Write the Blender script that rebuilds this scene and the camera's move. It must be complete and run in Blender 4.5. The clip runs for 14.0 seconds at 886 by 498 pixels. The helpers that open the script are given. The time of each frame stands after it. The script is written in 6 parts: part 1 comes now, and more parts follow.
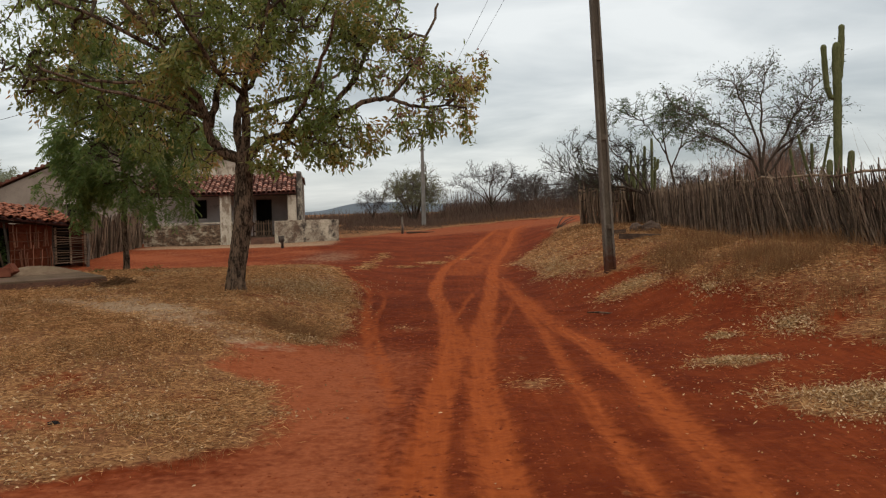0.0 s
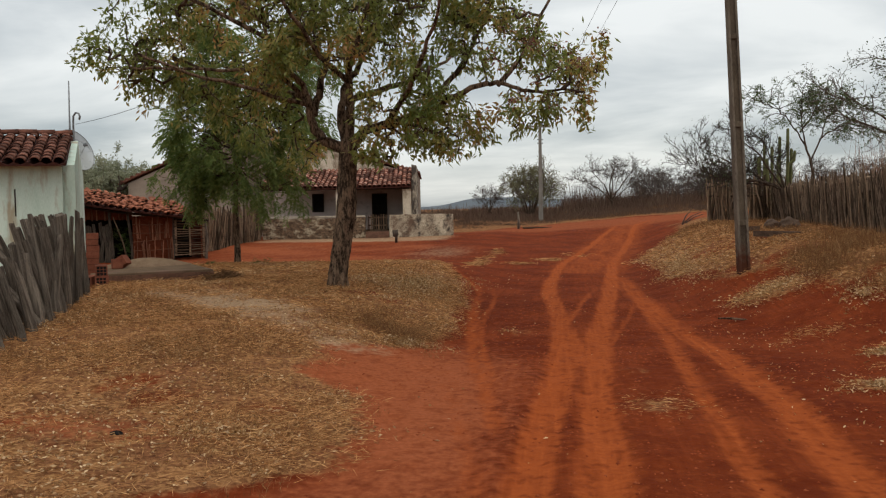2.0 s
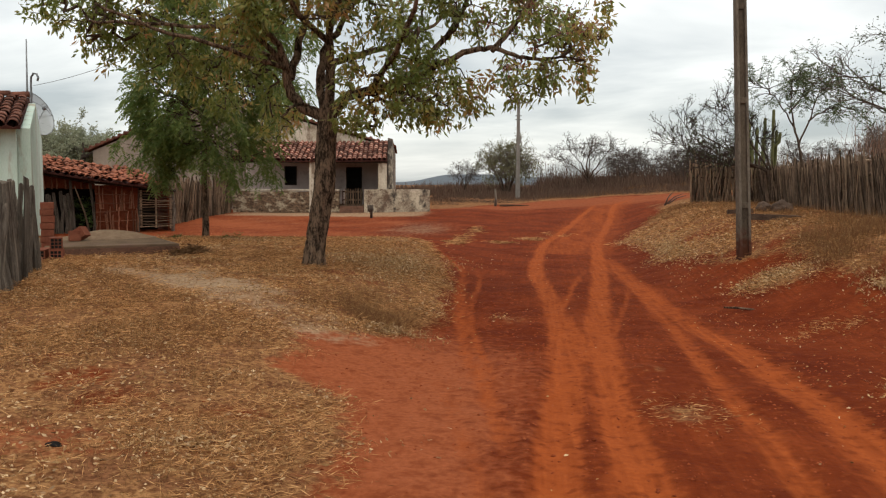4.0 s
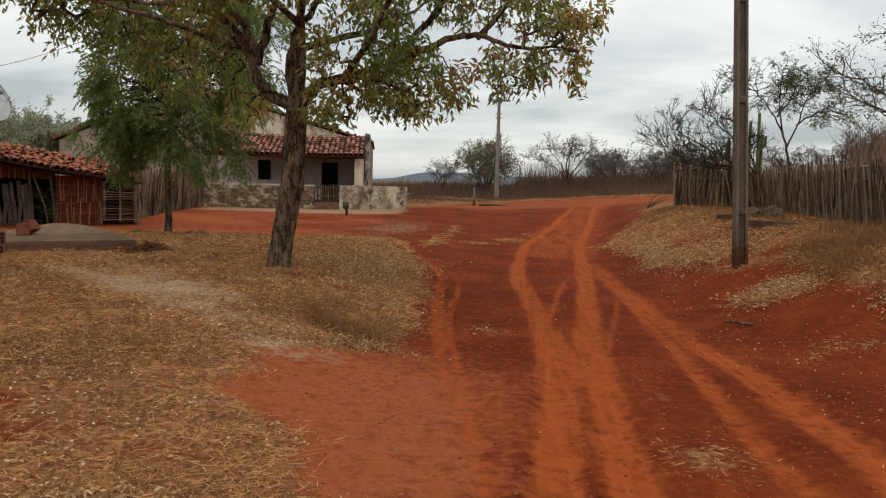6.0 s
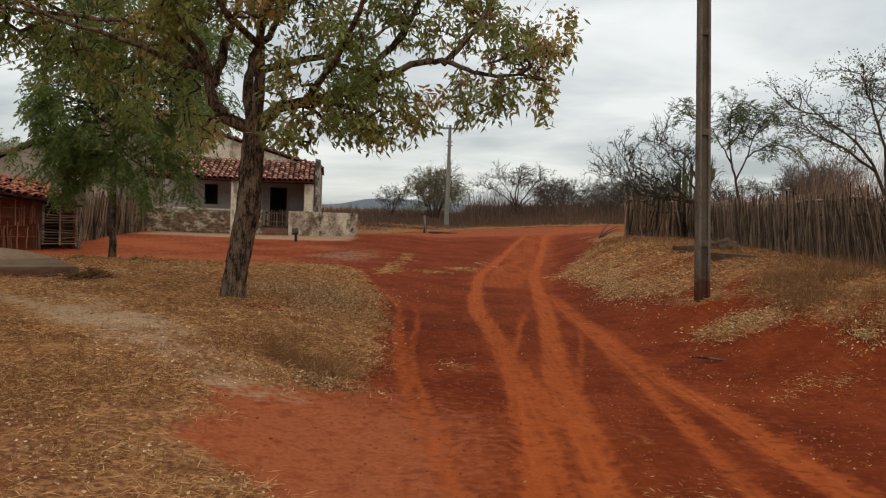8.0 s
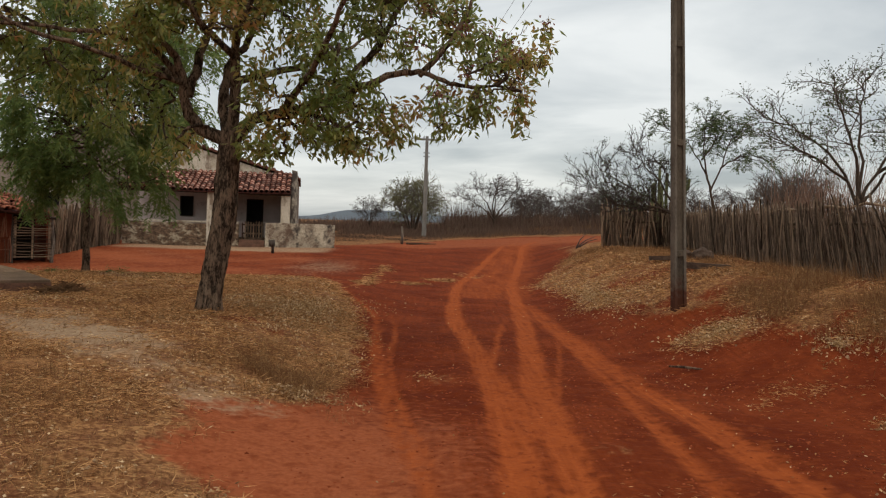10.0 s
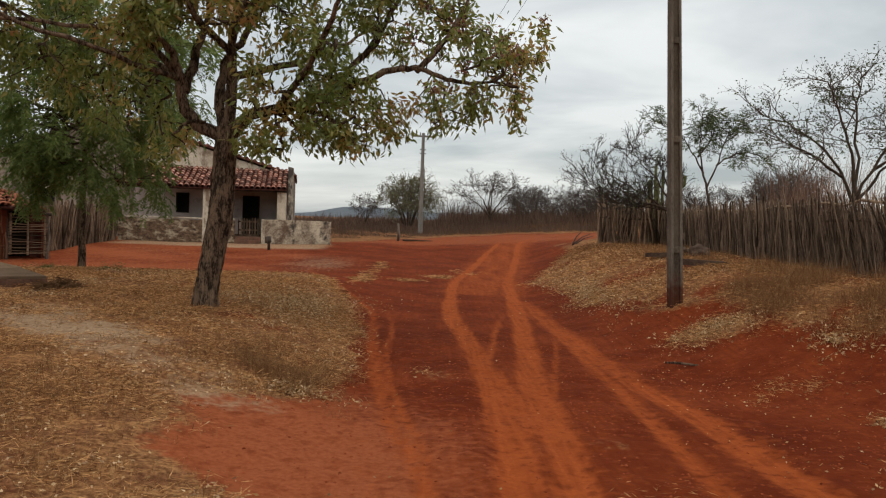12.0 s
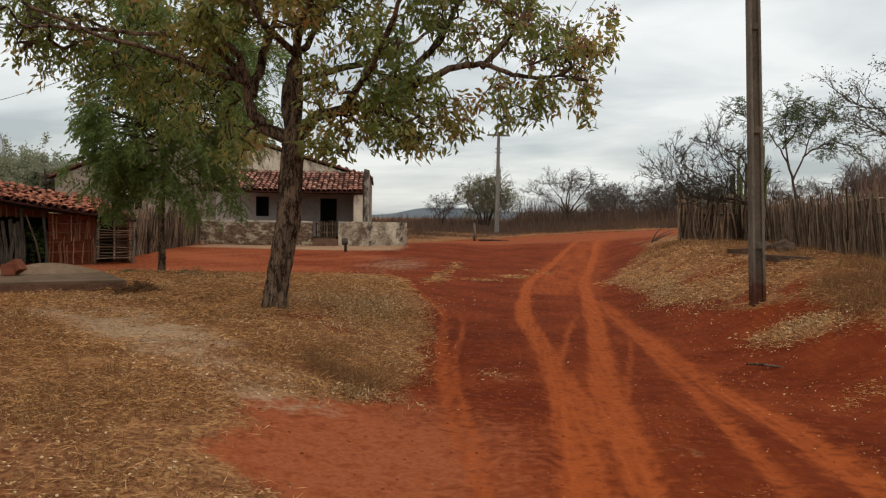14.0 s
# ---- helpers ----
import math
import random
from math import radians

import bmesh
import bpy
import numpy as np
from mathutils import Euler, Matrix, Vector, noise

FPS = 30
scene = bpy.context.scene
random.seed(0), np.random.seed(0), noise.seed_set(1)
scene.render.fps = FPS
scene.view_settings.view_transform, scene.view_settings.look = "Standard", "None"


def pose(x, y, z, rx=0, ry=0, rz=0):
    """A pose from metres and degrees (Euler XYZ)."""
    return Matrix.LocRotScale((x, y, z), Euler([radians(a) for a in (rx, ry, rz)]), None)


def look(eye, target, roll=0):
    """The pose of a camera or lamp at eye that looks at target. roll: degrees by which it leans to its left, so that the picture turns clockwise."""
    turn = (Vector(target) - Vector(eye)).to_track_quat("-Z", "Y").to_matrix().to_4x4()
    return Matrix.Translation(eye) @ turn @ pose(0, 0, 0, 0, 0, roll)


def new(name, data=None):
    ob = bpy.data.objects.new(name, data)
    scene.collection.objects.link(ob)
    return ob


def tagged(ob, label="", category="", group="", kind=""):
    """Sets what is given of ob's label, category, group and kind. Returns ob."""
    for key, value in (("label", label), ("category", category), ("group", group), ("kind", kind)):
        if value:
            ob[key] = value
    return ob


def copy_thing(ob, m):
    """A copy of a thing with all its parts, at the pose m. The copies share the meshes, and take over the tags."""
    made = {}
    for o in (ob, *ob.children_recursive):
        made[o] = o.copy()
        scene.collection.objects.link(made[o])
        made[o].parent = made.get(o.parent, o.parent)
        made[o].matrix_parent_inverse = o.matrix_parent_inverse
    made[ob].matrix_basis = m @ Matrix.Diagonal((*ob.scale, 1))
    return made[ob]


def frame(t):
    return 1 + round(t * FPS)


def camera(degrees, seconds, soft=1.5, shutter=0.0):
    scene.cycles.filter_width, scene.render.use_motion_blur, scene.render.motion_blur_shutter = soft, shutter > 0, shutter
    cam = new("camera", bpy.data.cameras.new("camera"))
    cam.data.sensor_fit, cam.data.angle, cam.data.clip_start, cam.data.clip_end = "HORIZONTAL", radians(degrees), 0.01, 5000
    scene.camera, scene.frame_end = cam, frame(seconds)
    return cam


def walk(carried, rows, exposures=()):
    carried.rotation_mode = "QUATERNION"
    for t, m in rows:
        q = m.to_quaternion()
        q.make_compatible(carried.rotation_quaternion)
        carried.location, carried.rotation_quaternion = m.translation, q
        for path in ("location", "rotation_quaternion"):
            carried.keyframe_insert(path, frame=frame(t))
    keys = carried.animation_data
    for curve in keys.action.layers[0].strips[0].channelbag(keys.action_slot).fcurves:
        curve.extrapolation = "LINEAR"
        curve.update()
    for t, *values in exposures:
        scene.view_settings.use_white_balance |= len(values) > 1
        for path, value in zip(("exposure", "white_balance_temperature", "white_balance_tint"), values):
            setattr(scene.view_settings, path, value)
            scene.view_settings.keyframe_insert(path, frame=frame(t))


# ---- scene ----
cam = camera(55.2, 14.0, 1.2)

PATH = [
    (0, (0.043, 0.544, 1.689), (0.037, 2.542, 1.6), -1.3),
    (0.5, (0.031, 0.843, 1.688), (0.054, 2.84, 1.577), -0.8),
    (1, (0.001, 1.098, 1.706), (0.004, 3.096, 1.602), -0.7),
    (1.5, (0.049, 1.33, 1.674), (-0.088, 3.322, 1.553), -1.0),
    (2, (0.113, 1.548, 1.656), (-0.17, 3.526, 1.561), -1.0),
    (2.5, (0.089, 1.757, 1.627), (-0.138, 3.74, 1.497), -0.2),
    (3, (-0.012, 1.998, 1.657), (-0.184, 3.986, 1.523), 0.2),
    (5.5, (-0.408, 3.237, 1.62), (-0.703, 5.207, 1.44), 0.2),
    (6, (-0.356, 3.478, 1.646), (-0.516, 5.465, 1.49), 1.4),
    (6.5, (-0.422, 3.655, 1.626), (-0.534, 5.648, 1.498), 2.3),
    (7, (-0.538, 3.738, 1.66), (-0.505, 5.734, 1.544), 2.1),
    (7.5, (-0.588, 3.829, 1.666), (-0.615, 5.826, 1.565), 1.9),
    (8, (-0.606, 3.837, 1.666), (-0.641, 5.835, 1.577), 2.2),
    (8.5, (-0.619, 3.848, 1.667), (-0.65, 5.847, 1.592), 2.0),
    (9, (-0.607, 3.863, 1.668), (-0.619, 5.862, 1.606), 1.9),
    (11.5, (-0.6, 3.847, 1.659), (-0.574, 5.845, 1.598), 2.0),
    (12, (-0.61, 3.857, 1.656), (-0.584, 5.856, 1.588), 2.0),
    (12.5, (-0.621, 3.863, 1.657), (-0.597, 5.862, 1.584), 2.1),
    (13, (-0.612, 3.882, 1.654), (-0.585, 5.88, 1.576), 1.8),
    (13.5, (-0.561, 3.94, 1.646), (-0.586, 5.938, 1.556), 1.3),
    (14, (-0.471, 4.063, 1.648), (-0.631, 6.055, 1.575), 1.0),
]
# the exposure drifts as the camera turns: (seconds, stops, kelvin, tint)
EXPOSURE = [
    (0.0, -0.05, 6600, 10), (0.5, 0.08, 6650, 10), (1.0, -0.04, 6650, 10), (1.5, 0.06, 6650, 10), (2.0, -0.02, 6650, 10), (2.5, 0.26, 6750, 10), (3.0, 0.14, 6700, 10),
    (5.0, 0.38, 6850, 10), (5.5, 0.39, 6900, 10), (6.0, 0.06, 6700, 10), (7.0, 0.05, 6700, 10), (8.0, 0.02, 6700, 10), (9.0, -0.05, 6650, 10), (11.5, -0.04, 6650, 10),
    (12.5, -0.04, 6650, 10), (13.5, 0.03, 6650, 10), (14.0, 0.04, 6700, 10)]
walk(cam, [(t, look(e, g, r)) for t, e, g, r in PATH], EXPOSURE)

# ---- world and light: an overcast noon ----
SUN_EL, SUN_AZ = 62, 150
world = bpy.data.worlds.new("overcast_sky")
world.use_nodes = True
scene.world = world
wt = world.node_tree
wt.nodes.clear()


def wnode(kind, **values):
    n = wt.nodes.new(kind)
    for k, v in values.items():
        n.inputs[k].default_value = v
    return n


w_out = wnode("ShaderNodeOutputWorld")
w_sky = wt.nodes.new("ShaderNodeTexSky")
w_sky.sky_type = "NISHITA"
w_sky.sun_disc = False
w_sky.sun_elevation, w_sky.sun_rotation = radians(SUN_EL), radians(SUN_AZ)
w_sky_bg = wnode("ShaderNodeBackground", Strength=0.02)
wt.links.new(w_sky.outputs[0], w_sky_bg.inputs[0])
w_co = wnode("ShaderNodeTexCoord")
w_sep = wnode("ShaderNodeSeparateXYZ")
wt.links.new(w_co.outputs["Generated"], w_sep.inputs[0])
# cloud deck: the direction laid on a plane overhead, so that clouds flatten towards the horizon
w_up = wt.nodes.new("ShaderNodeMath")
w_up.operation = "ADD"
w_up.inputs[1].default_value = 0.16
w_abs = wt.nodes.new("ShaderNodeMath")
w_abs.operation = "ABSOLUTE"
wt.links.new(w_sep.outputs[2], w_abs.inputs[0])
wt.links.new(w_abs.outputs[0], w_up.inputs[0])
w_div = wt.nodes.new("ShaderNodeVectorMath")
w_div.operation = "DIVIDE"
w_cmb = wt.nodes.new("ShaderNodeCombineXYZ")
for k in range(3):
    wt.links.new(w_up.outputs[0], w_cmb.inputs[k])
wt.links.new(w_co.outputs["Generated"], w_div.inputs[0])
wt.links.new(w_cmb.outputs[0], w_div.inputs[1])
w_noise = wnode("ShaderNodeTexNoise", Scale=1.1, Detail=6.0, Roughness=0.52, Distortion=0.3)
w_map = wt.nodes.new("ShaderNodeMapping")
w_map.inputs["Scale"].default_value = (0.75, 1.0, 0.6)
w_map.inputs["Location"].default_value = (3.2, 1.7, 0.4)
wt.links.new(w_div.outputs[0], w_map.inputs[0])
wt.links.new(w_map.outputs[0], w_noise.inputs["Vector"])
w_ramp = wt.nodes.new("ShaderNodeValToRGB")
w_ramp.color_ramp.elements[0].position = 0.34
w_ramp.color_ramp.elements[0].color = (0.47, 0.52, 0.545, 1)
w_ramp.color_ramp.elements[1].position = 0.62
w_ramp.color_ramp.elements[1].color = (0.935, 0.965, 0.955, 1)
wt.links.new(w_noise.outputs["Fac"], w_ramp.inputs[0])
# overcast sky: brighter towards the zenith
w_grad = wt.nodes.new("ShaderNodeMapRange")
w_grad.inputs["From Min"].default_value = -0.02
w_grad.inputs["From Max"].default_value = 0.95
w_grad.inputs["To Min"].default_value = 0.72
w_grad.inputs["To Max"].default_value = 1.35
wt.links.new(w_sep.outputs[2], w_grad.inputs["Value"])
w_cloud = wt.nodes.new("ShaderNodeBackground")
wt.links.new(w_ramp.outputs[0], w_cloud.inputs[0])
wt.links.new(w_grad.outputs[0], w_cloud.inputs[1])
w_add = wnode("ShaderNodeAddShader")
wt.links.new(w_sky_bg.outputs[0], w_add.inputs[0])
wt.links.new(w_cloud.outputs[0], w_add.inputs[1])
wt.links.new(w_add.outputs[0], w_out.inputs[0])

sun = new("sun", bpy.data.lights.new("sun", "SUN"))
sun.data.energy, sun.data.angle, sun.data.color = 0.55, radians(25), (1.0, 0.95, 0.86)
sun.matrix_world = pose(0, 0, 30, 90 - SUN_EL, 0, 180 - SUN_AZ)

scene.view_settings.exposure = 0.0


# ---- materials ----
def material(name, dark, light, scale=6.0, rough=0.9, bump=0.3, fine=60.0, stretch=(1, 1, 1), third=None, third_at=0.62,
             third_scale=1.2, metal=0.0, island=0.0, piece=0.0, bump_dist=0.02, spec=0.08, sharp=0.14):
    """A surface of two colours in noise at two scales, a third in blotches, and relief."""
    m = bpy.data.materials.new(name)
    m.use_nodes = True
    nt = m.node_tree
    bs = nt.nodes["Principled BSDF"]
    bs.inputs["Roughness"].default_value = rough
    bs.inputs["Metallic"].default_value = metal
    bs.inputs["Specular IOR Level"].default_value = spec
    co = nt.nodes.new("ShaderNodeTexCoord")
    mp = nt.nodes.new("ShaderNodeMapping")
    mp.inputs["Scale"].default_value = stretch
    nt.links.new(co.outputs["Object"], mp.inputs[0])

    def tex(s, detail=5.0, r=0.6):
        n = nt.nodes.new("ShaderNodeTexNoise")
        n.inputs["Scale"].default_value = s
        n.inputs["Detail"].default_value = detail
        n.inputs["Roughness"].default_value = r
        nt.links.new(mp.outputs[0], n.inputs["Vector"])
        return n

    a, b = tex(scale), tex(fine, 3.0)
    mixn = nt.nodes.new("ShaderNodeMath")
    mixn.operation = "MULTIPLY_ADD"
    mixn.inputs[1].default_value = 0.4
    nt.links.new(b.outputs["Fac"], mixn.inputs[0])
    sc = nt.nodes.new("ShaderNodeMath")
    sc.operation = "MULTIPLY"
    sc.inputs[1].default_value = 0.6
    nt.links.new(a.outputs["Fac"], sc.inputs[0])
    nt.links.new(sc.outputs[0], mixn.inputs[2])
    ramp = nt.nodes.new("ShaderNodeValToRGB")
    ramp.color_ramp.elements[0].position, ramp.color_ramp.elements[1].position = 0.5 - sharp, 0.5 + sharp
    ramp.color_ramp.elements[0].color, ramp.color_ramp.elements[1].color = (*dark, 1), (*light, 1)
    nt.links.new(mixn.outputs[0], ramp.inputs[0])
    col = ramp.outputs[0]
    if third:
        c = tex(third_scale, 6.0, 0.65)
        r3 = nt.nodes.new("ShaderNodeMapRange")
        r3.inputs["From Min"].default_value, r3.inputs["From Max"].default_value = third_at - 0.06, third_at + 0.06
        nt.links.new(c.outputs["Fac"], r3.inputs["Value"])
        mx = nt.nodes.new("ShaderNodeMixRGB")
        nt.links.new(r3.outputs[0], mx.inputs[0])
        nt.links.new(col, mx.inputs[1])
        mx.inputs[2].default_value = (*third, 1)
        col = mx.outputs[0]
    if island or piece:
        if island:
            rnd = nt.nodes.new("ShaderNodeNewGeometry").outputs["Random Per Island"]
        else:
            rnd = nt.nodes.new("ShaderNodeObjectInfo").outputs["Random"]
        k = island or piece
        rr = nt.nodes.new("ShaderNodeMapRange")
        rr.inputs["To Min"].default_value, rr.inputs["To Max"].default_value = 1 - k, 1 + k
        nt.links.new(rnd, rr.inputs["Value"])
        hs = nt.nodes.new("ShaderNodeHueSaturation")
        nt.links.new(rr.outputs[0], hs.inputs["Value"])
        nt.links.new(col, hs.inputs["Color"])
        col = hs.outputs[0]
    nt.links.new(col, bs.inputs["Base Color"])
    bp = nt.nodes.new("ShaderNodeBump")
    bp.inputs["Strength"].default_value, bp.inputs["Distance"].default_value = bump, bump_dist
    nt.links.new(mixn.outputs[0], bp.inputs["Height"])
    nt.links.new(bp.outputs[0], bs.inputs["Normal"])
    return m


def leaf_material(name, colours, through_light=0.25, rough=0.6, clump=0.0, spec=0.3):
    """Leaves whose colour goes through a ramp at random from leaf to leaf, thin enough to let some light through."""
    m = bpy.data.materials.new(name)
    m.use_nodes = True
    nt = m.node_tree
    bs = nt.nodes["Principled BSDF"]
    bs.inputs["Roughness"].default_value = rough
    bs.inputs["Specular IOR Level"].default_value = spec
    g = nt.nodes.new("ShaderNodeNewGeometry")
    ramp = nt.nodes.new("ShaderNodeValToRGB")
    e = ramp.color_ramp.elements
    for i, c in enumerate(colours):
        el = e[i] if i < 2 else e.new(0.5)
        el.color = (*c, 1)
    for i, el in enumerate(e):
        el.position = i / (len(colours) - 1)
    for i, c in enumerate(colours):
        e[i].color = (*c, 1)
    fac = g.outputs["Random Per Island"]
    if clump:
        co = nt.nodes.new("ShaderNodeTexCoord")
        ns = nt.nodes.new("ShaderNodeTexNoise")
        ns.inputs["Scale"].default_value, ns.inputs["Detail"].default_value = clump, 2.0
        nt.links.new(co.outputs["Object"], ns.inputs["Vector"])
        st = nt.nodes.new("ShaderNodeMapRange")
        st.inputs["From Min"].default_value, st.inputs["From Max"].default_value = 0.3, 0.7
        st.inputs["To Min"].default_value, st.inputs["To Max"].default_value = -0.1, 0.75
        nt.links.new(ns.outputs["Fac"], st.inputs["Value"])
        ad = nt.nodes.new("ShaderNodeMath")
        ad.operation = "MULTIPLY_ADD"
        ad.inputs[1].default_value = 0.45
        nt.links.new(fac, ad.inputs[0])
        nt.links.new(st.outputs[0], ad.inputs[2])
        fac = ad.outputs[0]
    nt.links.new(fac, ramp.inputs[0])
    nt.links.new(ramp.outputs[0], bs.inputs["Base Color"])
    tr = nt.nodes.new("ShaderNodeBsdfTranslucent")
    nt.links.new(ramp.outputs[0], tr.inputs[0])
    mix = nt.nodes.new("ShaderNodeMixShader")
    mix.inputs[0].default_value = through_light
    nt.links.new(bs.outputs[0], mix.inputs[1])
    nt.links.new(tr.outputs[0], mix.inputs[2])
    nt.links.new(mix.outputs[0], nt.nodes["Material Output"].inputs[0])
    return m


M_BARK = material("bark", (0.03, 0.019, 0.012), (0.205, 0.132, 0.085), 13, 0.95, 1.0, 60, (1, 1, 0.32), (0.19, 0.125, 0.078), 0.64, 9, bump_dist=0.08, sharp=0.06)
M_BARK_THIN = material("thin_bark", (0.045, 0.03, 0.021), (0.12, 0.083, 0.058), 9, 0.95, 0.4, 50, (1, 1, 0.4))
M_TWIG = material("grey_twigs", (0.08, 0.062, 0.052), (0.19, 0.15, 0.125), 4, 0.95, 0.2, 30)
M_TWIG_DARK = material("dark_twigs", (0.032, 0.024, 0.02), (0.085, 0.064, 0.052), 4, 0.95, 0.2, 30)
M_STAKE = material("weathered_stakes", (0.055, 0.034, 0.023), (0.30, 0.205, 0.13), 5, 0.95, 0.6, 45, (1, 1, 0.12), (0.05, 0.028, 0.02), 0.58, 2.5, piece=0.75)
M_STICKS = material("fence_sticks", (0.058, 0.036, 0.025), (0.24, 0.165, 0.112), 5, 0.95, 0.5, 45, (1, 1, 0.12), island=0.65)
M_LOG = material("grey_logs", (0.055, 0.043, 0.034), (0.22, 0.175, 0.135), 5, 0.95, 0.9, 40, (1, 1, 0.1), (0.045, 0.032, 0.025), 0.58, 2, piece=0.35)
M_POLE = material("pole_concrete", (0.058, 0.043, 0.03), (0.155, 0.118, 0.083), 5, 0.9, 0.35, 60, (1, 1, 0.35), (0.075, 0.06, 0.05), 0.58, 1.3)


def soil_foot(m, top):
    """Red earth splashed up the foot of an upright thing whose own base is at z = 0, fading out at about the given height."""
    nt = m.node_tree
    bs = nt.nodes["Principled BSDF"]
    old = bs.inputs["Base Color"].links[0].from_socket
    co = nt.nodes.new("ShaderNodeTexCoord")
    sep = nt.nodes.new("ShaderNodeSeparateXYZ")
    nt.links.new(co.outputs["Object"], sep.inputs[0])
    ns = nt.nodes.new("ShaderNodeTexNoise")
    ns.inputs["Scale"].default_value, ns.inputs["Detail"].default_value = 9.0, 5.0
    nt.links.new(co.outputs["Object"], ns.inputs["Vector"])
    ad = nt.nodes.new("ShaderNodeMath")
    ad.operation = "MULTIPLY_ADD"
    ad.inputs[1].default_value = -0.9
    nt.links.new(ns.outputs["Fac"], ad.inputs[0])
    nt.links.new(sep.outputs["Z"], ad.inputs[2])
    mr = nt.nodes.new("ShaderNodeMapRange")
    mr.interpolation_type = "SMOOTHSTEP"
    mr.inputs["From Min"].default_value, mr.inputs["From Max"].default_value = top - 0.75, top - 0.35
    mr.inputs["To Min"].default_value, mr.inputs["To Max"].default_value = 0.85, 0.0
    nt.links.new(ad.outputs[0], mr.inputs["Value"])
    mx = nt.nodes.new("ShaderNodeMixRGB")
    mx.inputs[2].default_value = (0.075, 0.02, 0.009, 1)
    nt.links.new(mr.outputs[0], mx.inputs[0])
    nt.links.new(old, mx.inputs[1])
    nt.links.new(mx.outputs[0], bs.inputs["Base Color"])


M_POLE_EDGE = material("pole_flanges", (0.085, 0.066, 0.05), (0.22, 0.178, 0.135), 5, 0.9, 0.35, 60, (1, 1, 0.35), (0.1, 0.075, 0.055), 0.56, 1.1)
soil_foot(M_POLE, 0.55)
soil_foot(M_POLE_EDGE, 0.55)
M_WOOD_RED = material("red_poles", (0.09, 0.03, 0.017), (0.33, 0.15, 0.085), 6, 0.95, 0.5, 40, (1, 1, 0.15), piece=0.55)
M_MUD = material("red_mud", (0.085, 0.021, 0.010), (0.19, 0.052, 0.024), 6, 0.97, 0.8, 45, (1, 1, 1), (0.09, 0.03, 0.02), 0.6, 3, bump_dist=0.04)
M_TILE = material("clay_tile", (0.085, 0.026, 0.018), (0.30, 0.10, 0.062), 9, 0.9, 0.4, 70, (1, 1, 1), (0.46, 0.32, 0.25), 0.59, 6, piece=0.7)
M_TILE_OLD = material("old_clay_tile", (0.06, 0.028, 0.022), (0.22, 0.085, 0.055), 9, 0.92, 0.4, 70, (1, 1, 1), (0.30, 0.20, 0.15), 0.66, 5, piece=0.45)
M_TILE_BED = material("tile_channels", (0.03, 0.014, 0.012), (0.10, 0.035, 0.025), 9, 0.95, 0.4, 60)
M_TILE_SHED = material("shed_tile", (0.16, 0.048, 0.028), (0.40, 0.15, 0.085), 8, 0.92, 0.4, 60, (1, 1, 1), (0.10, 0.04, 0.03), 0.6, 3, piece=0.35)
M_WHITE = material("mint_limewash", (0.46, 0.57, 0.47), (0.66, 0.74, 0.65), 1.3, 0.9, 0.2, 40, (1.6, 1.6, 0.35), (0.40, 0.34, 0.24), 0.58, 1.6)
M_PLASTER = material("veranda_plaster", (0.50, 0.41, 0.36), (0.66, 0.555, 0.50), 2.0, 0.9, 0.2, 40, (1, 1, 1), (0.33, 0.25, 0.20), 0.66, 1.2)
M_GABLE = material("stained_gable_plaster", (0.20, 0.155, 0.12), (0.36, 0.29, 0.23), 1.0, 0.95, 0.35, 30, (1, 1, 1), (0.14, 0.10, 0.08), 0.6, 0.7)
M_LOWWALL = material("peeling_limewash", (0.15, 0.095, 0.065), (0.62, 0.52, 0.38), 1.9, 0.95, 0.6, 30, (1, 1, 0.8), (0.07, 0.056, 0.046), 0.58, 2.6, sharp=0.1)
M_LOWBROWN = material("bare_stone_wall", (0.06, 0.038, 0.025), (0.22, 0.14, 0.088), 5.0, 0.95, 0.8, 30, (1, 1, 1.6), (0.44, 0.36, 0.25), 0.58, 2.4, sharp=0.09)
M_WING = material("stained_limewash", (0.30, 0.25, 0.19), (0.66, 0.58, 0.45), 1.6, 0.95, 0.3, 25, (1, 1, 0.5), (0.08, 0.065, 0.055), 0.5, 1.6)
M_PILLAR = material("cream_limewash", (0.44, 0.36, 0.26), (0.70, 0.61, 0.48), 2.2, 0.95, 0.3, 25, (1, 1, 0.5), (0.25, 0.18, 0.125), 0.55, 2.6)
M_STEP = material("worn_brick_steps", (0.1, 0.05, 0.033), (0.22, 0.115, 0.075), 4, 0.95, 0.5, 40)
M_CONCRETE = material("dusty_concrete", (0.1, 0.062, 0.037), (0.18, 0.115, 0.07), 2.5, 0.95, 0.3, 60, (1, 1, 1), (0.17, 0.10, 0.07), 0.6, 1.5)
M_SAND = material("sand", (0.15, 0.095, 0.058), (0.235, 0.155, 0.097), 8, 1.0, 0.4, 120)
M_BRICK = material("hollow_brick", (0.14, 0.042, 0.024), (0.27, 0.095, 0.055), 6, 0.95, 0.4, 60, piece=0.2)
# shade of insides and holes put into colour; also the lump's own black
M_DARK = material("black_for_shade_and_lump", (0.01, 0.009, 0.008), (0.02, 0.018, 0.016), 3, 1.0, 0.1, 20)
M_DARKWOOD = material("dark_wood", (0.022, 0.016, 0.013), (0.06, 0.045, 0.035), 5, 0.85, 0.4, 40, (1, 1, 0.15))
M_METAL = material("grey_metal", (0.16, 0.16, 0.16), (0.30, 0.30, 0.30), 8, 0.55, 0.15, 60, metal=0.7)
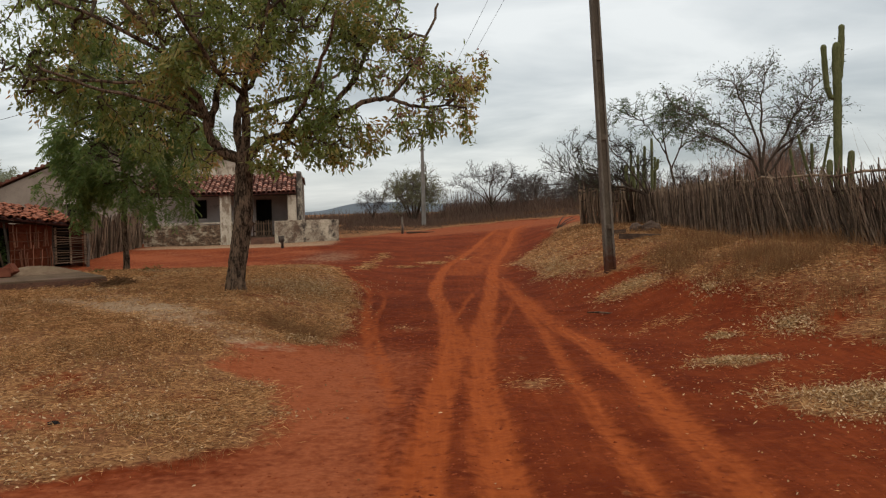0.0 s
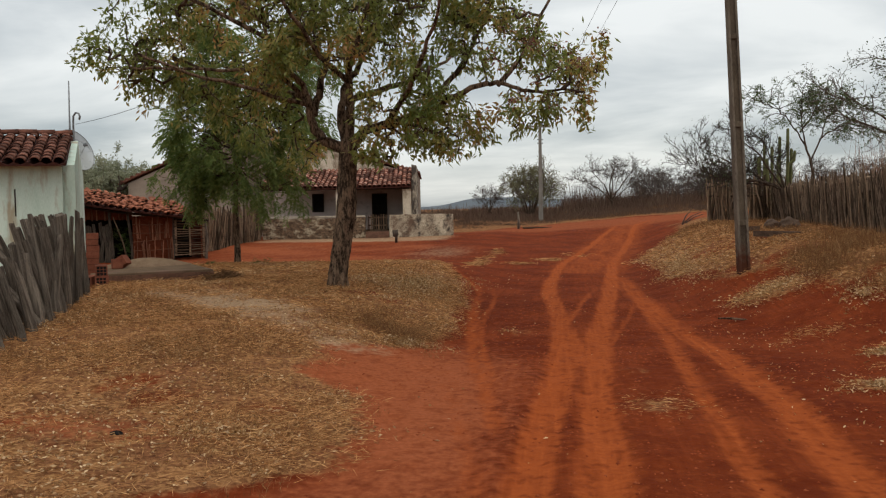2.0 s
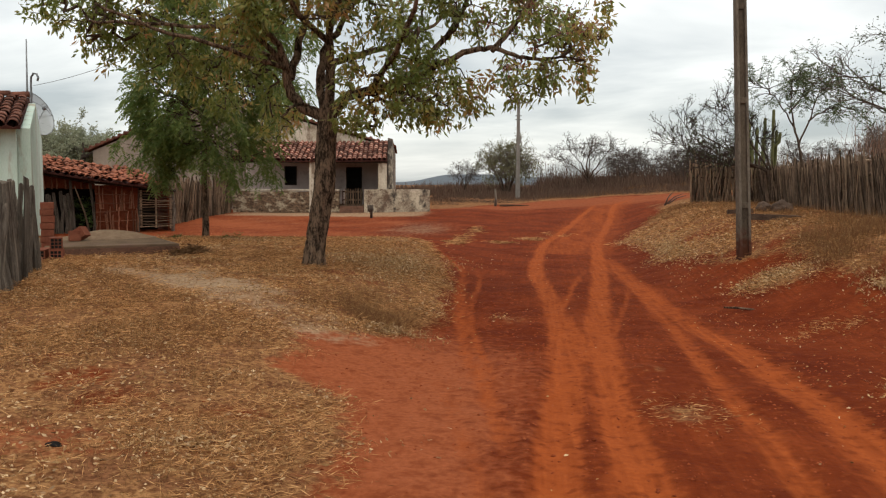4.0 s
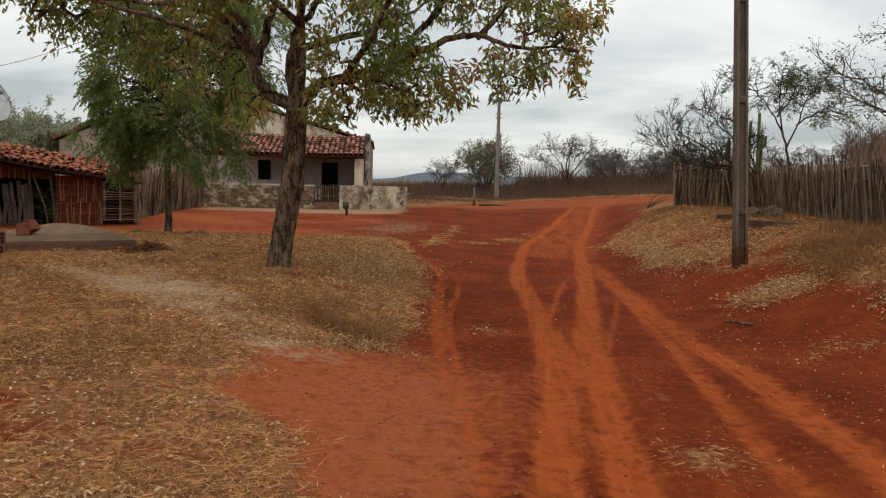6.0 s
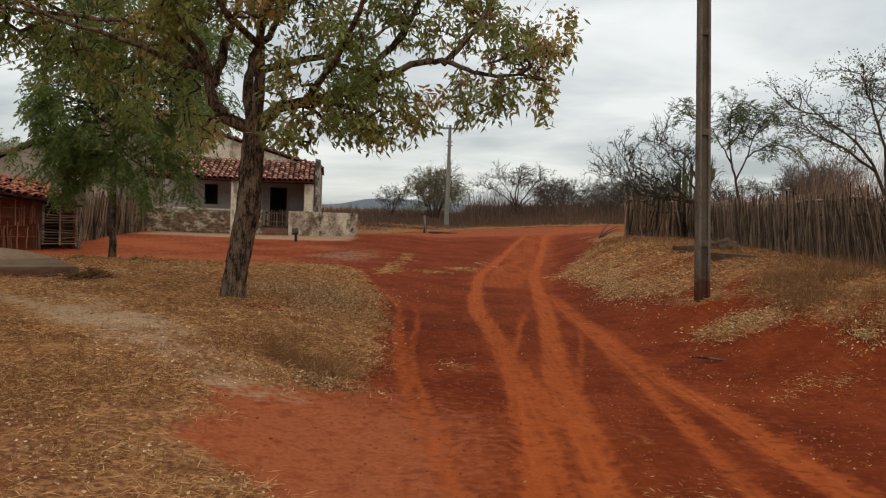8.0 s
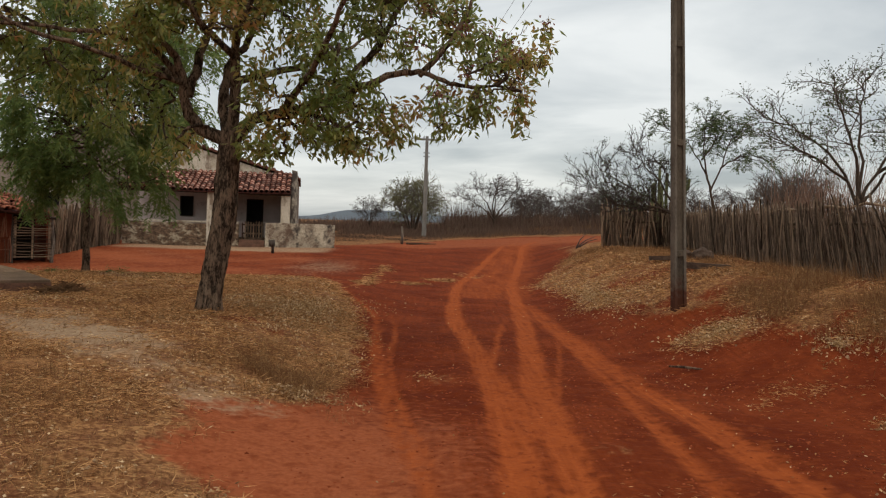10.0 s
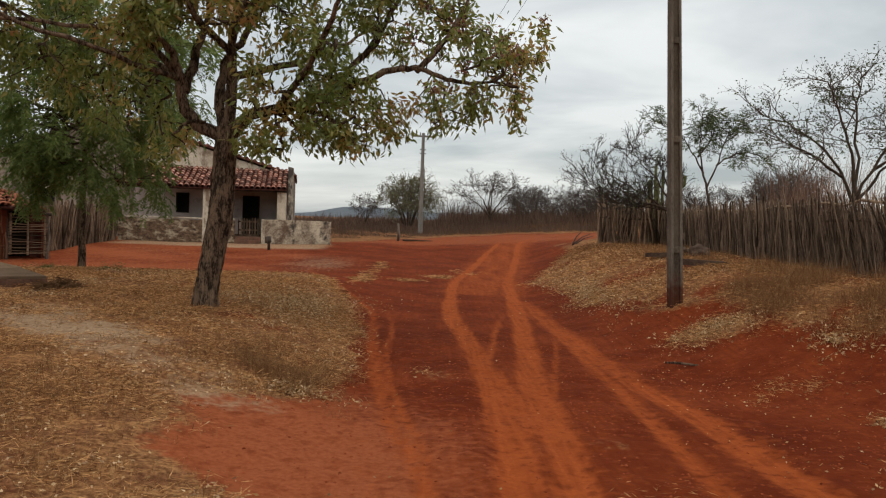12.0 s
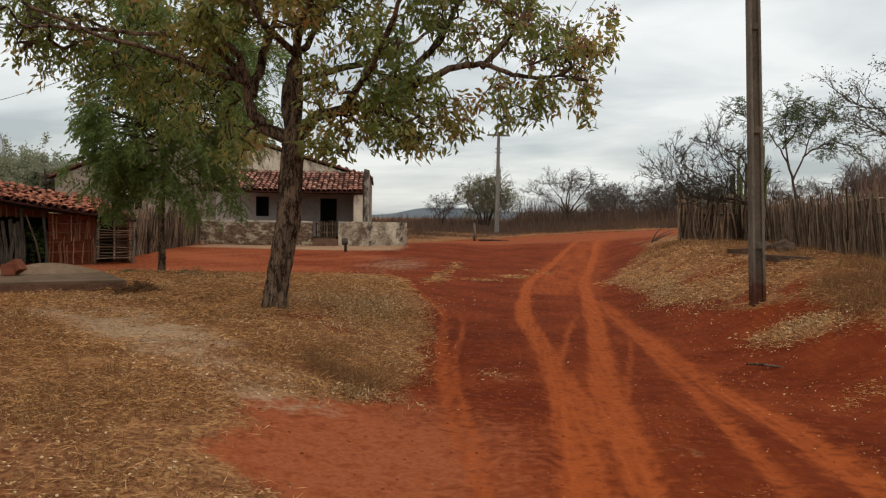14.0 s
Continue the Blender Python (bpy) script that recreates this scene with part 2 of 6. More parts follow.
M_POLE_PALE = material("far_pole_concrete", (0.17, 0.155, 0.135), (0.30, 0.275, 0.24), 3, 0.9, 0.3, 40, (1, 1, 0.35))
M_WIRE = material("wire", (0.05, 0.05, 0.05), (0.09, 0.09, 0.09), 8, 0.6, 0.0, 40)
M_CACTUS = material("cactus_skin", (0.075, 0.082, 0.03), (0.18, 0.172, 0.075), 5, 0.75, 0.3, 40, (1, 1, 0.4), (0.20, 0.17, 0.09), 0.64, 3)
M_STONE = material("brown_stone", (0.055, 0.034, 0.024), (0.13, 0.085, 0.06), 5, 0.95, 0.7, 40)
M_LEAF = leaf_material("mottled_leaves", [(0.10, 0.135, 0.03), (0.155, 0.195, 0.042), (0.22, 0.25, 0.06), (0.18, 0.215, 0.048), (0.31, 0.3, 0.08), (0.42, 0.31, 0.085), (0.46, 0.235, 0.08)], 0.54, 0.35, 0.9, 0.5)
M_LEAF_DARK = leaf_material("dark_fine_leaves", [(0.1, 0.145, 0.036), (0.155, 0.21, 0.055), (0.125, 0.175, 0.043), (0.24, 0.27, 0.075)], 0.48)
M_LEAF_GREY = leaf_material("dull_green_leaves", [(0.05, 0.08, 0.025), (0.085, 0.12, 0.04), (0.11, 0.125, 0.045), (0.06, 0.085, 0.03)], 0.3)
# leaf colour paled to carry the haze over the tree behind the shed
M_LEAF_HAZE = leaf_material("haze_paled_leaves", [(0.24, 0.25, 0.15), (0.32, 0.33, 0.21), (0.28, 0.29, 0.19), (0.36, 0.36, 0.24)], 0.4)
M_WEED_GREEN = leaf_material("green_weed", [(0.05, 0.09, 0.02), (0.09, 0.14, 0.03), (0.07, 0.11, 0.025)], 0.3)
M_SEED = leaf_material("brown_seed_heads", [(0.15, 0.055, 0.04), (0.26, 0.10, 0.07), (0.20, 0.075, 0.05)], 0.1)
M_LITTER = leaf_material("dry_litter", [(0.288, 0.146, 0.0565), (0.464, 0.275, 0.122), (0.35, 0.189, 0.074), (0.6, 0.4, 0.213), (0.67, 0.473, 0.279), (0.174, 0.0757, 0.0296)], 0.05, 0.85, spec=0.04)
M_STRAW = leaf_material("straw", [(0.463, 0.216, 0.0819), (0.71, 0.398, 0.176), (0.545, 0.28, 0.111), (0.154, 0.0667, 0.0266), (0.33, 0.147, 0.0571)], 0.1, 0.85, spec=0.04)
M_GRASS = leaf_material("dry_grass", [(0.19, 0.0879, 0.0353), (0.32, 0.171, 0.0744), (0.235, 0.112, 0.0465), (0.12, 0.0538, 0.0233), (0.47, 0.284, 0.139)], 0.4, 0.9, spec=0.04)
M_CRUMB = leaf_material("earth_crumbs", [(0.15, 0.029, 0.0105), (0.22, 0.047, 0.017), (0.28, 0.064, 0.023), (0.32, 0.085, 0.034), (0.18, 0.036, 0.013)], 0.0, 0.95, spec=0.03)
M_BRUSH = leaf_material("bare_brush", [(0.075, 0.045, 0.032), (0.14, 0.085, 0.06), (0.10, 0.063, 0.045), (0.16, 0.11, 0.075)], 0.05, 0.95, spec=0.04)
M_WEED = leaf_material("dead_weeds", [(0.1365, 0.06596, 0.0306), (0.231, 0.1261, 0.0595), (0.168, 0.0873, 0.0408), (0.105, 0.05044, 0.0255)], 0.2, 0.9, spec=0.04)
M_WEED_PALE = leaf_material("pinkish_dead_weeds", [(0.22, 0.125, 0.085), (0.32, 0.2, 0.14), (0.27, 0.15, 0.1), (0.18, 0.1, 0.07)], 0.2, 0.9, spec=0.04)
M_TWIG_MID = material("brown_twigs", (0.055, 0.043, 0.036), (0.125, 0.1, 0.085), 4, 0.95, 0.2, 30)
M_LEAF_DRY = leaf_material("dull_yellowish_leaves", [(0.12, 0.115, 0.05), (0.18, 0.165, 0.07), (0.15, 0.14, 0.06), (0.21, 0.185, 0.085)], 0.35)
# distance haze is mixed into the hills' blue-grey base colour
M_HILL_HAZED = material("far_hills", (0.1, 0.115, 0.13), (0.14, 0.152, 0.165), 0.004, 1.0, 0.0, 0.02)


# ---- mesh helpers ----
class Geo:
    """Collects vertices and faces for one mesh."""

    def __init__(self):
        self.v, self.f = [], []

    def box(self, x0, y0, z0, x1, y1, z1):
        n = len(self.v)
        self.v += [(x, y, z) for z in (z0, z1) for x, y in ((x0, y0), (x1, y0), (x1, y1), (x0, y1))]
        self.f += [tuple(n + i for i in q) for q in ((0, 3, 2, 1), (4, 5, 6, 7), (0, 1, 5, 4), (1, 2, 6, 5), (2, 3, 7, 6), (3, 0, 4, 7))]
        return self

    def tube(self, points, radii, sides=6, cap=True):
        """A tube along points with a radius at each."""
        n0 = len(self.v)
        pts = [Vector(p) for p in points]
        ref = Vector((0.31, 0.83, 0.47)).normalized()
        for i, p in enumerate(pts):
            d = (pts[min(i + 1, len(pts) - 1)] - pts[max(i - 1, 0)])
            d = d.normalized() if d.length > 1e-6 else Vector((0, 0, 1))
            u = d.cross(ref)
            u = u.normalized() if u.length > 1e-3 else d.orthogonal().normalized()
            w = d.cross(u)
            for k in range(sides):
                a = 2 * math.pi * k / sides
                self.v.append(tuple(p + radii[i] * (math.cos(a) * u + math.sin(a) * w)))
        for i in range(len(pts) - 1):
            for k in range(sides):
                a, b = n0 + i * sides + k, n0 + i * sides + (k + 1) % sides
                self.f.append((a, b, b + sides, a + sides))
        if cap and sides > 2:
            self.f.append(tuple(n0 + k for k in reversed(range(sides))))
            self.f.append(tuple(n0 + (len(pts) - 1) * sides + k for k in range(sides)))
        return self

    def prism(self, outline, d0, d1, axis="y"):
        """An outline in (a, z) pushed from d0 to d1 along y, or along z for an outline in (x, y)."""
        n, k = len(self.v), len(outline)
        for d in (d0, d1):
            self.v += [((a, d, b) if axis == "y" else (a, b, d)) for a, b in outline]
        self.f.append(tuple(n + i for i in range(k)))
        self.f.append(tuple(n + k + i for i in reversed(range(k))))
        self.f += [(n + i, n + k + i, n + k + (i + 1) % k, n + (i + 1) % k) for i in range(k)]
        return self

    def mesh(self, name, mat, smooth=False):
        me = bpy.data.meshes.new(name)
        me.from_pydata(self.v, [], self.f)
        if smooth:
            me.shade_smooth()
        me.materials.append(mat)
        return me


def fix_normals(me):
    bm = bmesh.new()
    bm.from_mesh(me)
    bmesh.ops.recalc_face_normals(bm, faces=bm.faces)
    bm.to_mesh(me)
    bm.free()
    return me


def bevelled(me, width=0.015, segments=2):
    bm = bmesh.new()
    bm.from_mesh(me)
    bmesh.ops.recalc_face_normals(bm, faces=bm.faces)
    bmesh.ops.bevel(bm, geom=list(bm.edges), offset=width, segments=segments, affect="EDGES", profile=0.6)
    bm.to_mesh(me)
    bm.free()
    return me


def rough_up(me, amount, scale):
    """Uneven, worn surface."""
    for v in me.vertices:
        v.co += amount * noise.noise_vector(v.co * scale)
    return me


def part(name, geo, mat, parent=None, label="", smooth=False, at=None):
    me = geo if isinstance(geo, bpy.types.Mesh) else fix_normals(geo.mesh(name, mat, smooth))
    ob = new(name, me)
    if parent:
        ob.parent = parent
    if at is not None:
        ob.matrix_basis = at
    if label:
        ob["label"] = label
    return ob


def thing(name, label, category, at, group="", kind=""):
    ob = new(name)
    ob.empty_display_size = 0.2
    ob.matrix_basis = at
    return tagged(ob, label, category, group, kind)


def arrays(name, verts, faces, mat, parent=None, smooth=False):
    """A mesh from arrays: all faces alike in their number of corners."""
    me = bpy.data.meshes.new(name)
    verts, faces = np.asarray(verts, np.float32), np.asarray(faces, np.int32)
    k = faces.shape[1]
    me.vertices.add(len(verts))
    me.vertices.foreach_set("co", verts.ravel())
    me.loops.add(faces.size)
    me.loops.foreach_set("vertex_index", faces.ravel())
    me.polygons.add(len(faces))
    me.polygons.foreach_set("loop_start", np.arange(0, faces.size, k, dtype=np.int32))
    me.polygons.foreach_set("loop_total", np.full(len(faces), k, np.int32))
    me.update(calc_edges=True)
    if smooth:
        me.shade_smooth()
    me.materials.append(mat)
    ob = new(name, me)
    if parent:
        ob.parent = parent
    return ob


# ---- the lie of the land ----
def sstep(a, b, v):
    u = np.clip((np.asarray(v, float) - a) / (b - a), 0, 1)
    return u * u * (3 - 2 * u)


def height(x, y):
    """A sunken dirt road, a low bank on its left and a metre-high bank on its right."""
    x, y = np.asarray(x, float), np.asarray(y, float)
    road = -0.10 * sstep(9, 14, y) + 0.26 * sstep(28, 48, y) + 0.40 * sstep(48, 62, y)
    lo = np.interp(y, [8, 10.5, 14, 18, 26, 40], [2.6, 2.8, 2.0, 1.5, 1.5, 3.1])
    hi = np.interp(y, [8, 10, 13.4, 15.5, 19, 26, 40], [6.8, 6.8, 6.0, 5.6, 4.6, 5.0, 6.7])
    bank = sstep(0, 1, (x - lo) / (hi - lo))
    right = (1.06 - 0.1 * sstep(26, 40, y)) * bank * sstep(4, 16, y) * (1 - 0.75 * sstep(39, 47, y))
    rise = np.interp(x, [-8, -5.5, -2.3, 0.4, 2.1, 3.5, 5.4, 8.2, 13], [0.0, 0.04, 0.09, 0.27, 0.36, 0.46, 0.62, 0.88, 0.98])
    far = (rise - 0.26 * bank) * sstep(36, 50, y)
    left = 0.45 * sstep(1.0, 3.6, -x) * sstep(6, 14, y) * (1 - 0.75 * sstep(21, 28, y))
    left = left + 0.10 * sstep(2.0, 5.0, -x) * (1 - sstep(6, 14, y))
    return road + right + far + left


def ground(x, y):
    return float(height(x, y))


rng = np.random.default_rng(7)
TRACKS = [
    ("left_thin", 0.11, 0.56, [(-4.82, 32), (-3.6, 26.6), (-2.34, 21.3), (-1.64, 19.4), (-1.42, 16.5), (-1.36, 14.8), (-1.1, 12.35), (-0.84, 10.6), (-0.65, 9.4), (-0.47, 8.7), (-0.35, 7.6)]),
    ("main_left", 0.165, 1.0, [(3.2, 50), (1.7, 41), (0.05, 28.4), (-0.25, 20.3), (0.03, 14.9), (0.1, 12.1), (-0.01, 8.8), (-0.1, 6.7), (-0.15, 5.5), (-0.2, -3)]),
    ("main_right", 0.175, 1.0, [(5.6, 53), (3.9, 47.9), (1.55, 27.9), (1.19, 21.4), (0.49, 12.0), (0.35, 8.2), (0.37, 5.5), (0.5, -3)]),
    ("turn_inner", 0.12, 0.64, [(1.48, 23.2), (1.46, 16), (1.44, 12.6), (1.36, 10), (1.27, 8.3), (1.23, 7.1), (1.27, 6.3), (1.26, 5.5), (1.1, -3)]),
    ("turn_outer", 0.21, 0.78, [(1.5, 24), (1.52, 19), (1.6, 15.8), (1.74, 13.8), (1.9, 11.4), (1.91, 9.2), (1.91, 7.6), (1.84, 6.4), (1.8, 5.4), (1.6, -3)]),
    ("left_thin_pair", 0.055, 0.6, [(-2.34, 21.35), (-1.49, 20.4), (-1.23, 18.8), (-1.2, 16.4), (-1.12, 13.9), (-0.9, 12.0), (-0.66, 10.2), (-0.5, 9.2)]),
    ("left_fork", 0.1, 0.5, [(-1.15, 10.3), (-0.78, 8.3), (-0.5, 7.0), (-0.3, 6.0), (-0.2, 4.5)]),
    ("left_near", 0.3, 0.2, [(-0.75, 10.0), (-0.6, 8.6), (-0.5, 7.0), (-0.5, 5.4), (-0.5, -3)]),
    ("thin_right", 0.05, 0.6, [(1.9, 21.6), (1.59, 18.7), (1.0, 14.5), (0.7, 12.5), (0.5, 10.9)]),
    ("crossing", 0.07, 0.6, [(0.97, 21.4), (0.32, 16.3), (0.09, 14.0)]),
    ("slip", 0.13, 0.85, [(-0.08, 17.6), (0.07, 14.7), (0.25, 12.4), (0.34, 10.4)]),
    ("between", 0.06, 0.65, [(1.44, 21.5), (0.9, 16.5), (0.74, 14.5), (0.6, 12.0)]),
    ("worn_middle", 0.34, 0.2, [(0.4, 12.5), (0.2, 10), (0.14, 8), (0.12, 5.5), (0.1, -3)]),
    ("crest_worn", 1.3, 0.55, [(4.4, 52), (2.6, 42), (1.2, 30), (0.7, 24)]),
]
# patches of litter on the bare earth: centre, half sizes
PATCHES = [(3.5, 7.5, 0.78, 0.62, 0.95), (3.05, 9.4, 0.6, 0.25, 0.9), (0.92, 8.75, 0.32, 0.42, 0.8), (3.4, 15.5, 0.7, 0.7, 0.9), (-2.45, 27.6, 0.3, 3.2, 0.62), (-2.35, 33.0, 0.3, 1.8, 0.6),
           (-1.25, 28.0, 0.5, 0.6, 0.6), (-0.45, 29.8, 0.6, 0.75, 0.65), (0.6, 32.4, 0.6, 0.9, 0.55), (1.25, 5.45, 0.35, 0.12, 0.7), (0.86, 10.3, 0.22, 0.2, 0.4), (-0.5, 13.5, 0.28, 0.6, 0.42), (3.45, 11.05, 0.22, 0.22, 0.6)]


def wobble(x, y, s, k=0):
    """Smooth noise from sines."""
    return (np.sin(x * s + 1.3 * np.sin(y * s * 0.7 + k) + k) + np.sin(y * s * 1.31 + 1.7 * np.sin(x * s * 0.63 + 2 * k) + 2.1 * k)
            + 0.6 * np.sin((x + y) * s * 2.3 + 3 * k) + 0.5 * np.sin((x * 1.7 - y) * s * 3.1 + k)) / 3.1


def track_mask(x, y):
    out = np.zeros_like(x)
    for k, (_, half, worn, pts) in enumerate(TRACKS):
        p = np.array(pts[::-1], float)
        yy = np.clip(y, p[0, 1], p[-1, 1])
        cx = np.interp(yy, p[:, 1], p[:, 0])
        # soften the corners of the line
        for dy in (-1.2, 1.2, -0.6, 0.6):
            cx = cx + np.interp(np.clip(yy + dy, p[0, 1], p[-1, 1]), p[:, 1], p[:, 0])
        cx = cx / 5 + 0.03 * wobble(x * 0, y, 0.8, k) + 0.015 * wobble(x * 0, y, 3.1, k + 3)
        d = np.abs(x - cx) / (half * (1 + 0.12 * wobble(x, y, 0.6, k + 5)))
        m = worn * (1 - sstep(0.25, 1.6, d))
        ends = sstep(p[0, 1] - 0.5, p[0, 1] + 0.5, y) * (1 - sstep(p[-1, 1] - 5, p[-1, 1] + 3, y))
        streaks = 0.86 + 0.3 * np.sin(11 * (x - cx) / half + 2.0 * wobble(x * 0, y, 0.5, k + 2)) * wobble(x * 0, y, 0.45, k) + 0.2 * wobble(x * 2.2, y * 0.35, 3.0, k + 9)
        out = np.maximum(out, m * ends * np.clip(streaks, 0.3, 1.0))
    return out


def crest(x):
    """Where the bare earth of the road ends and the dry weeds of the bush begin."""
    return np.interp(x, [-12, -6, -4.4, -2.5, -0.3, 2.3, 4.3, 9, 14], [47, 47.8, 50, 52.5, 54.7, 55.7, 55.8, 53.8, 53])


def straw_mask(x, y):
    edge = np.interp(y, [4.0, 5.7, 6.25, 6.7, 7.7, 8.6, 9.0, 9.4, 10.1, 10.8, 11.0, 11.6, 13.1, 16.0, 19.5, 24.0],
                     [-4.5, -2.75, -1.9, -1.25, -1.4, -1.62, -1.9, -2.4, -2.27, -2.55, -2.2, -1.6, -1.42, -1.55, -2.1, -3.2])
    edge = edge + 0.12 * wobble(x, y, 1.7, 1) + 0.08 * wobble(x, y, 5.0, 4)
    left = sstep(-0.3, 0.35, edge - x) * (1 - sstep(21.5, 24.5, y + 0.5 * wobble(x, y, 0.8, 2)))
    xr = np.interp(y, [5, 9.3, 9.9, 10.8, 11.9, 13.2, 14.6, 16.7, 17.3, 20.7, 24.4, 27.7, 30.7, 34.2, 37.8], [5.0, 4.6, 4.37, 4.34, 4.2, 4.4, 3.9, 3.7, 2.95, 2.3, 2.4, 2.05, 2.83, 3.9, 4.8])
    xr = xr + 0.14 * wobble(x, y, 1.5, 3) + 0.08 * wobble(x, y, 4.6, 8)
    foot = np.interp(y, [11.5, 14.6, 16.9, 19.3, 23.5, 29, 35.5], [8.4, 7.4, 6.7, 6.55, 7.15, 7.8, 8.1]) - x
    right = (1 - 0.5 * (1 - sstep(0.5, 1.7, foot)) * sstep(9, 12, y)) * (0.6 + 0.35 * np.clip(0.5 + 1.6 * wobble(x, y, 1.0, 12), -0.7, 1)) * sstep(-0.3, 0.4, x - xr) * (1 - sstep(40, 47, y) * (1 - sstep(9, 13, x)))
    out = np.maximum(left, right)
    for cx, cy, rx, ry, full in PATCHES:
        d = np.hypot((x - cx) / rx, (y - cy) / ry) + 0.35 * wobble(x, y, 2.6, 4)
        out = np.maximum(out, full * (1 - sstep(0.3, 1.35, d)))
    bare = np.exp(-(((x + 3.6) / 1.3) ** 2 + ((y - 7.25) / 0.4) ** 2)) + 0.8 * np.exp(-(((x + 2.3) / 0.6) ** 2 + ((y - 8.1) / 0.25) ** 2))
    out = out * (1 - 0.5 * np.clip(bare, 0, 1))
    out = out * (1 - 0.8 * track_mask(x, y) * (y < 40))
    beyond = sstep(-0.5, 0.9, y - crest(x) + 0.5 * wobble(x, y, 0.9, 6))
    out = out * (1 - 0.55 * sstep(0.35, 0.8, wobble(x, y, 1.5, 14)) * (y < 30))
    side = sstep(-1.0, 1.0, -16.5 - x)
    return np.clip(np.maximum(np.maximum(out, beyond), side), 0, 1)


def pale_mask(x, y):
    """Bleached sandy footpath over the left bank, and the sandy turn beside the road."""
    path = 1 - sstep(0.2, 1.3, np.abs(x + 5.0 + 0.85 * (y - 13.7) + 0.4 * wobble(x, y, 1.2, 8)) / (0.72 + 0.2 * np.clip(y - 10.5, 0, 4)))
    path = 0.95 * path * np.clip(0.85 + 0.4 * wobble(x, y, 1.6, 41) + 0.25 * wobble(x, y, 4.4, 43), 0.2, 1.1) * (0.68 + 0.32 * sstep(11.0, 12.6, y)) * sstep(10.2, 10.8, y) * (1 - sstep(14.6, 15.8, y))
    front = 0.62 * np.exp(-(((x + 4.3) / 1.5) ** 2 + ((y - 32.5) / 4.6) ** 2)) * (1 + 0.3 * wobble(x, y, 1.1, 5)) + 0.85 * sstep(4.5, 6, -x) * (1 - sstep(14, 16, -x)) * sstep(39, 41, y) * (1 - sstep(44, 47, y))
    yard = 0.4 * sstep(4, 6, -x) * sstep(25, 27, y) * (1 - sstep(40, 43, y)) * np.clip(0.3 + wobble(x, y, 0.55, 21), 0, 1)
    return np.clip(path + front + yard, 0, 1)


def sand_mask(x, y):
    a = 1.2 * np.exp(-(((x + 1.85) / 1.4) ** 2 + ((y - 9.7) / 2.3) ** 2)) + 0.55 * np.exp(-(((x + 0.95) / 0.75) ** 2 + ((y - 6.6) / 1.8) ** 2))
    a = a + 0.6 * np.exp(-(((x + 2.0) / 1.6) ** 2 + ((y - 5.2) / 0.8) ** 2))
    a = a * (1 + 0.35 * wobble(x, y, 2.1, 9))
    a = a + 0.7 * np.exp(-(((x + 3.6) / 1.2) ** 2 + ((y - 7.25) / 0.45) ** 2))
    yard = sstep(4, 6, -x) * sstep(25, 28, y) * (1 - sstep(36, 41, y))
    worn = sstep(44, 50, y) * (y < crest(x)) * 0.6
    house = 0.5 * sstep(5, 7, -x) * sstep(36, 41, y) * (1 - sstep(46, 50, y))
    return np.clip(a + (0.5 + 0.35 * wobble(x, y, 0.7, 3)) * yard + worn + house, 0, 1)


def make_ground():
    xs = np.concatenate([-np.geomspace(2500, 30, 24), np.arange(-29, -9, 0.6), np.arange(-9, -5, 0.2), np.arange(-5, -2.2, 0.1), np.arange(-2.2, 2.6, 0.045), np.arange(2.6, 5, 0.1),
                         np.arange(5, 9, 0.2), np.arange(9, 30, 0.7), np.geomspace(31, 2500, 24)])
    ys = np.concatenate([-np.geomspace(600, 4, 14), np.arange(-3, 4, 0.5), np.arange(4, 16, 0.1), np.arange(16, 30, 0.14), np.arange(30, 64, 0.4),
                         np.arange(64, 90, 1.5), np.geomspace(92, 4500, 26)])
    gx, gy = np.meshgrid(xs, ys)
    tr, st = track_mask(gx, gy), straw_mask(gx, gy)
    z = height(gx, gy)
    near = (np.abs(gx) < 30) & (gy < 70)
    relief = 0.018 * wobble(gx, gy, 1.7, 1) + 0.010 * wobble(gx, gy, 4.3, 2) + 0.012 * wobble(gx, gy, 9.0, 3) * (1 - tr) + 0.03 * wobble(gx, gy, 0.5, 4)
    z = z + np.where(near, relief, 0) - 0.035 * tr + np.where(near, 0.02 * st * (1 + wobble(gx, gy, 7.0, 6)), 0)
    nx, ny = len(xs), len(ys)
    idx = np.arange(nx * ny).reshape(ny, nx)
    quads = np.stack([idx[:-1, :-1], idx[:-1, 1:], idx[1:, 1:], idx[1:, :-1]], -1).reshape(-1, 4)
    ob = arrays("ground", np.stack([gx, gy, z], -1).reshape(-1, 3), quads, M_EARTH, smooth=True)
    for key, values in (("track", tr), ("straw", st), ("pale", pale_mask(gx, gy)), ("sand", sand_mask(gx, gy))):
        ob.data.attributes.new(key, "FLOAT", "POINT").data.foreach_set("value", values.ravel().astype(np.float32))
    tagged(ob, "red earth ground with wheel tracks and strewn dry straw", "ground", kind="structure")


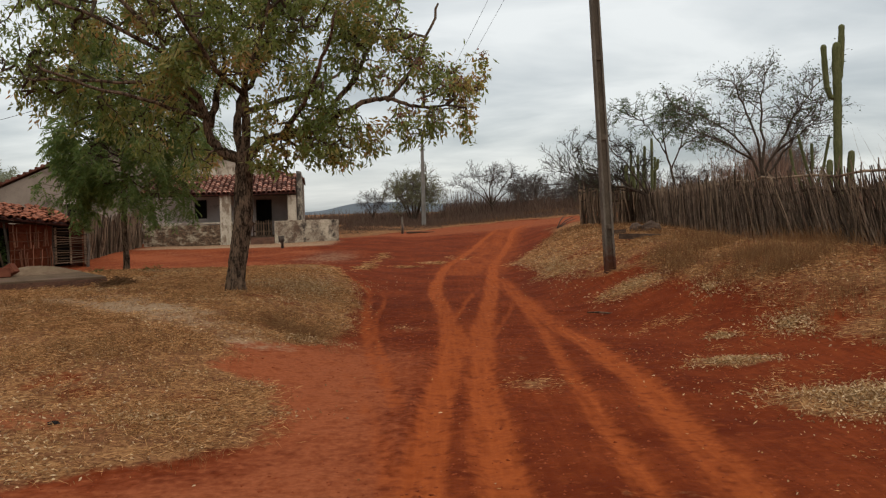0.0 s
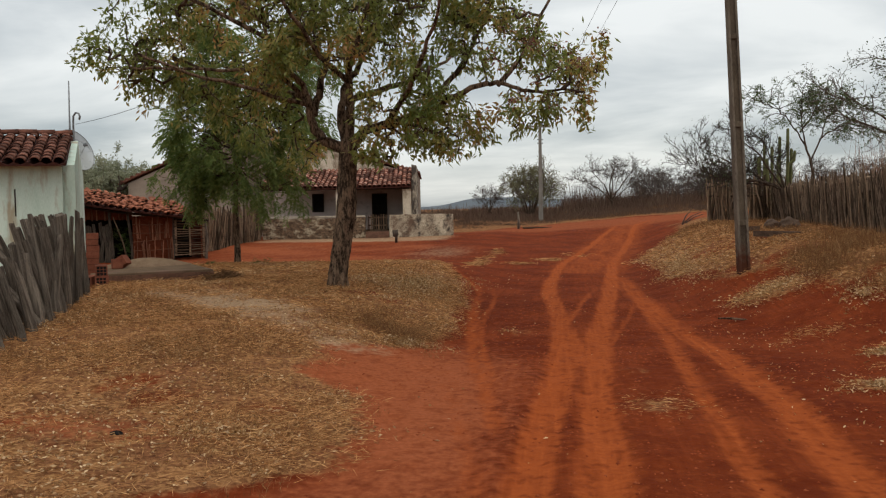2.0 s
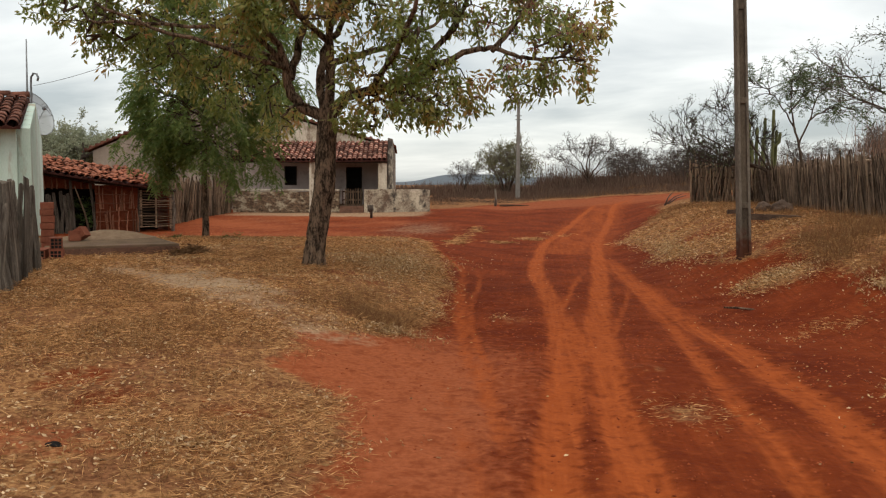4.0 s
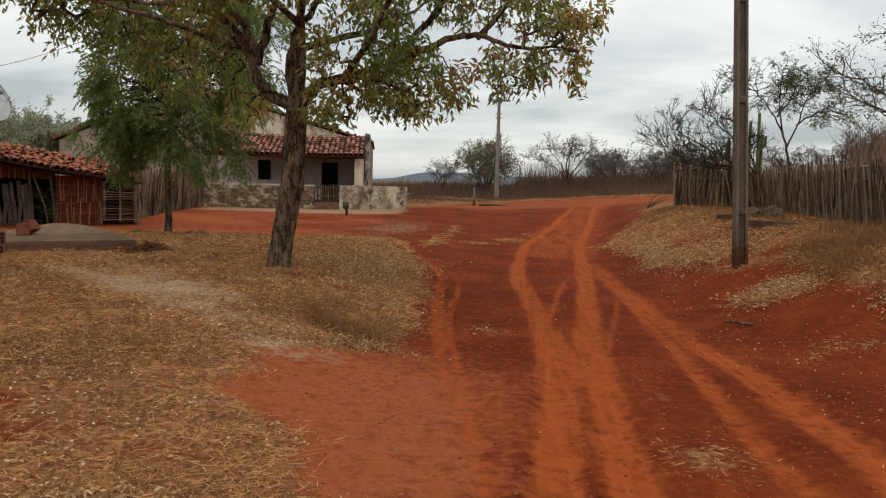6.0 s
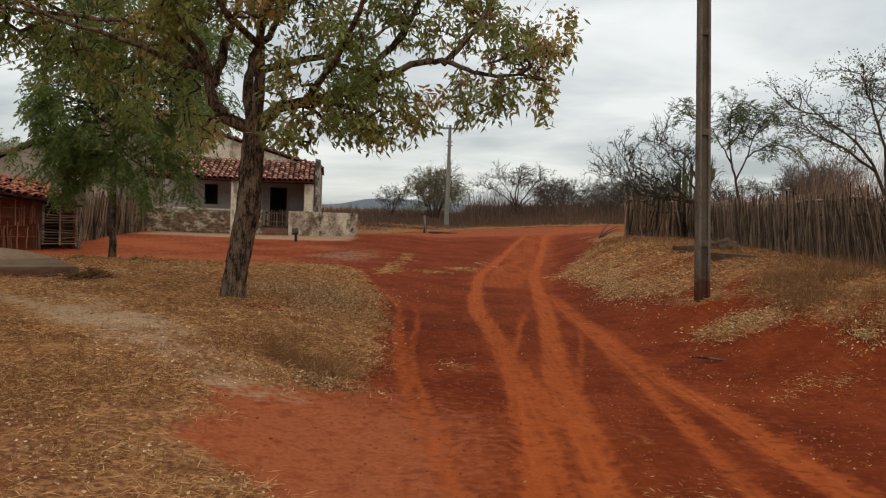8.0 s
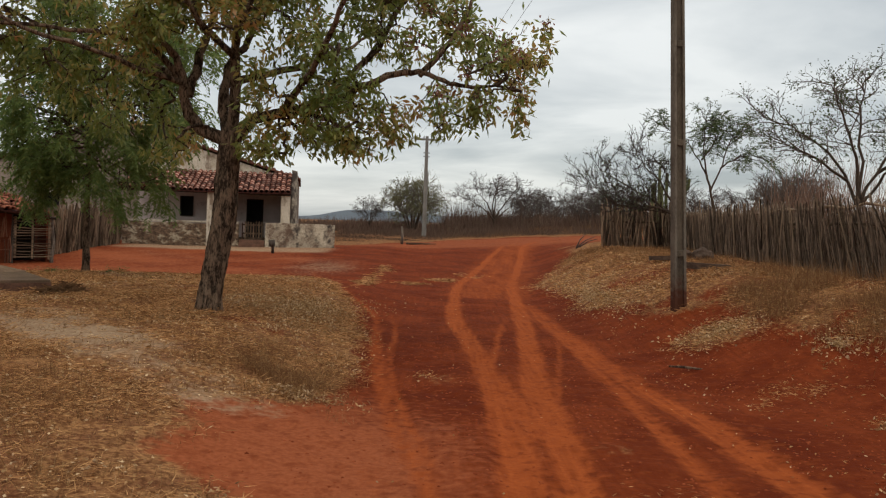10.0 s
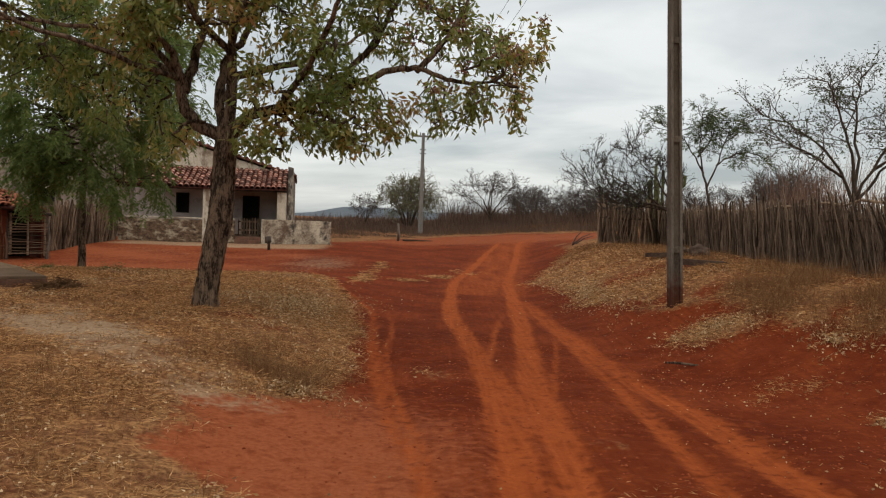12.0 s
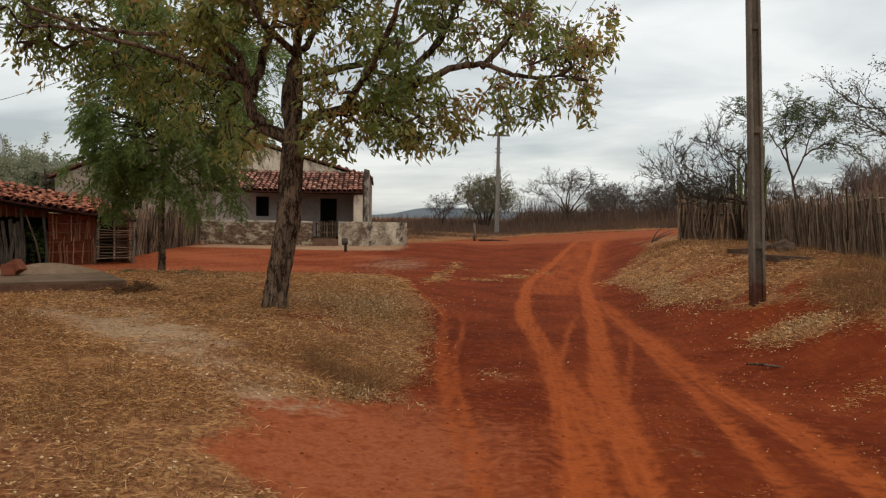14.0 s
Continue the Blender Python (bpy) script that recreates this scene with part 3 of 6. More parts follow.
def earth_material():
    m = bpy.data.materials.new("red_earth")
    m.use_nodes = True
    nt = m.node_tree
    bs = nt.nodes["Principled BSDF"]
    bs.inputs["Roughness"].default_value = 0.97
    bs.inputs["Specular IOR Level"].default_value = 0.04
    co = nt.nodes.new("ShaderNodeTexCoord")

    def tex(s, detail=6.0, r=0.6):
        n = nt.nodes.new("ShaderNodeTexNoise")
        n.inputs["Scale"].default_value, n.inputs["Detail"].default_value, n.inputs["Roughness"].default_value = s, detail, r
        nt.links.new(co.outputs["Object"], n.inputs["Vector"])
        return n.outputs["Fac"]

    def ramp(src, c0, c1, p0=0.35, p1=0.65):
        r = nt.nodes.new("ShaderNodeValToRGB")
        r.color_ramp.elements[0].position, r.color_ramp.elements[1].position = p0, p1
        r.color_ramp.elements[0].color, r.color_ramp.elements[1].color = (*c0, 1), (*c1, 1)
        nt.links.new(src, r.inputs[0])
        return r.outputs[0]

    def mix(f, a, b):
        n = nt.nodes.new("ShaderNodeMixRGB")
        nt.links.new(f, n.inputs[0])
        nt.links.new(a, n.inputs[1])
        nt.links.new(b, n.inputs[2])
        return n.outputs[0]

    def mask(name, jitter, amount=0.5, lo=0.35, hi=0.65):
        a = nt.nodes.new("ShaderNodeAttribute")
        a.attribute_name = name
        add = nt.nodes.new("ShaderNodeMath")
        add.operation = "MULTIPLY_ADD"
        nt.links.new(jitter, add.inputs[0])
        add.inputs[1].default_value = amount
        nt.links.new(a.outputs["Fac"], add.inputs[2])
        r = nt.nodes.new("ShaderNodeMapRange")
        r.interpolation_type = "SMOOTHSTEP"
        r.inputs["From Min"].default_value, r.inputs["From Max"].default_value = lo + amount / 2, hi + amount / 2
        nt.links.new(add.outputs[0], r.inputs["Value"])
        return r.outputs[0]

    big, mid, fine, grit = tex(0.7), tex(4.5), tex(22), tex(110, 3.0)
    # streaks along the road, as wheels and feet leave them
    mp = nt.nodes.new("ShaderNodeMapping")
    mp.inputs["Scale"].default_value = (16.0, 0.7, 1.0)
    nt.links.new(co.outputs["Object"], mp.inputs[0])
    sn = nt.nodes.new("ShaderNodeTexNoise")
    sn.inputs["Scale"].default_value, sn.inputs["Detail"].default_value = 1.0, 5.0
    nt.links.new(mp.outputs[0], sn.inputs["Vector"])
    streak = ramp(sn.outputs["Fac"], (0, 0, 0), (1, 1, 1), 0.35, 0.65)
    earth = mix(fine, ramp(mid, (0.08868, 0.01329, 0.004104), (0.1568, 0.02697, 0.007344)), ramp(big, (0.1081, 0.01686, 0.004896), (0.1839, 0.03419, 0.009144)))
    # scuffs and footprints: small pale and dark marks
    mark = tex(9.733, 4.816, 0.5184)
    earth = mix(ramp(mark, (0, 0, 0), (0.5, 0.5, 0.5), 0.55, 0.64), earth, ramp(fine, (0.1677, 0.03468, 0.00936), (0.2487, 0.0549, 0.01512)))
    earth = mix(ramp(mark, (0.5, 0.5, 0.5), (0, 0, 0), 0.33, 0.42), earth, ramp(fine, (0.0757, 0.01156, 0.00432), (0.119, 0.0183, 0.00576)))
    scuff = nt.nodes.new("ShaderNodeMath")
    scuff.operation = "MULTIPLY"
    nt.links.new(streak, scuff.inputs[0])
    nt.links.new(ramp(big, (0, 0, 0), (0.55, 0.55, 0.55), 0.42, 0.6), scuff.inputs[1])
    earth = mix(scuff.outputs[0], earth, ramp(fine, (0.2055, 0.04045, 0.01044), (0.2812, 0.05779, 0.01512)))
    dust = mix(streak, ramp(mid, (0.2118, 0.04138, 0.009882), (0.3283, 0.07095, 0.01673)), ramp(fine, (0.2859, 0.05912, 0.01368), (0.3707, 0.08376, 0.02053)))
    dust = mix(ramp(mark, (0.45, 0.45, 0.45), (0, 0, 0), 0.34, 0.44), dust, earth)
    sand = ramp(fine, (0.24, 0.06, 0.022), (0.325, 0.09, 0.035))
    sand = mix(ramp(tex(6.1, 6.0, 0.62), (0.5, 0.5, 0.5), (0, 0, 0), 0.34, 0.5), sand, earth)
    straw = mix(grit, ramp(mid, (0.1, 0.036, 0.014), (0.295, 0.131, 0.049)), ramp(fine, (0.115, 0.043, 0.0168), (0.5, 0.26, 0.108), 0.42, 0.58))
    straw = mix(ramp(tex(2.532, 8.368, 0.8169), (0, 0, 0), (0.85, 0.85, 0.85), 0.46, 0.58), straw, ramp(fine, (0.092, 0.034, 0.0155), (0.24, 0.096, 0.043)))
    pale = ramp(fine, (0.28, 0.172, 0.098), (0.41, 0.275, 0.168))
    col = mix(mask("sand", mark, 1.0, 0.16, 0.78), earth, sand)
    col = mix(mask("track", mark, 0.75, 0.08, 0.8), col, dust)
    col = mix(mask("straw", mark, 1.3, 0.28, 0.85), col, straw)
    col = mix(mask("pale", mark, 1.2, 0.32, 1.1), col, pale)
    nt.links.new(col, bs.inputs["Base Color"])
    b1 = nt.nodes.new("ShaderNodeBump")
    b1.inputs["Strength"].default_value, b1.inputs["Distance"].default_value = 0.5, 0.03
    nt.links.new(fine, b1.inputs["Height"])
    b2 = nt.nodes.new("ShaderNodeBump")
    b2.inputs["Strength"].default_value, b2.inputs["Distance"].default_value = 0.35, 0.012
    nt.links.new(grit, b2.inputs["Height"])
    nt.links.new(b1.outputs[0], b2.inputs["Normal"])
    nt.links.new(b2.outputs[0], bs.inputs["Normal"])
    return m


M_EARTH = earth_material()
make_ground()


# ---- plants: how a tree is grown ----
def rvec(rnd, s=1.0):
    return Vector((rnd.gauss(0, s), rnd.gauss(0, s), rnd.gauss(0, s)))


def limb(geo, pts, r0, r1, rnd, sides=8, steps=4, knobs=0.08, wiggle=0.0):
    """A main limb through the given points, smoothed and slightly knobbly. Returns the line that it follows."""
    p = [Vector(q) for q in pts]
    line = []
    for i in range(len(p) - 1):
        a, b, c, d = p[max(i - 1, 0)], p[i], p[i + 1], p[min(i + 2, len(p) - 1)]
        for k in range(steps):
            t = k / steps
            line.append(0.5 * ((2 * b) + (c - a) * t + (2 * a - 5 * b + 4 * c - d) * t * t + (3 * b - a - 3 * c + d) * t ** 3))
    line.append(p[-1])
    n = len(line)
    if n > 8:
        for i in range(2, n - 1):
            line[i] = line[i] + rvec(rnd, wiggle)
    radii = [(r0 + (r1 - r0) * (i / (n - 1)) ** 0.8) * (1 + knobs * rnd.uniform(-1, 1)) for i in range(n)]
    geo.tube(line, radii, sides)
    return line


def grow(geo, tips, p, d, length, r, level, rnd, lift=0.1, wander=0.22, kids=3, spread=0.8, shrink=0.66, rmin=0.004):
    """A branch that wanders, and its side branches down to twigs, whose ends are noted in tips."""
    segs = 5 if level > 1 else 3
    line, d = [Vector(p)], Vector(d).normalized()
    for _ in range(segs):
        d = (d + rvec(rnd, wander) + Vector((0, 0, lift))).normalized()
        line.append(line[-1] + d * length / segs)
    geo.tube(line, [r * (1 - 0.6 * i / segs) for i in range(segs + 1)], 6 if r > 0.04 else 4 if r > 0.015 else 3, cap=False)
    if level == 0:
        tips.append((line[-1], d))
        tips.append((line[-2], d))
        return
    for k in range(kids):
        f = 0.35 + 0.65 * (k + rnd.random()) / kids
        i = min(int(f * segs), segs - 1)
        q = line[i].lerp(line[i + 1], f * segs - i)
        e = (d + rvec(rnd, spread)).normalized()
        grow(geo, tips, q, e, length * shrink * rnd.uniform(0.75, 1.2), max(r * 0.5, rmin), level - 1, rnd, lift, wander, kids, spread, shrink, rmin)


def leaf_quads(centres, ways, lengths, widths):
    """Pointed leaves, folded a little along the middle."""
    n = len(centres)
    c, w = np.asarray(centres, float), np.asarray(ways, float)
    w /= np.linalg.norm(w, axis=1)[:, None] + 1e-9
    side = np.cross(w, rng.normal(size=(n, 3)))
    side /= np.linalg.norm(side, axis=1)[:, None] + 1e-9
    up = np.cross(side, w)
    L, W = np.asarray(lengths)[:, None], np.asarray(widths)[:, None]
    v = np.stack([c, c + w * L * 0.45 + side * W / 2 + up * W * 0.15, c + w * L, c + w * L * 0.45 - side * W / 2 + up * W * 0.15], 1)
    return v.reshape(-1, 3), np.arange(4 * n).reshape(n, 4)


def leaf_cloud(name, tips, per_tip, spread, droop, length, width, mat, parent):
    pts = np.array([t[0] for t in tips], float)
    dirs = np.array([t[1] for t in tips], float)
    idx = np.repeat(np.arange(len(pts)), per_tip)
    n = len(idx)
    c = pts[idx] + rng.normal(size=(n, 3)) * spread
    w = dirs[idx] * 0.5 + rng.normal(size=(n, 3)) * 0.7 + np.array([0, 0, -droop])
    v, f = leaf_quads(c, w, length * rng.uniform(0.6, 1.25, n), width * rng.uniform(0.7, 1.2, n))
    return arrays(name, v, f, mat, parent)


def frond_cloud(name, tips, per_tip, spread, droop, length, leaflet, mat, parent, pairs=7):
    """Feathered leaves: leaflets in pairs along a drooping midrib."""
    cs, ws, ls, wd = [], [], [], []
    for p, d in tips:
        for _ in range(per_tip):
            way = Vector(d) * 0.6 + Vector(rng.normal(size=3)) * 0.6 + Vector((0, 0, -droop * 0.4))
            way.normalize()
            q = Vector(p) + Vector(rng.normal(size=3)) * spread
            side = way.cross(Vector((0, 0, 1)))
            side = side.normalized() if side.length > 0.05 else Vector((1, 0, 0))
            for k in range(pairs):
                way = (way + Vector((0, 0, -droop * 0.18))).normalized()
                q = q + way * length / pairs
                for s in (-1, 1):
                    cs.append(q)
                    ws.append(way * 0.55 + side * s * 0.8 + Vector((0, 0, -0.25)))
                    ls.append(leaflet * rng.uniform(0.75, 1.2))
                    wd.append(leaflet * 0.3)
    v, f = leaf_quads(np.array(cs), np.array(ws), np.array(ls), np.array(wd))
    return arrays(name, v, f, mat, parent)


# ---- the mottled shade tree on the left bank ----
def shade_tree():
    rnd = random.Random(11)
    base = Vector((-3.59, 15.12, ground(-3.59, 15.12) - 0.06))
    tree = thing("shade_tree", "spreading shade tree with mottled green and yellow leaves", "tree", Matrix.Translation(base))
    geo = Geo()
    fork = Vector((0.2, 0.1, 2.5))
    trunk = limb(geo, [(-0.03, 0, 0), (0.0, 0.02, 0.3), (0.08, 0.05, 0.9), (0.17, 0.08, 1.5), (0.2, 0.1, 2.1), tuple(fork)], 0.165, 0.15, rnd, 48, 14, 0.02)
    for k in range(6):
        a = k * 1.05 + 0.3
        geo.tube([(0.12 * math.cos(a), 0.12 * math.sin(a), 0.5), (0.15 * math.cos(a), 0.15 * math.sin(a), 0.12), (0.2 * math.cos(a), 0.2 * math.sin(a), -0.06)], [0.035, 0.05, 0.04], 6)
    me = fix_normals(geo.mesh("trunk", M_BARK, True))
    for v in me.vertices:
        a = math.atan2(v.co.y, v.co.x)
        v.co += Vector((math.cos(a), math.sin(a), 0)) * (0.03 * noise.noise(Vector((3.5 * math.cos(a), 3.5 * math.sin(a), v.co.z * 1.1))) - 0.05 * abs(noise.noise(Vector((7 * math.cos(a), 7 * math.sin(a), v.co.z * 1.2)))) + 0.01 * noise.noise(Vector((14 * math.cos(a), 14 * math.sin(a), v.co.z * 4))))
    part("trunk", me, M_BARK, tree)
    # main limbs: (side, depth, rise) from the fork, and their thickness
    limbs = [
        (0.095, [(0, 0, -0.15), (-0.5, 0.0, 0.12), (-0.6, -0.1, 0.5), (-0.68, -0.2, 0.9), (-1.05, -0.4, 1.35), (-1.15, -0.6, 1.85), (-1.4, -0.9, 2.9)]),
        (0.05, [(-0.6, -0.1, 0.55), (-0.9, -0.2, 0.95), (-1.4, -0.5, 1.12), (-2.4, -0.8, 1.15), (-3.3, -0.9, 1.2)]),
        (0.075, [(-0.58, 0, 0.45), (-0.52, 0.2, 0.95), (-0.48, 0.6, 1.5), (-0.6, 1.0, 2.3), (-0.9, 1.4, 3.2)]),
        (0.09, [(-0.04, 0.05, -0.1), (-0.14, 0.15, 0.45), (-0.1, 0.4, 1.0), (0.1, 0.8, 1.5), (0.05, 1.4, 2.4), (0.1, 1.9, 3.2)]),
        (0.09, [(0.02, 0, -0.1), (0.06, -0.1, 0.75), (0.1, -0.3, 1.15), (0.3, -0.5, 1.5), (0.6, -0.8, 2.1), (0.9, -1.0, 3.0)]),
        (0.055, [(0.08, -0.2, 0.95), (-0.25, -0.6, 1.3), (-0.5, -1.2, 1.8), (-0.8, -1.9, 2.5)]),
        (0.09, [(0.04, 0, -0.12), (0.3, -0.1, 0.16), (0.75, -0.15, 0.26), (1.2, -0.2, 0.36), (1.6, -0.25, 0.52), (2.1, -0.3, 0.78), (2.5, -0.3, 0.82), (2.9, -0.3, 0.7), (3.2, -0.25, 0.66), (3.5, -0.2, 0.7)]),
        (0.06, [(1.3, -0.2, 0.45), (1.8, 0.2, 1.1), (2.2, 0.5, 1.9), (2.5, 0.8, 2.7)]),
        (0.055, [(0.7, -0.15, 0.25), (1.2, -0.9, 0.7), (1.6, -1.5, 1.3), (1.9, -2.0, 1.9)]),
        (0.06, [(-0.1, 0.3, 0.7), (0.7, 1.2, 1.1), (1.2, 2.0, 1.5), (1.7, 2.7, 2.0)]),
        (0.045, [(-0.55, 0.1, 0.6), (-1.3, 0.9, 1.0), (-2.2, 1.7, 1.3), (-3.0, 2.2, 1.7)]),
        (0.04, [(-1.1, -0.5, 1.6), (-2.0, -1.0, 2.1), (-2.9, -1.3, 2.5), (-3.6, -1.4, 2.9)]),
        (0.045, [(2.5, -0.3, 0.78), (2.9, -0.1, 1.3), (3.2, 0.1, 1.9), (3.4, 0.2, 2.5)]),
        (0.04, [(-0.62, -0.15, 0.6), (-1.2, -0.9, 0.75), (-2.0, -1.6, 0.95), (-2.6, -2.0, 1.2)]),
    ]
    limbs += [
        (0.045, [(-1.15, -0.6, 1.85), (-1.9, -0.8, 2.6), (-2.3, -1.0, 3.4)]),
        (0.045, [(-0.6, 1.0, 2.3), (-1.5, 1.4, 3.1), (-2.1, 1.6, 3.8)]),
        (0.045, [(0.05, 1.4, 2.4), (0.3, 1.2, 3.3), (0.4, 1.0, 4.1)]),
        (0.045, [(-0.8, -1.9, 2.5), (-0.9, -2.1, 3.2), (-1.2, -2.2, 3.8)]),
        (0.04, [(0.9, -0.2, 0.27), (1.3, -0.6, 0.15), (1.6, -0.75, 0.02)]),
        (0.035, [(0.6, -0.12, 0.25), (0.8, 0.3, 0.12), (1.1, 0.6, -0.1)]),
        (0.03, [(-0.3, 0.0, 0.05), (-0.42, -0.3, 0.02), (-0.55, -0.5, -0.15)]),
    ]
    # boughs, and the crown as lobes of foliage round the fork: centre, half sizes
    lobes = [
        (3.6, -0.2, 0.75, 0.6, 0.8, 0.65), (3.9, -0.1, 1.25, 0.4, 0.6, 0.45), (2.85, -0.2, 0.35, 0.55, 0.7, 0.35), (1.55, -0.3, 0.15, 0.9, 0.9, 0.5), (1.1, -0.5, 0.95, 0.75, 0.9, 0.65),
        (2.4, 0.2, 1.55, 1.0, 1.2, 0.7), (1.7, 0.2, 2.5, 1.2, 1.4, 0.7), (0.6, -0.5, -0.1, 0.4, 0.5, 0.3), (0.0, 0.2, 2.1, 1.2, 1.5, 0.75), (-0.2, 0.2, 3.0, 1.5, 1.5, 0.7),
        (-1.7, 0.1, 1.85, 1.1, 1.3, 0.85), (-2.8, 0.2, 1.5, 1.0, 1.2, 0.7), (-3.75, -0.4, 1.5, 0.7, 0.9, 0.5), (-1.75, 0.9, 0.5, 0.85, 1.0, 0.6), (-2.5, 0.6, 0.75, 0.9, 1.0, 0.5),
        (-1.15, 0.9, -0.1, 0.5, 0.7, 0.4), (-1.8, 0.1, 2.8, 1.3, 1.4, 0.7), (-3.0, -0.3, 2.3, 0.9, 1.1, 0.6), (-3.3, 0.3, 0.95, 0.6, 0.8, 0.35),
        (-0.6, -0.7, 1.35, 0.65, 0.6, 0.45), (0.35, -0.8, 1.5, 0.6, 0.6, 0.4), (-1.15, -0.6, 1.0, 0.45, 0.5, 0.35), (0.75, -0.7, 0.5, 0.5, 0.5, 0.3),
    ]
    q = np.random.default_rng(19)
    nodes, owner = [], []
    limb_obs = []
    for r, pts in limbs:
        g = Geo()
        line = limb(g, [tuple(fork + Vector(p)) for p in pts], r, 0.018, rnd, 8, 4, 0.08, 0.014)
        for k in range(len(line) // 4, len(line)):
            nodes.append(tuple(line[k]))
            owner.append(len(limb_obs))
        limb_obs.append(part("limb", g, M_BARK, tree, smooth=True))
    wanted = []
    for cx, cy, cz, rx, ry, rz in lobes:
        n = int(260 * (rx * ry * rz) ** 0.75 * (0.72 if cx < -1 else 0.85 if cx > 2 else 1.25))
        u = q.normal(size=(n, 3))
        u = u / np.linalg.norm(u, axis=1)[:, None] * (q.uniform(0.15, 1.0, n) ** 0.45)[:, None]
        for w in u * (rx, ry, rz) + (cx, cy, cz) + np.array(fork):
            # clumps with gaps of sky between them
            if noise.noise(Vector(w) * 1.7 + Vector((3.7, 1.2, 0.5))) > -0.14:
                wanted.append(w)
    wanted = np.array(wanted)
    base_nodes = np.array(nodes)
    far = np.array([np.min(np.linalg.norm(base_nodes - w, axis=1)) for w in wanted])
    order = np.argsort(far)
    allp = np.zeros((len(nodes) + len(order), 3))
    allp[:len(nodes)] = base_nodes
    count, up = len(nodes), {}
    for i in order:
        w = wanted[i]
        d = np.linalg.norm(allp[:count] - w, axis=1)
        j = int(np.argmin(d))
        allp[count] = w
        up[count] = j
        owner.append(owner[j])
        count += 1
    load = np.ones(count)
    for k in range(count - 1, len(nodes) - 1, -1):
        load[up[k]] += load[k]
    sprays = [Geo() for _ in limb_obs]
    tips = []
    for k in range(len(nodes), count):
        a, b = Vector(allp[up[k]]), Vector(allp[k])
        mid = a.lerp(b, 0.5) + rvec(rnd, 0.03 + 0.05 * (b - a).length)
        r0 = float(min(0.03, 0.0055 * load[k] ** 0.45))
        sprays[owner[k]].tube([a, mid, b], [r0 * 1.1, r0, r0 * 0.8], 4 if r0 > 0.012 else 3, cap=False)
        tips.append((b, (b - mid).normalized()))
        if load[k] < 3:
            tips.append((mid, (b - a).normalized()))
    for g, ob in zip(sprays, limb_obs):
        if g.v:
            tagged(part("twig_spray", g, M_BARK_THIN, ob), kind="stuff")
    crown = leaf_cloud("crown", tips, 10, 0.065, 0.7, 0.125, 0.042, M_LEAF, tree)
    crown["label"] = "mottled green, yellow and rust-brown leaves"
    seeds = [t for t in tips if t[0].x > fork.x + 2.4 and rnd.random() < 0.07]
    tagged(leaf_cloud("seed_foliage", seeds, 34, 0.06, 0.4, 0.05, 0.036, M_SEED, tree), "reddish-brown dry seed foliage", kind="stuff")


# ---- the small dark tree behind it ----
def small_tree():
    rnd = random.Random(5)
    x, y = -8.0, 21.8
    base = Vector((x, y, ground(x, y) - 0.05))
    tree = thing("young_tree", "young tree with drooping dark green feathery leaves", "tree", Matrix.Translation(base))
    geo = Geo()
    limb(geo, [(0, 0, 0), (0.02, 0, 0.4), (-0.02, 0.03, 1.2), (0.03, 0, 2.0), (0.0, 0.05, 2.9), (0.1, 0, 5.5)], 0.095, 0.035, rnd, 10, 4, 0.05)
    part("trunk", geo, M_BARK, tree, smooth=True)
    tips, twigs = [], Geo()
    for k in range(58):
        z = rnd.uniform(1.95, 5.7)
        a = k * 2.4 + rnd.uniform(-0.4, 0.4)
        out = Vector((math.cos(a), math.sin(a), rnd.uniform(-0.05, 0.5)))
        reach = rnd.uniform(0.85, 1.5) * (1.12 - 0.1 * abs(z - 3.4)) * min(1.0, 0.75 + 0.3 * (z - 1.75))
        reach *= 1.0 + 0.22 * math.cos(a)
        grow(twigs, tips, (0, 0, z), out, reach, 0.03, 2, rnd, -0.03, 0.16, 3, 0.5, 0.62)
    part("branch_crown", twigs, M_BARK_THIN, tree)
    tips = [t for t in tips if t[0].z > 1.5 and noise.noise(t[0] * 1.5) > -0.26]
    frond_cloud("crown", tips, 4, 0.09, 0.8, 0.4, 0.13, M_LEAF_DARK, tree, 6)["label"] = "dark green feathery leaves"


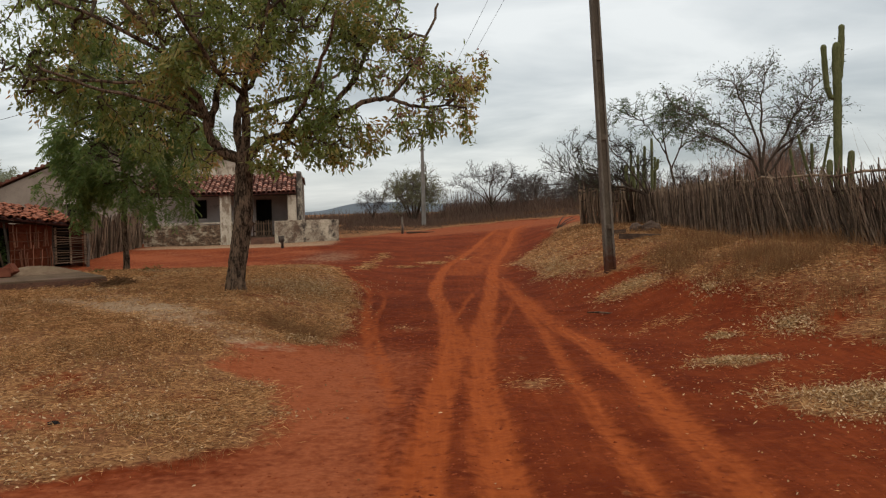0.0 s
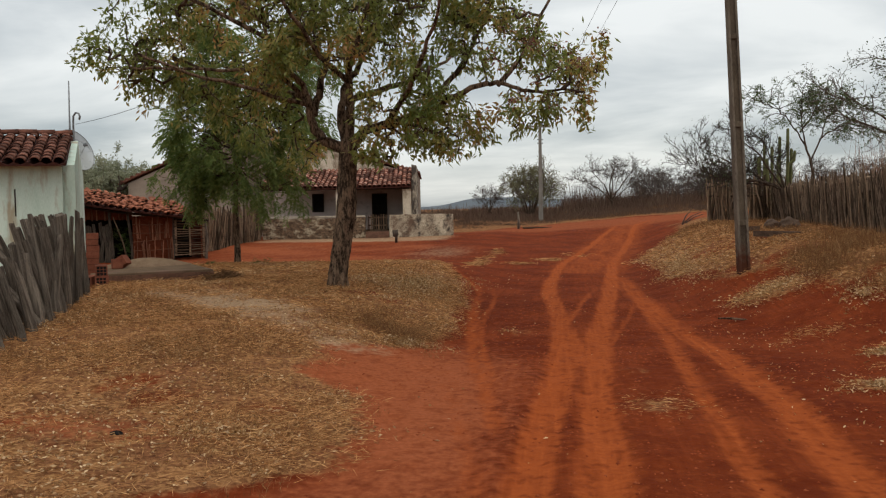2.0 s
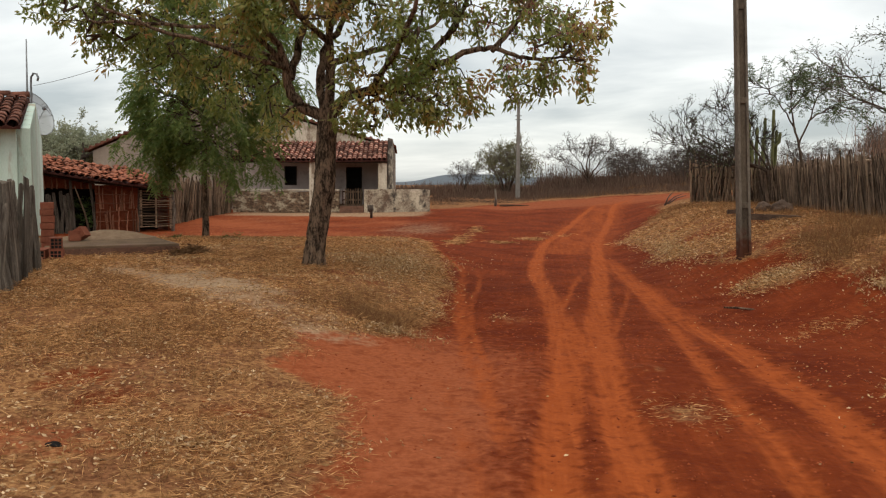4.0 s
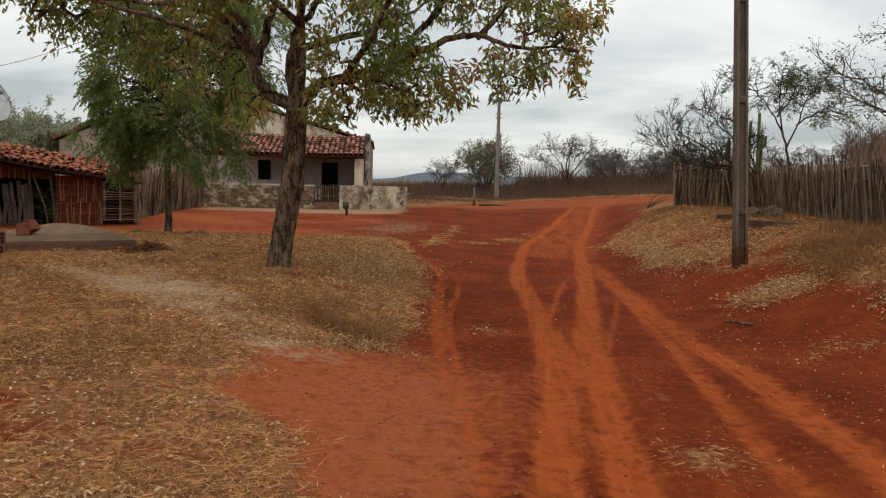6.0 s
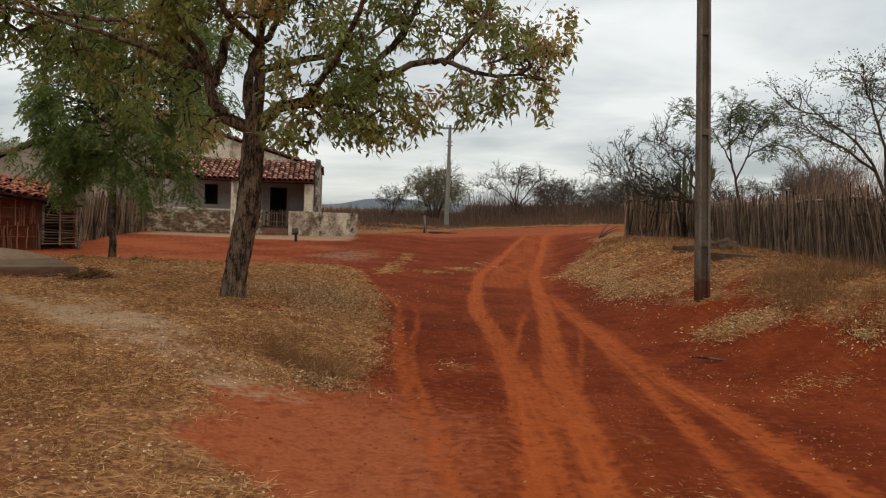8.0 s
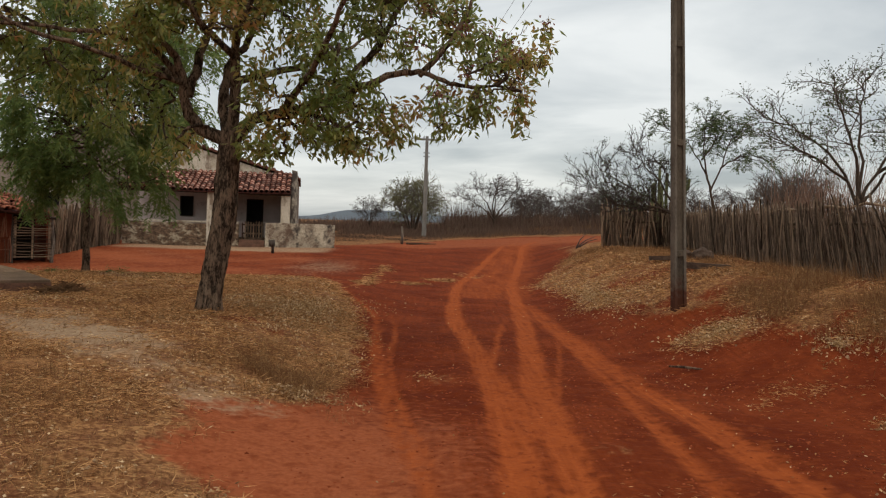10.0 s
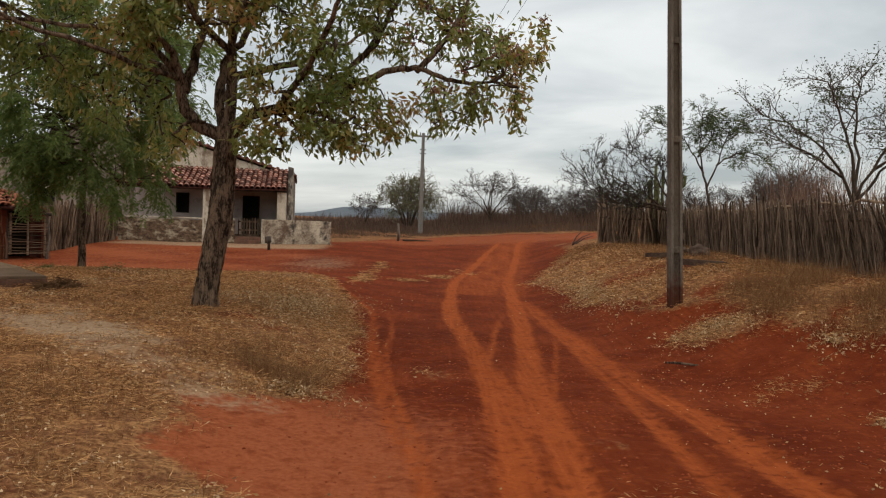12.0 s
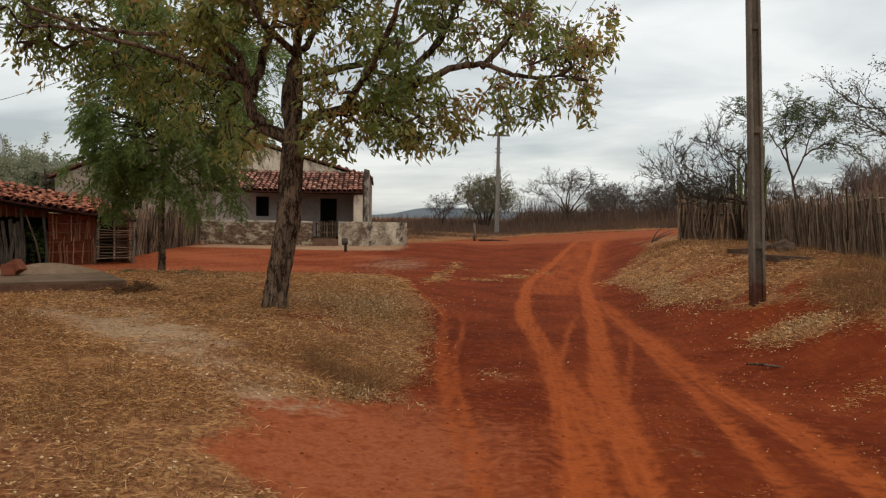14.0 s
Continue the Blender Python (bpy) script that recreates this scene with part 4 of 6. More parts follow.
# ---- leafless and thin-leaved trees of the dry bush ----
def bare_tree(name, label, x, y, tall, wide, seed, stems=3, leaves=0, mat=None, level=3, thick=0.07, lean=(0, 0), kids=3, lift=0.06, droop_leaf=0.2, leaf_len=0.07, z=None, rmin=0.006):
    rnd = random.Random(seed)
    tree = thing(name, label, "tree", Matrix.Translation((x, y, (ground(x, y) if z is None else z) - 0.05)))
    tips = []
    trunk = Geo()
    starts = []
    for k in range(stems):
        a = 2 * math.pi * k / stems + rnd.uniform(-0.5, 0.5)
        o = Vector((math.cos(a), math.sin(a), 0))
        h = tall * rnd.uniform(0.35, 0.5)
        tip = o * wide * rnd.uniform(0.18, 0.3) + Vector((lean[0] * 0.5, lean[1] * 0.5, h))
        line = limb(trunk, [(0.05 * o.x, 0.05 * o.y, 0), tuple(tip * 0.35 + o * 0.03), tuple(tip * 0.7 - o * 0.04), tuple(tip)], thick, thick * 0.5, rnd, 7, 3, 0.1)
        starts.append((line, o))
    part("trunk", trunk, M_BARK_THIN, tree, smooth=True)
    tw = Geo()
    for line, o in starts:
        n = len(line)
        for i in range(n // 2, n):
            for _ in range(2 if i < n - 1 else 3):
                d = (o * 0.5 * wide / tall + Vector((lean[0] * 0.15, lean[1] * 0.15, 0.55)) + rvec(rnd, 0.45)).normalized()
                grow(tw, tips, line[i], d, tall * rnd.uniform(0.22, 0.36), thick * 0.42, level - 1, rnd, lift, 0.2, kids, 0.6, 0.64, rmin)
    part("branch_crown", tw, M_TWIG, tree)
    if leaves:
        leaf_cloud("foliage", tips, leaves, 0.1, droop_leaf, leaf_len, leaf_len * 0.5, mat or M_LEAF_GREY, tree)
    return tree


def limb_tree(name, label, x, y, trunk, limbs, seed, level=2, thick=0.08, leaves=0, mat=None, leaf_len=0.08, reach=0.8, lift=0.03, kids=3, flat=0.0, rmin=0.006, start=0.45, feather=False, twig=None):
    """A tree whose main limbs are given as lines of (side, depth, up) points from its foot."""
    rnd = random.Random(seed)
    tree = thing(name, label, "tree", Matrix.Translation((x, y, ground(x, y) - 0.05)))
    g = Geo()
    limb(g, trunk, thick, thick * 0.7, rnd, 8, 4, 0.08, 0.01)
    part("trunk", g, M_BARK_THIN, tree, smooth=True)
    tips = []
    for pts in limbs:
        g, tw = Geo(), Geo()
        line = limb(g, pts, thick * 0.6, 0.012, rnd, 6, 4, 0.1, 0.03)
        ob = part("limb", g, M_BARK_THIN, tree, smooth=True)
        n = len(line)
        for i in range(int(n * start), n):
            along = (line[min(i + 1, n - 1)] - line[max(i - 1, 0)]).normalized()
            for _ in range(2):
                d = along * 0.7 + rvec(rnd, 0.55) + Vector((0, 0, 0.15))
                d.z *= 1 - flat
                grow(tw, tips, line[i], d.normalized(), reach * rnd.uniform(0.6, 1.2), 0.018, level, rnd, lift, 0.2, kids, 0.6, 0.64, rmin)
        tagged(part("twig_spray", tw, twig or M_TWIG, ob), kind="stuff")
    if leaves and feather:
        frond_cloud("foliage", tips, leaves, 0.05, 0.25, 0.22, leaf_len, mat, tree, 5)
    elif leaves:
        leaf_cloud("foliage", tips, leaves, 0.08, 0.3, leaf_len, leaf_len * 0.45, mat, tree)
    return tree


# ---- stake fences ----
def stake_meshes(name, mat, count, rnd, sides=6, bow=0.5):
    out = []
    for _ in range(count):
        g = Geo()
        # crooked: each level of the stick is shifted a little
        levels = (0, 0.25, 0.5, 0.75, 1.0)
        ox, oy, r = 0.0, 0.0, 0.5
        for z in levels:
            for k in range(sides):
                a = 2 * math.pi * k / sides
                g.v.append((ox + r * math.cos(a), oy + r * math.sin(a), z))
            ox, oy, r = ox + rnd.uniform(-bow, bow), oy + rnd.uniform(-bow, bow), r * rnd.uniform(0.85, 1.0)
        for i in range(len(levels) - 1):
            for k in range(sides):
                a, b = i * sides + k, i * sides + (k + 1) % sides
                g.f.append((a, b, b + sides, a + sides))
        g.f += [tuple(reversed(range(sides))), tuple((len(levels) - 1) * sides + k for k in range(sides))]
        me = fix_normals(g.mesh(name, mat))
        # chop the top at a slant
        top = max(v.co.z for v in me.vertices)
        for v in me.vertices:
            if v.co.z > top - 0.02:
                v.co.z += rnd.uniform(-0.02, 0.02)
        out.append(me)
    return out


def stake_row(fence, meshes, line, spacing, tall, thick, lean, rnd, name="stake", jitter=0.1, side_lean=(-5, 5)):
    """Stakes along a line of plan points. tall, thick: a range; lean: degrees along the line, a range."""
    inv = fence.matrix_basis.inverted()
    seg = [(Vector((*a, 0)), Vector((*b, 0))) for a, b in zip(line, line[1:])]
    for a, b in seg:
        way = (b - a).normalized()
        side = Vector((-way.y, way.x, 0))
        n = max(1, int((b - a).length / spacing))
        turn = math.atan2(way.y, way.x)
        for i in range(n):
            p = a.lerp(b, (i + rnd.uniform(0.1, 0.9)) / n) + side * rnd.uniform(-jitter, jitter)
            h, th = rnd.uniform(*tall), rnd.uniform(*thick)
            if rnd.random() < 0.06:
                h *= 1.15
            z = ground(p.x, p.y) - 0.08
            m = (Matrix.Translation((p.x, p.y, z)) @ Matrix.Rotation(turn, 4, "Z") @ Matrix.Rotation(radians(rnd.uniform(*lean)), 4, "Y")
                 @ Matrix.Rotation(radians(rnd.uniform(*side_lean)), 4, "X") @ Matrix.Rotation(rnd.uniform(0, 6.3), 4, "Z") @ Matrix.Diagonal((th, th, h + 0.08, 1)))
            ob = new(name, rnd.choice(meshes))
            ob.parent = fence
            ob.matrix_basis = inv @ m


def back_stakes(fence, line, spacing, tall, thick, seed, rnd, lean=-0.36):
    """The closely packed thin sticks that fill the fence between its stakes, joined."""
    q, g, inv = random.Random(seed), Geo(), fence.matrix_basis.inverted()
    for a, b in zip(line, line[1:]):
        a, b = Vector((*a, 0)), Vector((*b, 0))
        way = (b - a).normalized()
        n = int((b - a).length / spacing)
        for i in range(n):
            p = a.lerp(b, (i + q.random()) / n) + Vector((-way.y, way.x, 0)) * q.uniform(-0.1, 0.1)
            p.z = ground(p.x, p.y) - 0.05
            h = q.uniform(*tall)
            top = p + Vector((0, 0, h)) + way * q.gauss(lean, 0.15) * h + Vector((q.gauss(0, 0.03), q.gauss(0, 0.03), 0))
            m = p.lerp(top, 0.5) + Vector((q.gauss(0, 0.02), q.gauss(0, 0.02), 0))
            t = thick * q.uniform(0.6, 1.2)
            g.tube([inv @ p, inv @ m, inv @ top], [t, t * 0.9, t * 0.6], 4)
    ob = part("stick_filling", g, M_STICKS, fence)
    tagged(ob, kind="stuff")


def rail(fence, line, z, thick, mat, rnd, name="rail"):
    inv = fence.matrix_basis.inverted()
    pts = []
    for a, b in zip(line, line[1:]):
        for k in range(4):
            x, y = a[0] + (b[0] - a[0]) * k / 4, a[1] + (b[1] - a[1]) * k / 4
            pts.append(inv @ Vector((x + rnd.uniform(-0.03, 0.03), y + rnd.uniform(-0.03, 0.03), ground(x, y) + z + rnd.uniform(-0.05, 0.05))))
    pts.append(inv @ Vector((*line[-1], ground(*line[-1]) + z)))
    part(name, Geo().tube(pts, [thick * rnd.uniform(0.8, 1.1) for _ in pts], 6), mat, fence, smooth=True)


# ---- clay tiles ----
def tile_mesh(name, mat, length=0.5, width=0.21, rise=0.085):
    """A half-round clay tile: tapered, with the thickness of its edge."""
    g, k = Geo(), 6
    rows = []
    for y, s in ((0, 1.0), (length, 0.82)):
        for t in (0, 0.016):
            rows.append(len(g.v))
            for i in range(k + 1):
                a = math.pi * i / k
                w, h = (width / 2 - t) * s, (rise - t) * s
                g.v.append((-math.cos(a) * w, y, math.sin(a) * h))
    o0, i0, o1, i1 = rows
    for i in range(k):
        g.f += [(o0 + i, o0 + i + 1, o1 + i + 1, o1 + i), (i0 + i, i1 + i, i1 + i + 1, i0 + i + 1), (o0 + i, i0 + i, i0 + i + 1, o0 + i + 1), (o1 + i, o1 + i + 1, i1 + i + 1, i1 + i)]
    g.f += [(o0, o1, i1, i0), (o0 + k, i0 + k, i1 + k, o1 + k)]
    return fix_normals(g.mesh(name, mat, True))


def tile_roof(parent, name, label, fl, fr, br, bl, cols, rows, mat, rnd, sag=0.02, messy=1.0, over=1.28):
    """A roof of half-round tiles between four corners: front left, front right, back right, back left, in the parent's space.
    Each covering tile is a piece; the channels under them are one ribbed sheet on a boarded bed."""
    fl, fr, br, bl = (Vector(p) for p in (fl, fr, br, bl))

    def at(u, v):
        p = (fl * (1 - u) + fr * u) * (1 - v) + (bl * (1 - u) + br * u) * v
        p.z -= sag * math.sin(math.pi * u) + 0.6 * sag * math.sin(math.pi * v)
        return p

    wide = ((fr - fl).length + (br - bl).length) / 2 / cols
    run = ((bl - fl).length + (br - fr).length) / 2 / rows
    g = Geo()
    n, k = cols * 4, rows * 2
    ez = (fr - fl).cross(bl - fl).normalized()
    for layer in (0, 1):
        for j in range(k + 1):
            for i in range(n + 1):
                p = at(i / n, j / k)
                g.v.append(tuple(p + ez * (0.03 * math.cos(2 * math.pi * i / 4) if layer == 0 else -0.06)))
    s, tot = n + 1, (n + 1) * (k + 1)
    for j in range(k):
        for i in range(n):
            a = j * s + i
            g.f += [(a, a + 1, a + 1 + s, a + s), (tot + a, tot + a + s, tot + a + 1 + s, tot + a + 1)]
    for i in range(n):
        g.f += [(i, tot + i, tot + i + 1, i + 1), (k * s + i, k * s + i + 1, tot + k * s + i + 1, tot + k * s + i)]
    for j in range(k):
        g.f += [(j * s, (j + 1) * s, tot + (j + 1) * s, tot + j * s), (j * s + n, tot + j * s + n, tot + (j + 1) * s + n, (j + 1) * s + n)]
    bed = part(name, g, M_TILE_BED, parent, label)
    me = tile_mesh("tile", mat, run * over, wide * 0.92, wide * 0.38)
    for i in range(cols):
        for j in range(rows):
            u, v = (i + 0.5) / cols, j / rows
            p = at(u, v)
            ey = (at(u, v + 1 / rows) - p).normalized()
            ex = (at(u + 0.02, v) - at(u - 0.02, v)).normalized()
            ez = ex.cross(ey).normalized()
            ex = ey.cross(ez)
            m = Matrix((ex, ey, ez)).transposed().to_4x4()
            off = ez * (0.035 + 0.012) + ex * rnd.uniform(-0.018, 0.018) * messy + ey * rnd.uniform(-0.04, 0.03) * messy
            ob = new("tile", me)
            ob.parent = bed
            ob.matrix_basis = Matrix.Translation(p + off) @ m @ pose(0, 0, 0, -1.6 + rnd.uniform(-1.5, 1.5) * messy, rnd.uniform(-3, 3) * messy, rnd.uniform(-3.5, 3.5) * messy)
    return bed


# ---- far off: hills and the dry bush ----
def hills():
    rnd = random.Random(2)
    g = Geo()
    for far, tall, seed in ((1500, 13, 1), (2300, 32, 5)):
        n, n0 = 240, len(g.v)
        for i in range(n + 1):
            a = radians(-60 + 120 * i / n)
            x, y = far * math.sin(a), far * math.cos(a)
            h = tall * float(np.interp(math.degrees(a), [-60, -20, -9, -7.8, -6.2, -3, -1.5, 3, 9, 20, 60], [0.3, 0.22, 0.26, 0.44, 0.86, 1.0, 0.82, 0.76, 0.9, 0.6, 0.3]))
            h = h * (0.92 + 0.08 * math.sin(a * 31 + 2.2 * seed)) + rnd.uniform(-0.5, 0.5)
            for d, z in ((-250, -3.0), (-90, h * 0.55), (0, h), (200, h * 0.4)):
                g.v.append((x * (far + d) / far, y * (far + d) / far, z))
        for i in range(n):
            for k in range(3):
                a = n0 + i * 4 + k
                g.f.append((a, a + 4, a + 5, a + 1))
    ob = part("far_hills", g, M_HILL_HAZED, smooth=True)
    tagged(ob, "low hills on the horizon, blue-grey from haze put into their colour", "hills", kind="structure")


def blade_faces(n):
    """Three triangles for each blade of five corners."""
    return (np.arange(n)[:, None, None] * 5 + np.array([[0, 1, 2], [0, 2, 4], [4, 2, 3]])[None]).reshape(-1, 3)


def brush(name, label, count, x0, x1, y0, y1, tall, seed, mat=None, clump=9, thin=0.012, keep=None):
    """A thicket of bare twigs, as a crowd of thin pointed blades from many clumps."""
    r = np.random.default_rng(seed)
    cx, cy = r.uniform(x0, x1, count), r.uniform(y0, y1, count)
    if keep:
        ok = keep(cx, cy)
        cx, cy, count = cx[ok], cy[ok], int(ok.sum())
    hh = tall * r.uniform(0.5, 1.15, count) * np.clip(0.68 + 0.6 * wobble(cx, cy, 0.25, seed) + 0.3 * wobble(cx, cy, 1.1, seed + 3), 0.25, 1.5)
    idx = np.repeat(np.arange(count), clump)
    n = len(idx)
    a, tilt = r.uniform(0, 2 * np.pi, n), np.abs(r.normal(0, 0.35, n))
    base = np.stack([cx[idx] + r.normal(0, 0.25, n), cy[idx] + r.normal(0, 0.25, n)], 1)
    z0 = height(base[:, 0], base[:, 1])
    start = r.uniform(0, 0.55, n) * hh[idx]
    L = hh[idx] * r.uniform(0.35, 0.75, n)
    d = np.stack([np.cos(a) * np.sin(tilt), np.sin(a) * np.sin(tilt), np.cos(tilt)], 1)
    p0 = np.concatenate([base, (z0 + start - 0.05)[:, None]], 1)
    p0[:, :2] += d[:, :2] * start[:, None] * 0.6
    p1 = p0 + d * L[:, None]
    side = np.stack([-np.sin(a + 0.7), np.cos(a + 0.7), 0 * a], 1) * (thin * r.uniform(0.6, 1.6, n) * np.hypot(base[:, 0], base[:, 1]) / 30)[:, None]
    bend = r.normal(0, 0.06, (n, 3)) * L[:, None]
    v = np.stack([p0 - side, p0 + side, (p0 + p1) / 2 + side * 0.7 + bend, p1, (p0 + p1) / 2 - side * 0.7 + bend], 1).reshape(-1, 3)
    f = blade_faces(n)
    ob = arrays(name, v, f, mat or M_BRUSH)
    return tagged(ob, label, "bushes", kind="stuff")


# ---- power poles ----
def power_pole(name, label, x, y, tall, w0, w1, rx, bands=(), cross=True, z=None, lean=0.0, mat=None):
    """A tapered concrete pole of H section: two flanges and a web between them, with through bolts."""
    z = (ground(x, y) if z is None else z) - 0.1
    pole = thing(name, label, "utility pole", pose(x, y, z, 0, -lean, 0) @ pose(0, 0, 0, 0, 0, rx))
    mat = mat or M_POLE
    g = Geo()
    for s in (-1, 1):
        n = len(g.v)
        for zz, w in ((0, w0), (tall, w1)):
            for a, b in ((0.5, -0.5), (0.5, 0.5), (0.26, 0.5), (0.26, -0.5)):
                g.v.append((s * a * w, b * w * 0.85, zz))
        g.f += [(n, n + 1, n + 5, n + 4), (n + 1, n + 2, n + 6, n + 5), (n + 2, n + 3, n + 7, n + 6), (n + 3, n, n + 4, n + 7), (n + 3, n + 2, n + 1, n), (n + 4, n + 5, n + 6, n + 7)]
    edge_mat = M_POLE_EDGE if mat is M_POLE else mat
    part("shaft", bevelled(g.mesh("shaft", edge_mat), 0.012), edge_mat, pole)
    g, n = Geo(), 0
    for zz, w in ((0, w0), (tall, w1)):
        g.v += [(-0.27 * w, -0.24 * w, zz), (0.27 * w, -0.24 * w, zz), (0.27 * w, 0.24 * w, zz), (-0.27 * w, 0.24 * w, zz)]
    g.f += [(0, 1, 5, 4), (1, 2, 6, 5), (2, 3, 7, 6), (3, 0, 4, 7), (4, 5, 6, 7)]
    part("web", g, mat, pole)
    for zb in bands:
        w = w0 + (w1 - w0) * zb / tall
        part("band", bevelled(Geo().box(-w * 0.27, -w * 0.44, zb - 0.05, w * 0.27, w * 0.44, zb + 0.05).mesh("band", mat), 0.01), mat, pole)
    if cross:
        part("crossarm", bevelled(Geo().box(-0.75, -0.06, tall - 0.28, 0.75, 0.06, tall - 0.16).mesh("crossarm", mat), 0.01), mat, pole)
        for s in (-0.65, -0.2, 0.3, 0.65):
            part("insulator", Geo().tube([(s, 0, tall - 0.16), (s, 0, tall - 0.1), (s, 0, tall - 0.06), (s, 0, tall + 0.02)], [0.02, 0.045, 0.03, 0.04], 8), M_METAL, pole, "small insulator", True)
        for zz in (1.1, 1.35):
            part("rack", Geo().box(-0.2, -0.05, tall - zz - 0.03, 0.2, 0.05, tall - zz + 0.03), M_METAL, pole)
    return pole


def cable(name, label, a, b, sag, thick=0.006):
    a, b = Vector(a), Vector(b)
    pts = [a.lerp(b, k / 24) - Vector((0, 0, sag * 4 * (k / 24) * (1 - k / 24))) for k in range(25)]
    tagged(part(name, Geo().tube(pts, [thick] * 25, 5), M_WIRE, smooth=True), label, "cable")


# ---- cactus ----
def cactus(label, x, y, stems, z=None, group=""):
    """A ribbed columnar cactus. stems: lists of (side, depth, up) points with a thickness."""
    c = thing("columnar_cactus", label, "cactus", Matrix.Translation((x, y, (ground(x, y) if z is None else z) - 0.05)), group)
    for pts, r in stems:
        g = Geo()
        line = [Vector(p) for p in pts]
        fine = []
        for a, b in zip(line, line[1:]):
            fine += [a.lerp(b, k / 4) for k in range(4)]
        # a rounded tip
        away = (line[-2] - line[-1]).normalized()
        fine = [p for p in fine if (p - line[-1]).length > r * 1.3] + [line[-1] + away * r * f for f in (1.1, 0.6, 0.3, 0.1, 0.0)]
        n0, ribs = len(g.v), 6
        for i, p in enumerate(fine):
            d = (fine[min(i + 1, len(fine) - 1)] - fine[max(i - 1, 0)]).normalized()
            u = d.cross(Vector((0.2, 0.9, 0.1))).normalized()
            w = d.cross(u)
            left = 1 - min(1.0, (p - line[-1]).length / (1.1 * r))
            e = max(0.12, math.sqrt(1 - left * left)) * (0.75 + 0.25 * min(1, i / 2)) * (1 + 0.07 * math.sin(i * 2.1))
            for k in range(ribs * 2):
                q = r * e * (1.12 if k % 2 else 0.72)
                a = math.pi * k / ribs
                g.v.append(tuple(p + q * (math.cos(a) * u + math.sin(a) * w)))
        m = ribs * 2
        for i in range(len(fine) - 1):
            for k in range(m):
                a, b = n0 + i * m + k, n0 + i * m + (k + 1) % m
                g.f.append((a, b, b + m, a + m))
        g.f.append(tuple(n0 + (len(fine) - 1) * m + k for k in range(m)))
        part("stem", g, M_CACTUS, c, smooth=True)
    return c


# ---- the old farmhouse with its veranda ----
def farmhouse():
    rnd = random.Random(21)
    h = thing("farmhouse", "old plastered farmhouse with tiled veranda and stained low wall", "house", pose(-10.46, 44.05, 0.28, 0, 0, 9))

    def slope(x):
        return 3.76 - 0.29 * (x - 1.56) if x > -6.1 else 3.08 + 0.433 * (x + 12.8)

    def strip(g, x0, x1, z0, z1=None):
        """A piece of the front wall between two heights, or up to the roof."""
        top = [(x1, slope(x1)), (x0, slope(x0))] if z1 is None else [(x1, z1), (x0, z1)]
        if z1 is None and x0 < -6.1 < x1:
            top.insert(1, (-6.1, slope(-6.1)))
        g.prism([(x0, z0), (x1, z0), *top], 3.5, 3.75)

    g = Geo()
    strip(g, -12.8, -4.75, -0.4)
    part("gable_wall", g, M_GABLE, h, "brown-stained plaster gable")
    g = Geo()
    for x0, x1, z0, z1 in ((-4.75, -2.7, 0, 3.3), (-2.7, -2.05, 0, 1.3), (-2.7, -2.05, 2.32, 3.3), (-2.05, 0.6, 0, 3.3), (0.6, 1.45, 2.28, 3.3), (1.45, 2.9, 0, 3.3)):
        strip(g, x0, x1, z0, z1)
    part("veranda_wall", g, M_PLASTER, h, "greyish plaster wall under the veranda")
    g = Geo()
    strip(g, -4.75, 2.9, 3.302)
    part("upper_wall", g, M_PILLAR, h, "pale gable wall above the veranda")
    g = Geo()
    g.prism([(2.9, -0.4), (3.16, -0.4), (3.16, 3.62), (2.9, 3.68)], 0.02, 3.48)
    part("wing_wall", bevelled(g.mesh("wing_wall", M_WING), 0.02), M_WING, h, "cream wing wall with dark stains")
    part("side_wall", Geo().box(2.9, 3.52, -0.4, 3.2, 13, 3.3), M_GABLE, h)
    part("side_wall", Geo().box(-12.8, 3.77, -0.4, -12.5, 13, 3.0), M_GABLE, h)
    part("back_wall", Geo().prism([(-12.8, -0.4), (3.2, -0.4), (3.2, 3.25), (-6.1, 5.9), (-12.8, 3.05)], 13.0, 13.25), M_GABLE, h)
    # main roof: two tiled slabs with an overhang at the verge
    for xa, za, xb, zb, nm in ((-13.3, 2.98, -6.1, 6.08, "roof_slope"), (-6.1, 6.08, 3.3, 3.36, "roof_slope")):
        g = Geo()
        g.prism([(xa, za), (xb, zb), (xb, zb + 0.1), (xa, za + 0.1)], 3.35, 13.4)
        slope_ob = part(nm, g, M_TILE_OLD, h, "weathered clay-tiled roof slope")
        n = 24
        for k in range(n):
            f = (k + 0.5) / n
            x, z = xa + (xb - xa) * f, za + (zb - za) * f + 0.1
            part("tile_row", Geo().tube([(x, 3.32, z), (x, 13.42, z)], [0.09, 0.09], 6), M_TILE_OLD, slope_ob)
    g = Geo()
    g.box(-13.25, 3.02, 2.72, -13.0, 3.5, 2.86)
    g.tube([(-13.35, 3.2, 2.62), (-12.75, 3.3, 3.0)], [0.05, 0.05], 6)
    g.tube([(-13.1, 3.2, 2.3), (-13.2, 3.2, 3.5)], [0.05, 0.04], 6)
    part("eave_timber", g, M_DARKWOOD, h)
    # openings: near-black sheets painted as the shade of the rooms behind
    win = part("window", Geo().box(-2.67, 3.62, 1.33, -2.08, 3.66, 2.29), M_DARK, h, "window filled with a near-black sheet for the dark room")
    g = Geo()
    for x0, z0, x1, z1 in ((-2.7, 1.3, -2.65, 2.32), (-2.1, 1.3, -2.05, 2.32), (-2.65, 1.3, -2.1, 1.35), (-2.65, 2.27, -2.1, 2.32)):
        g.box(x0, 3.46, z0, x1, 3.6, z1)
    part("frame", g, M_DARKWOOD, win)
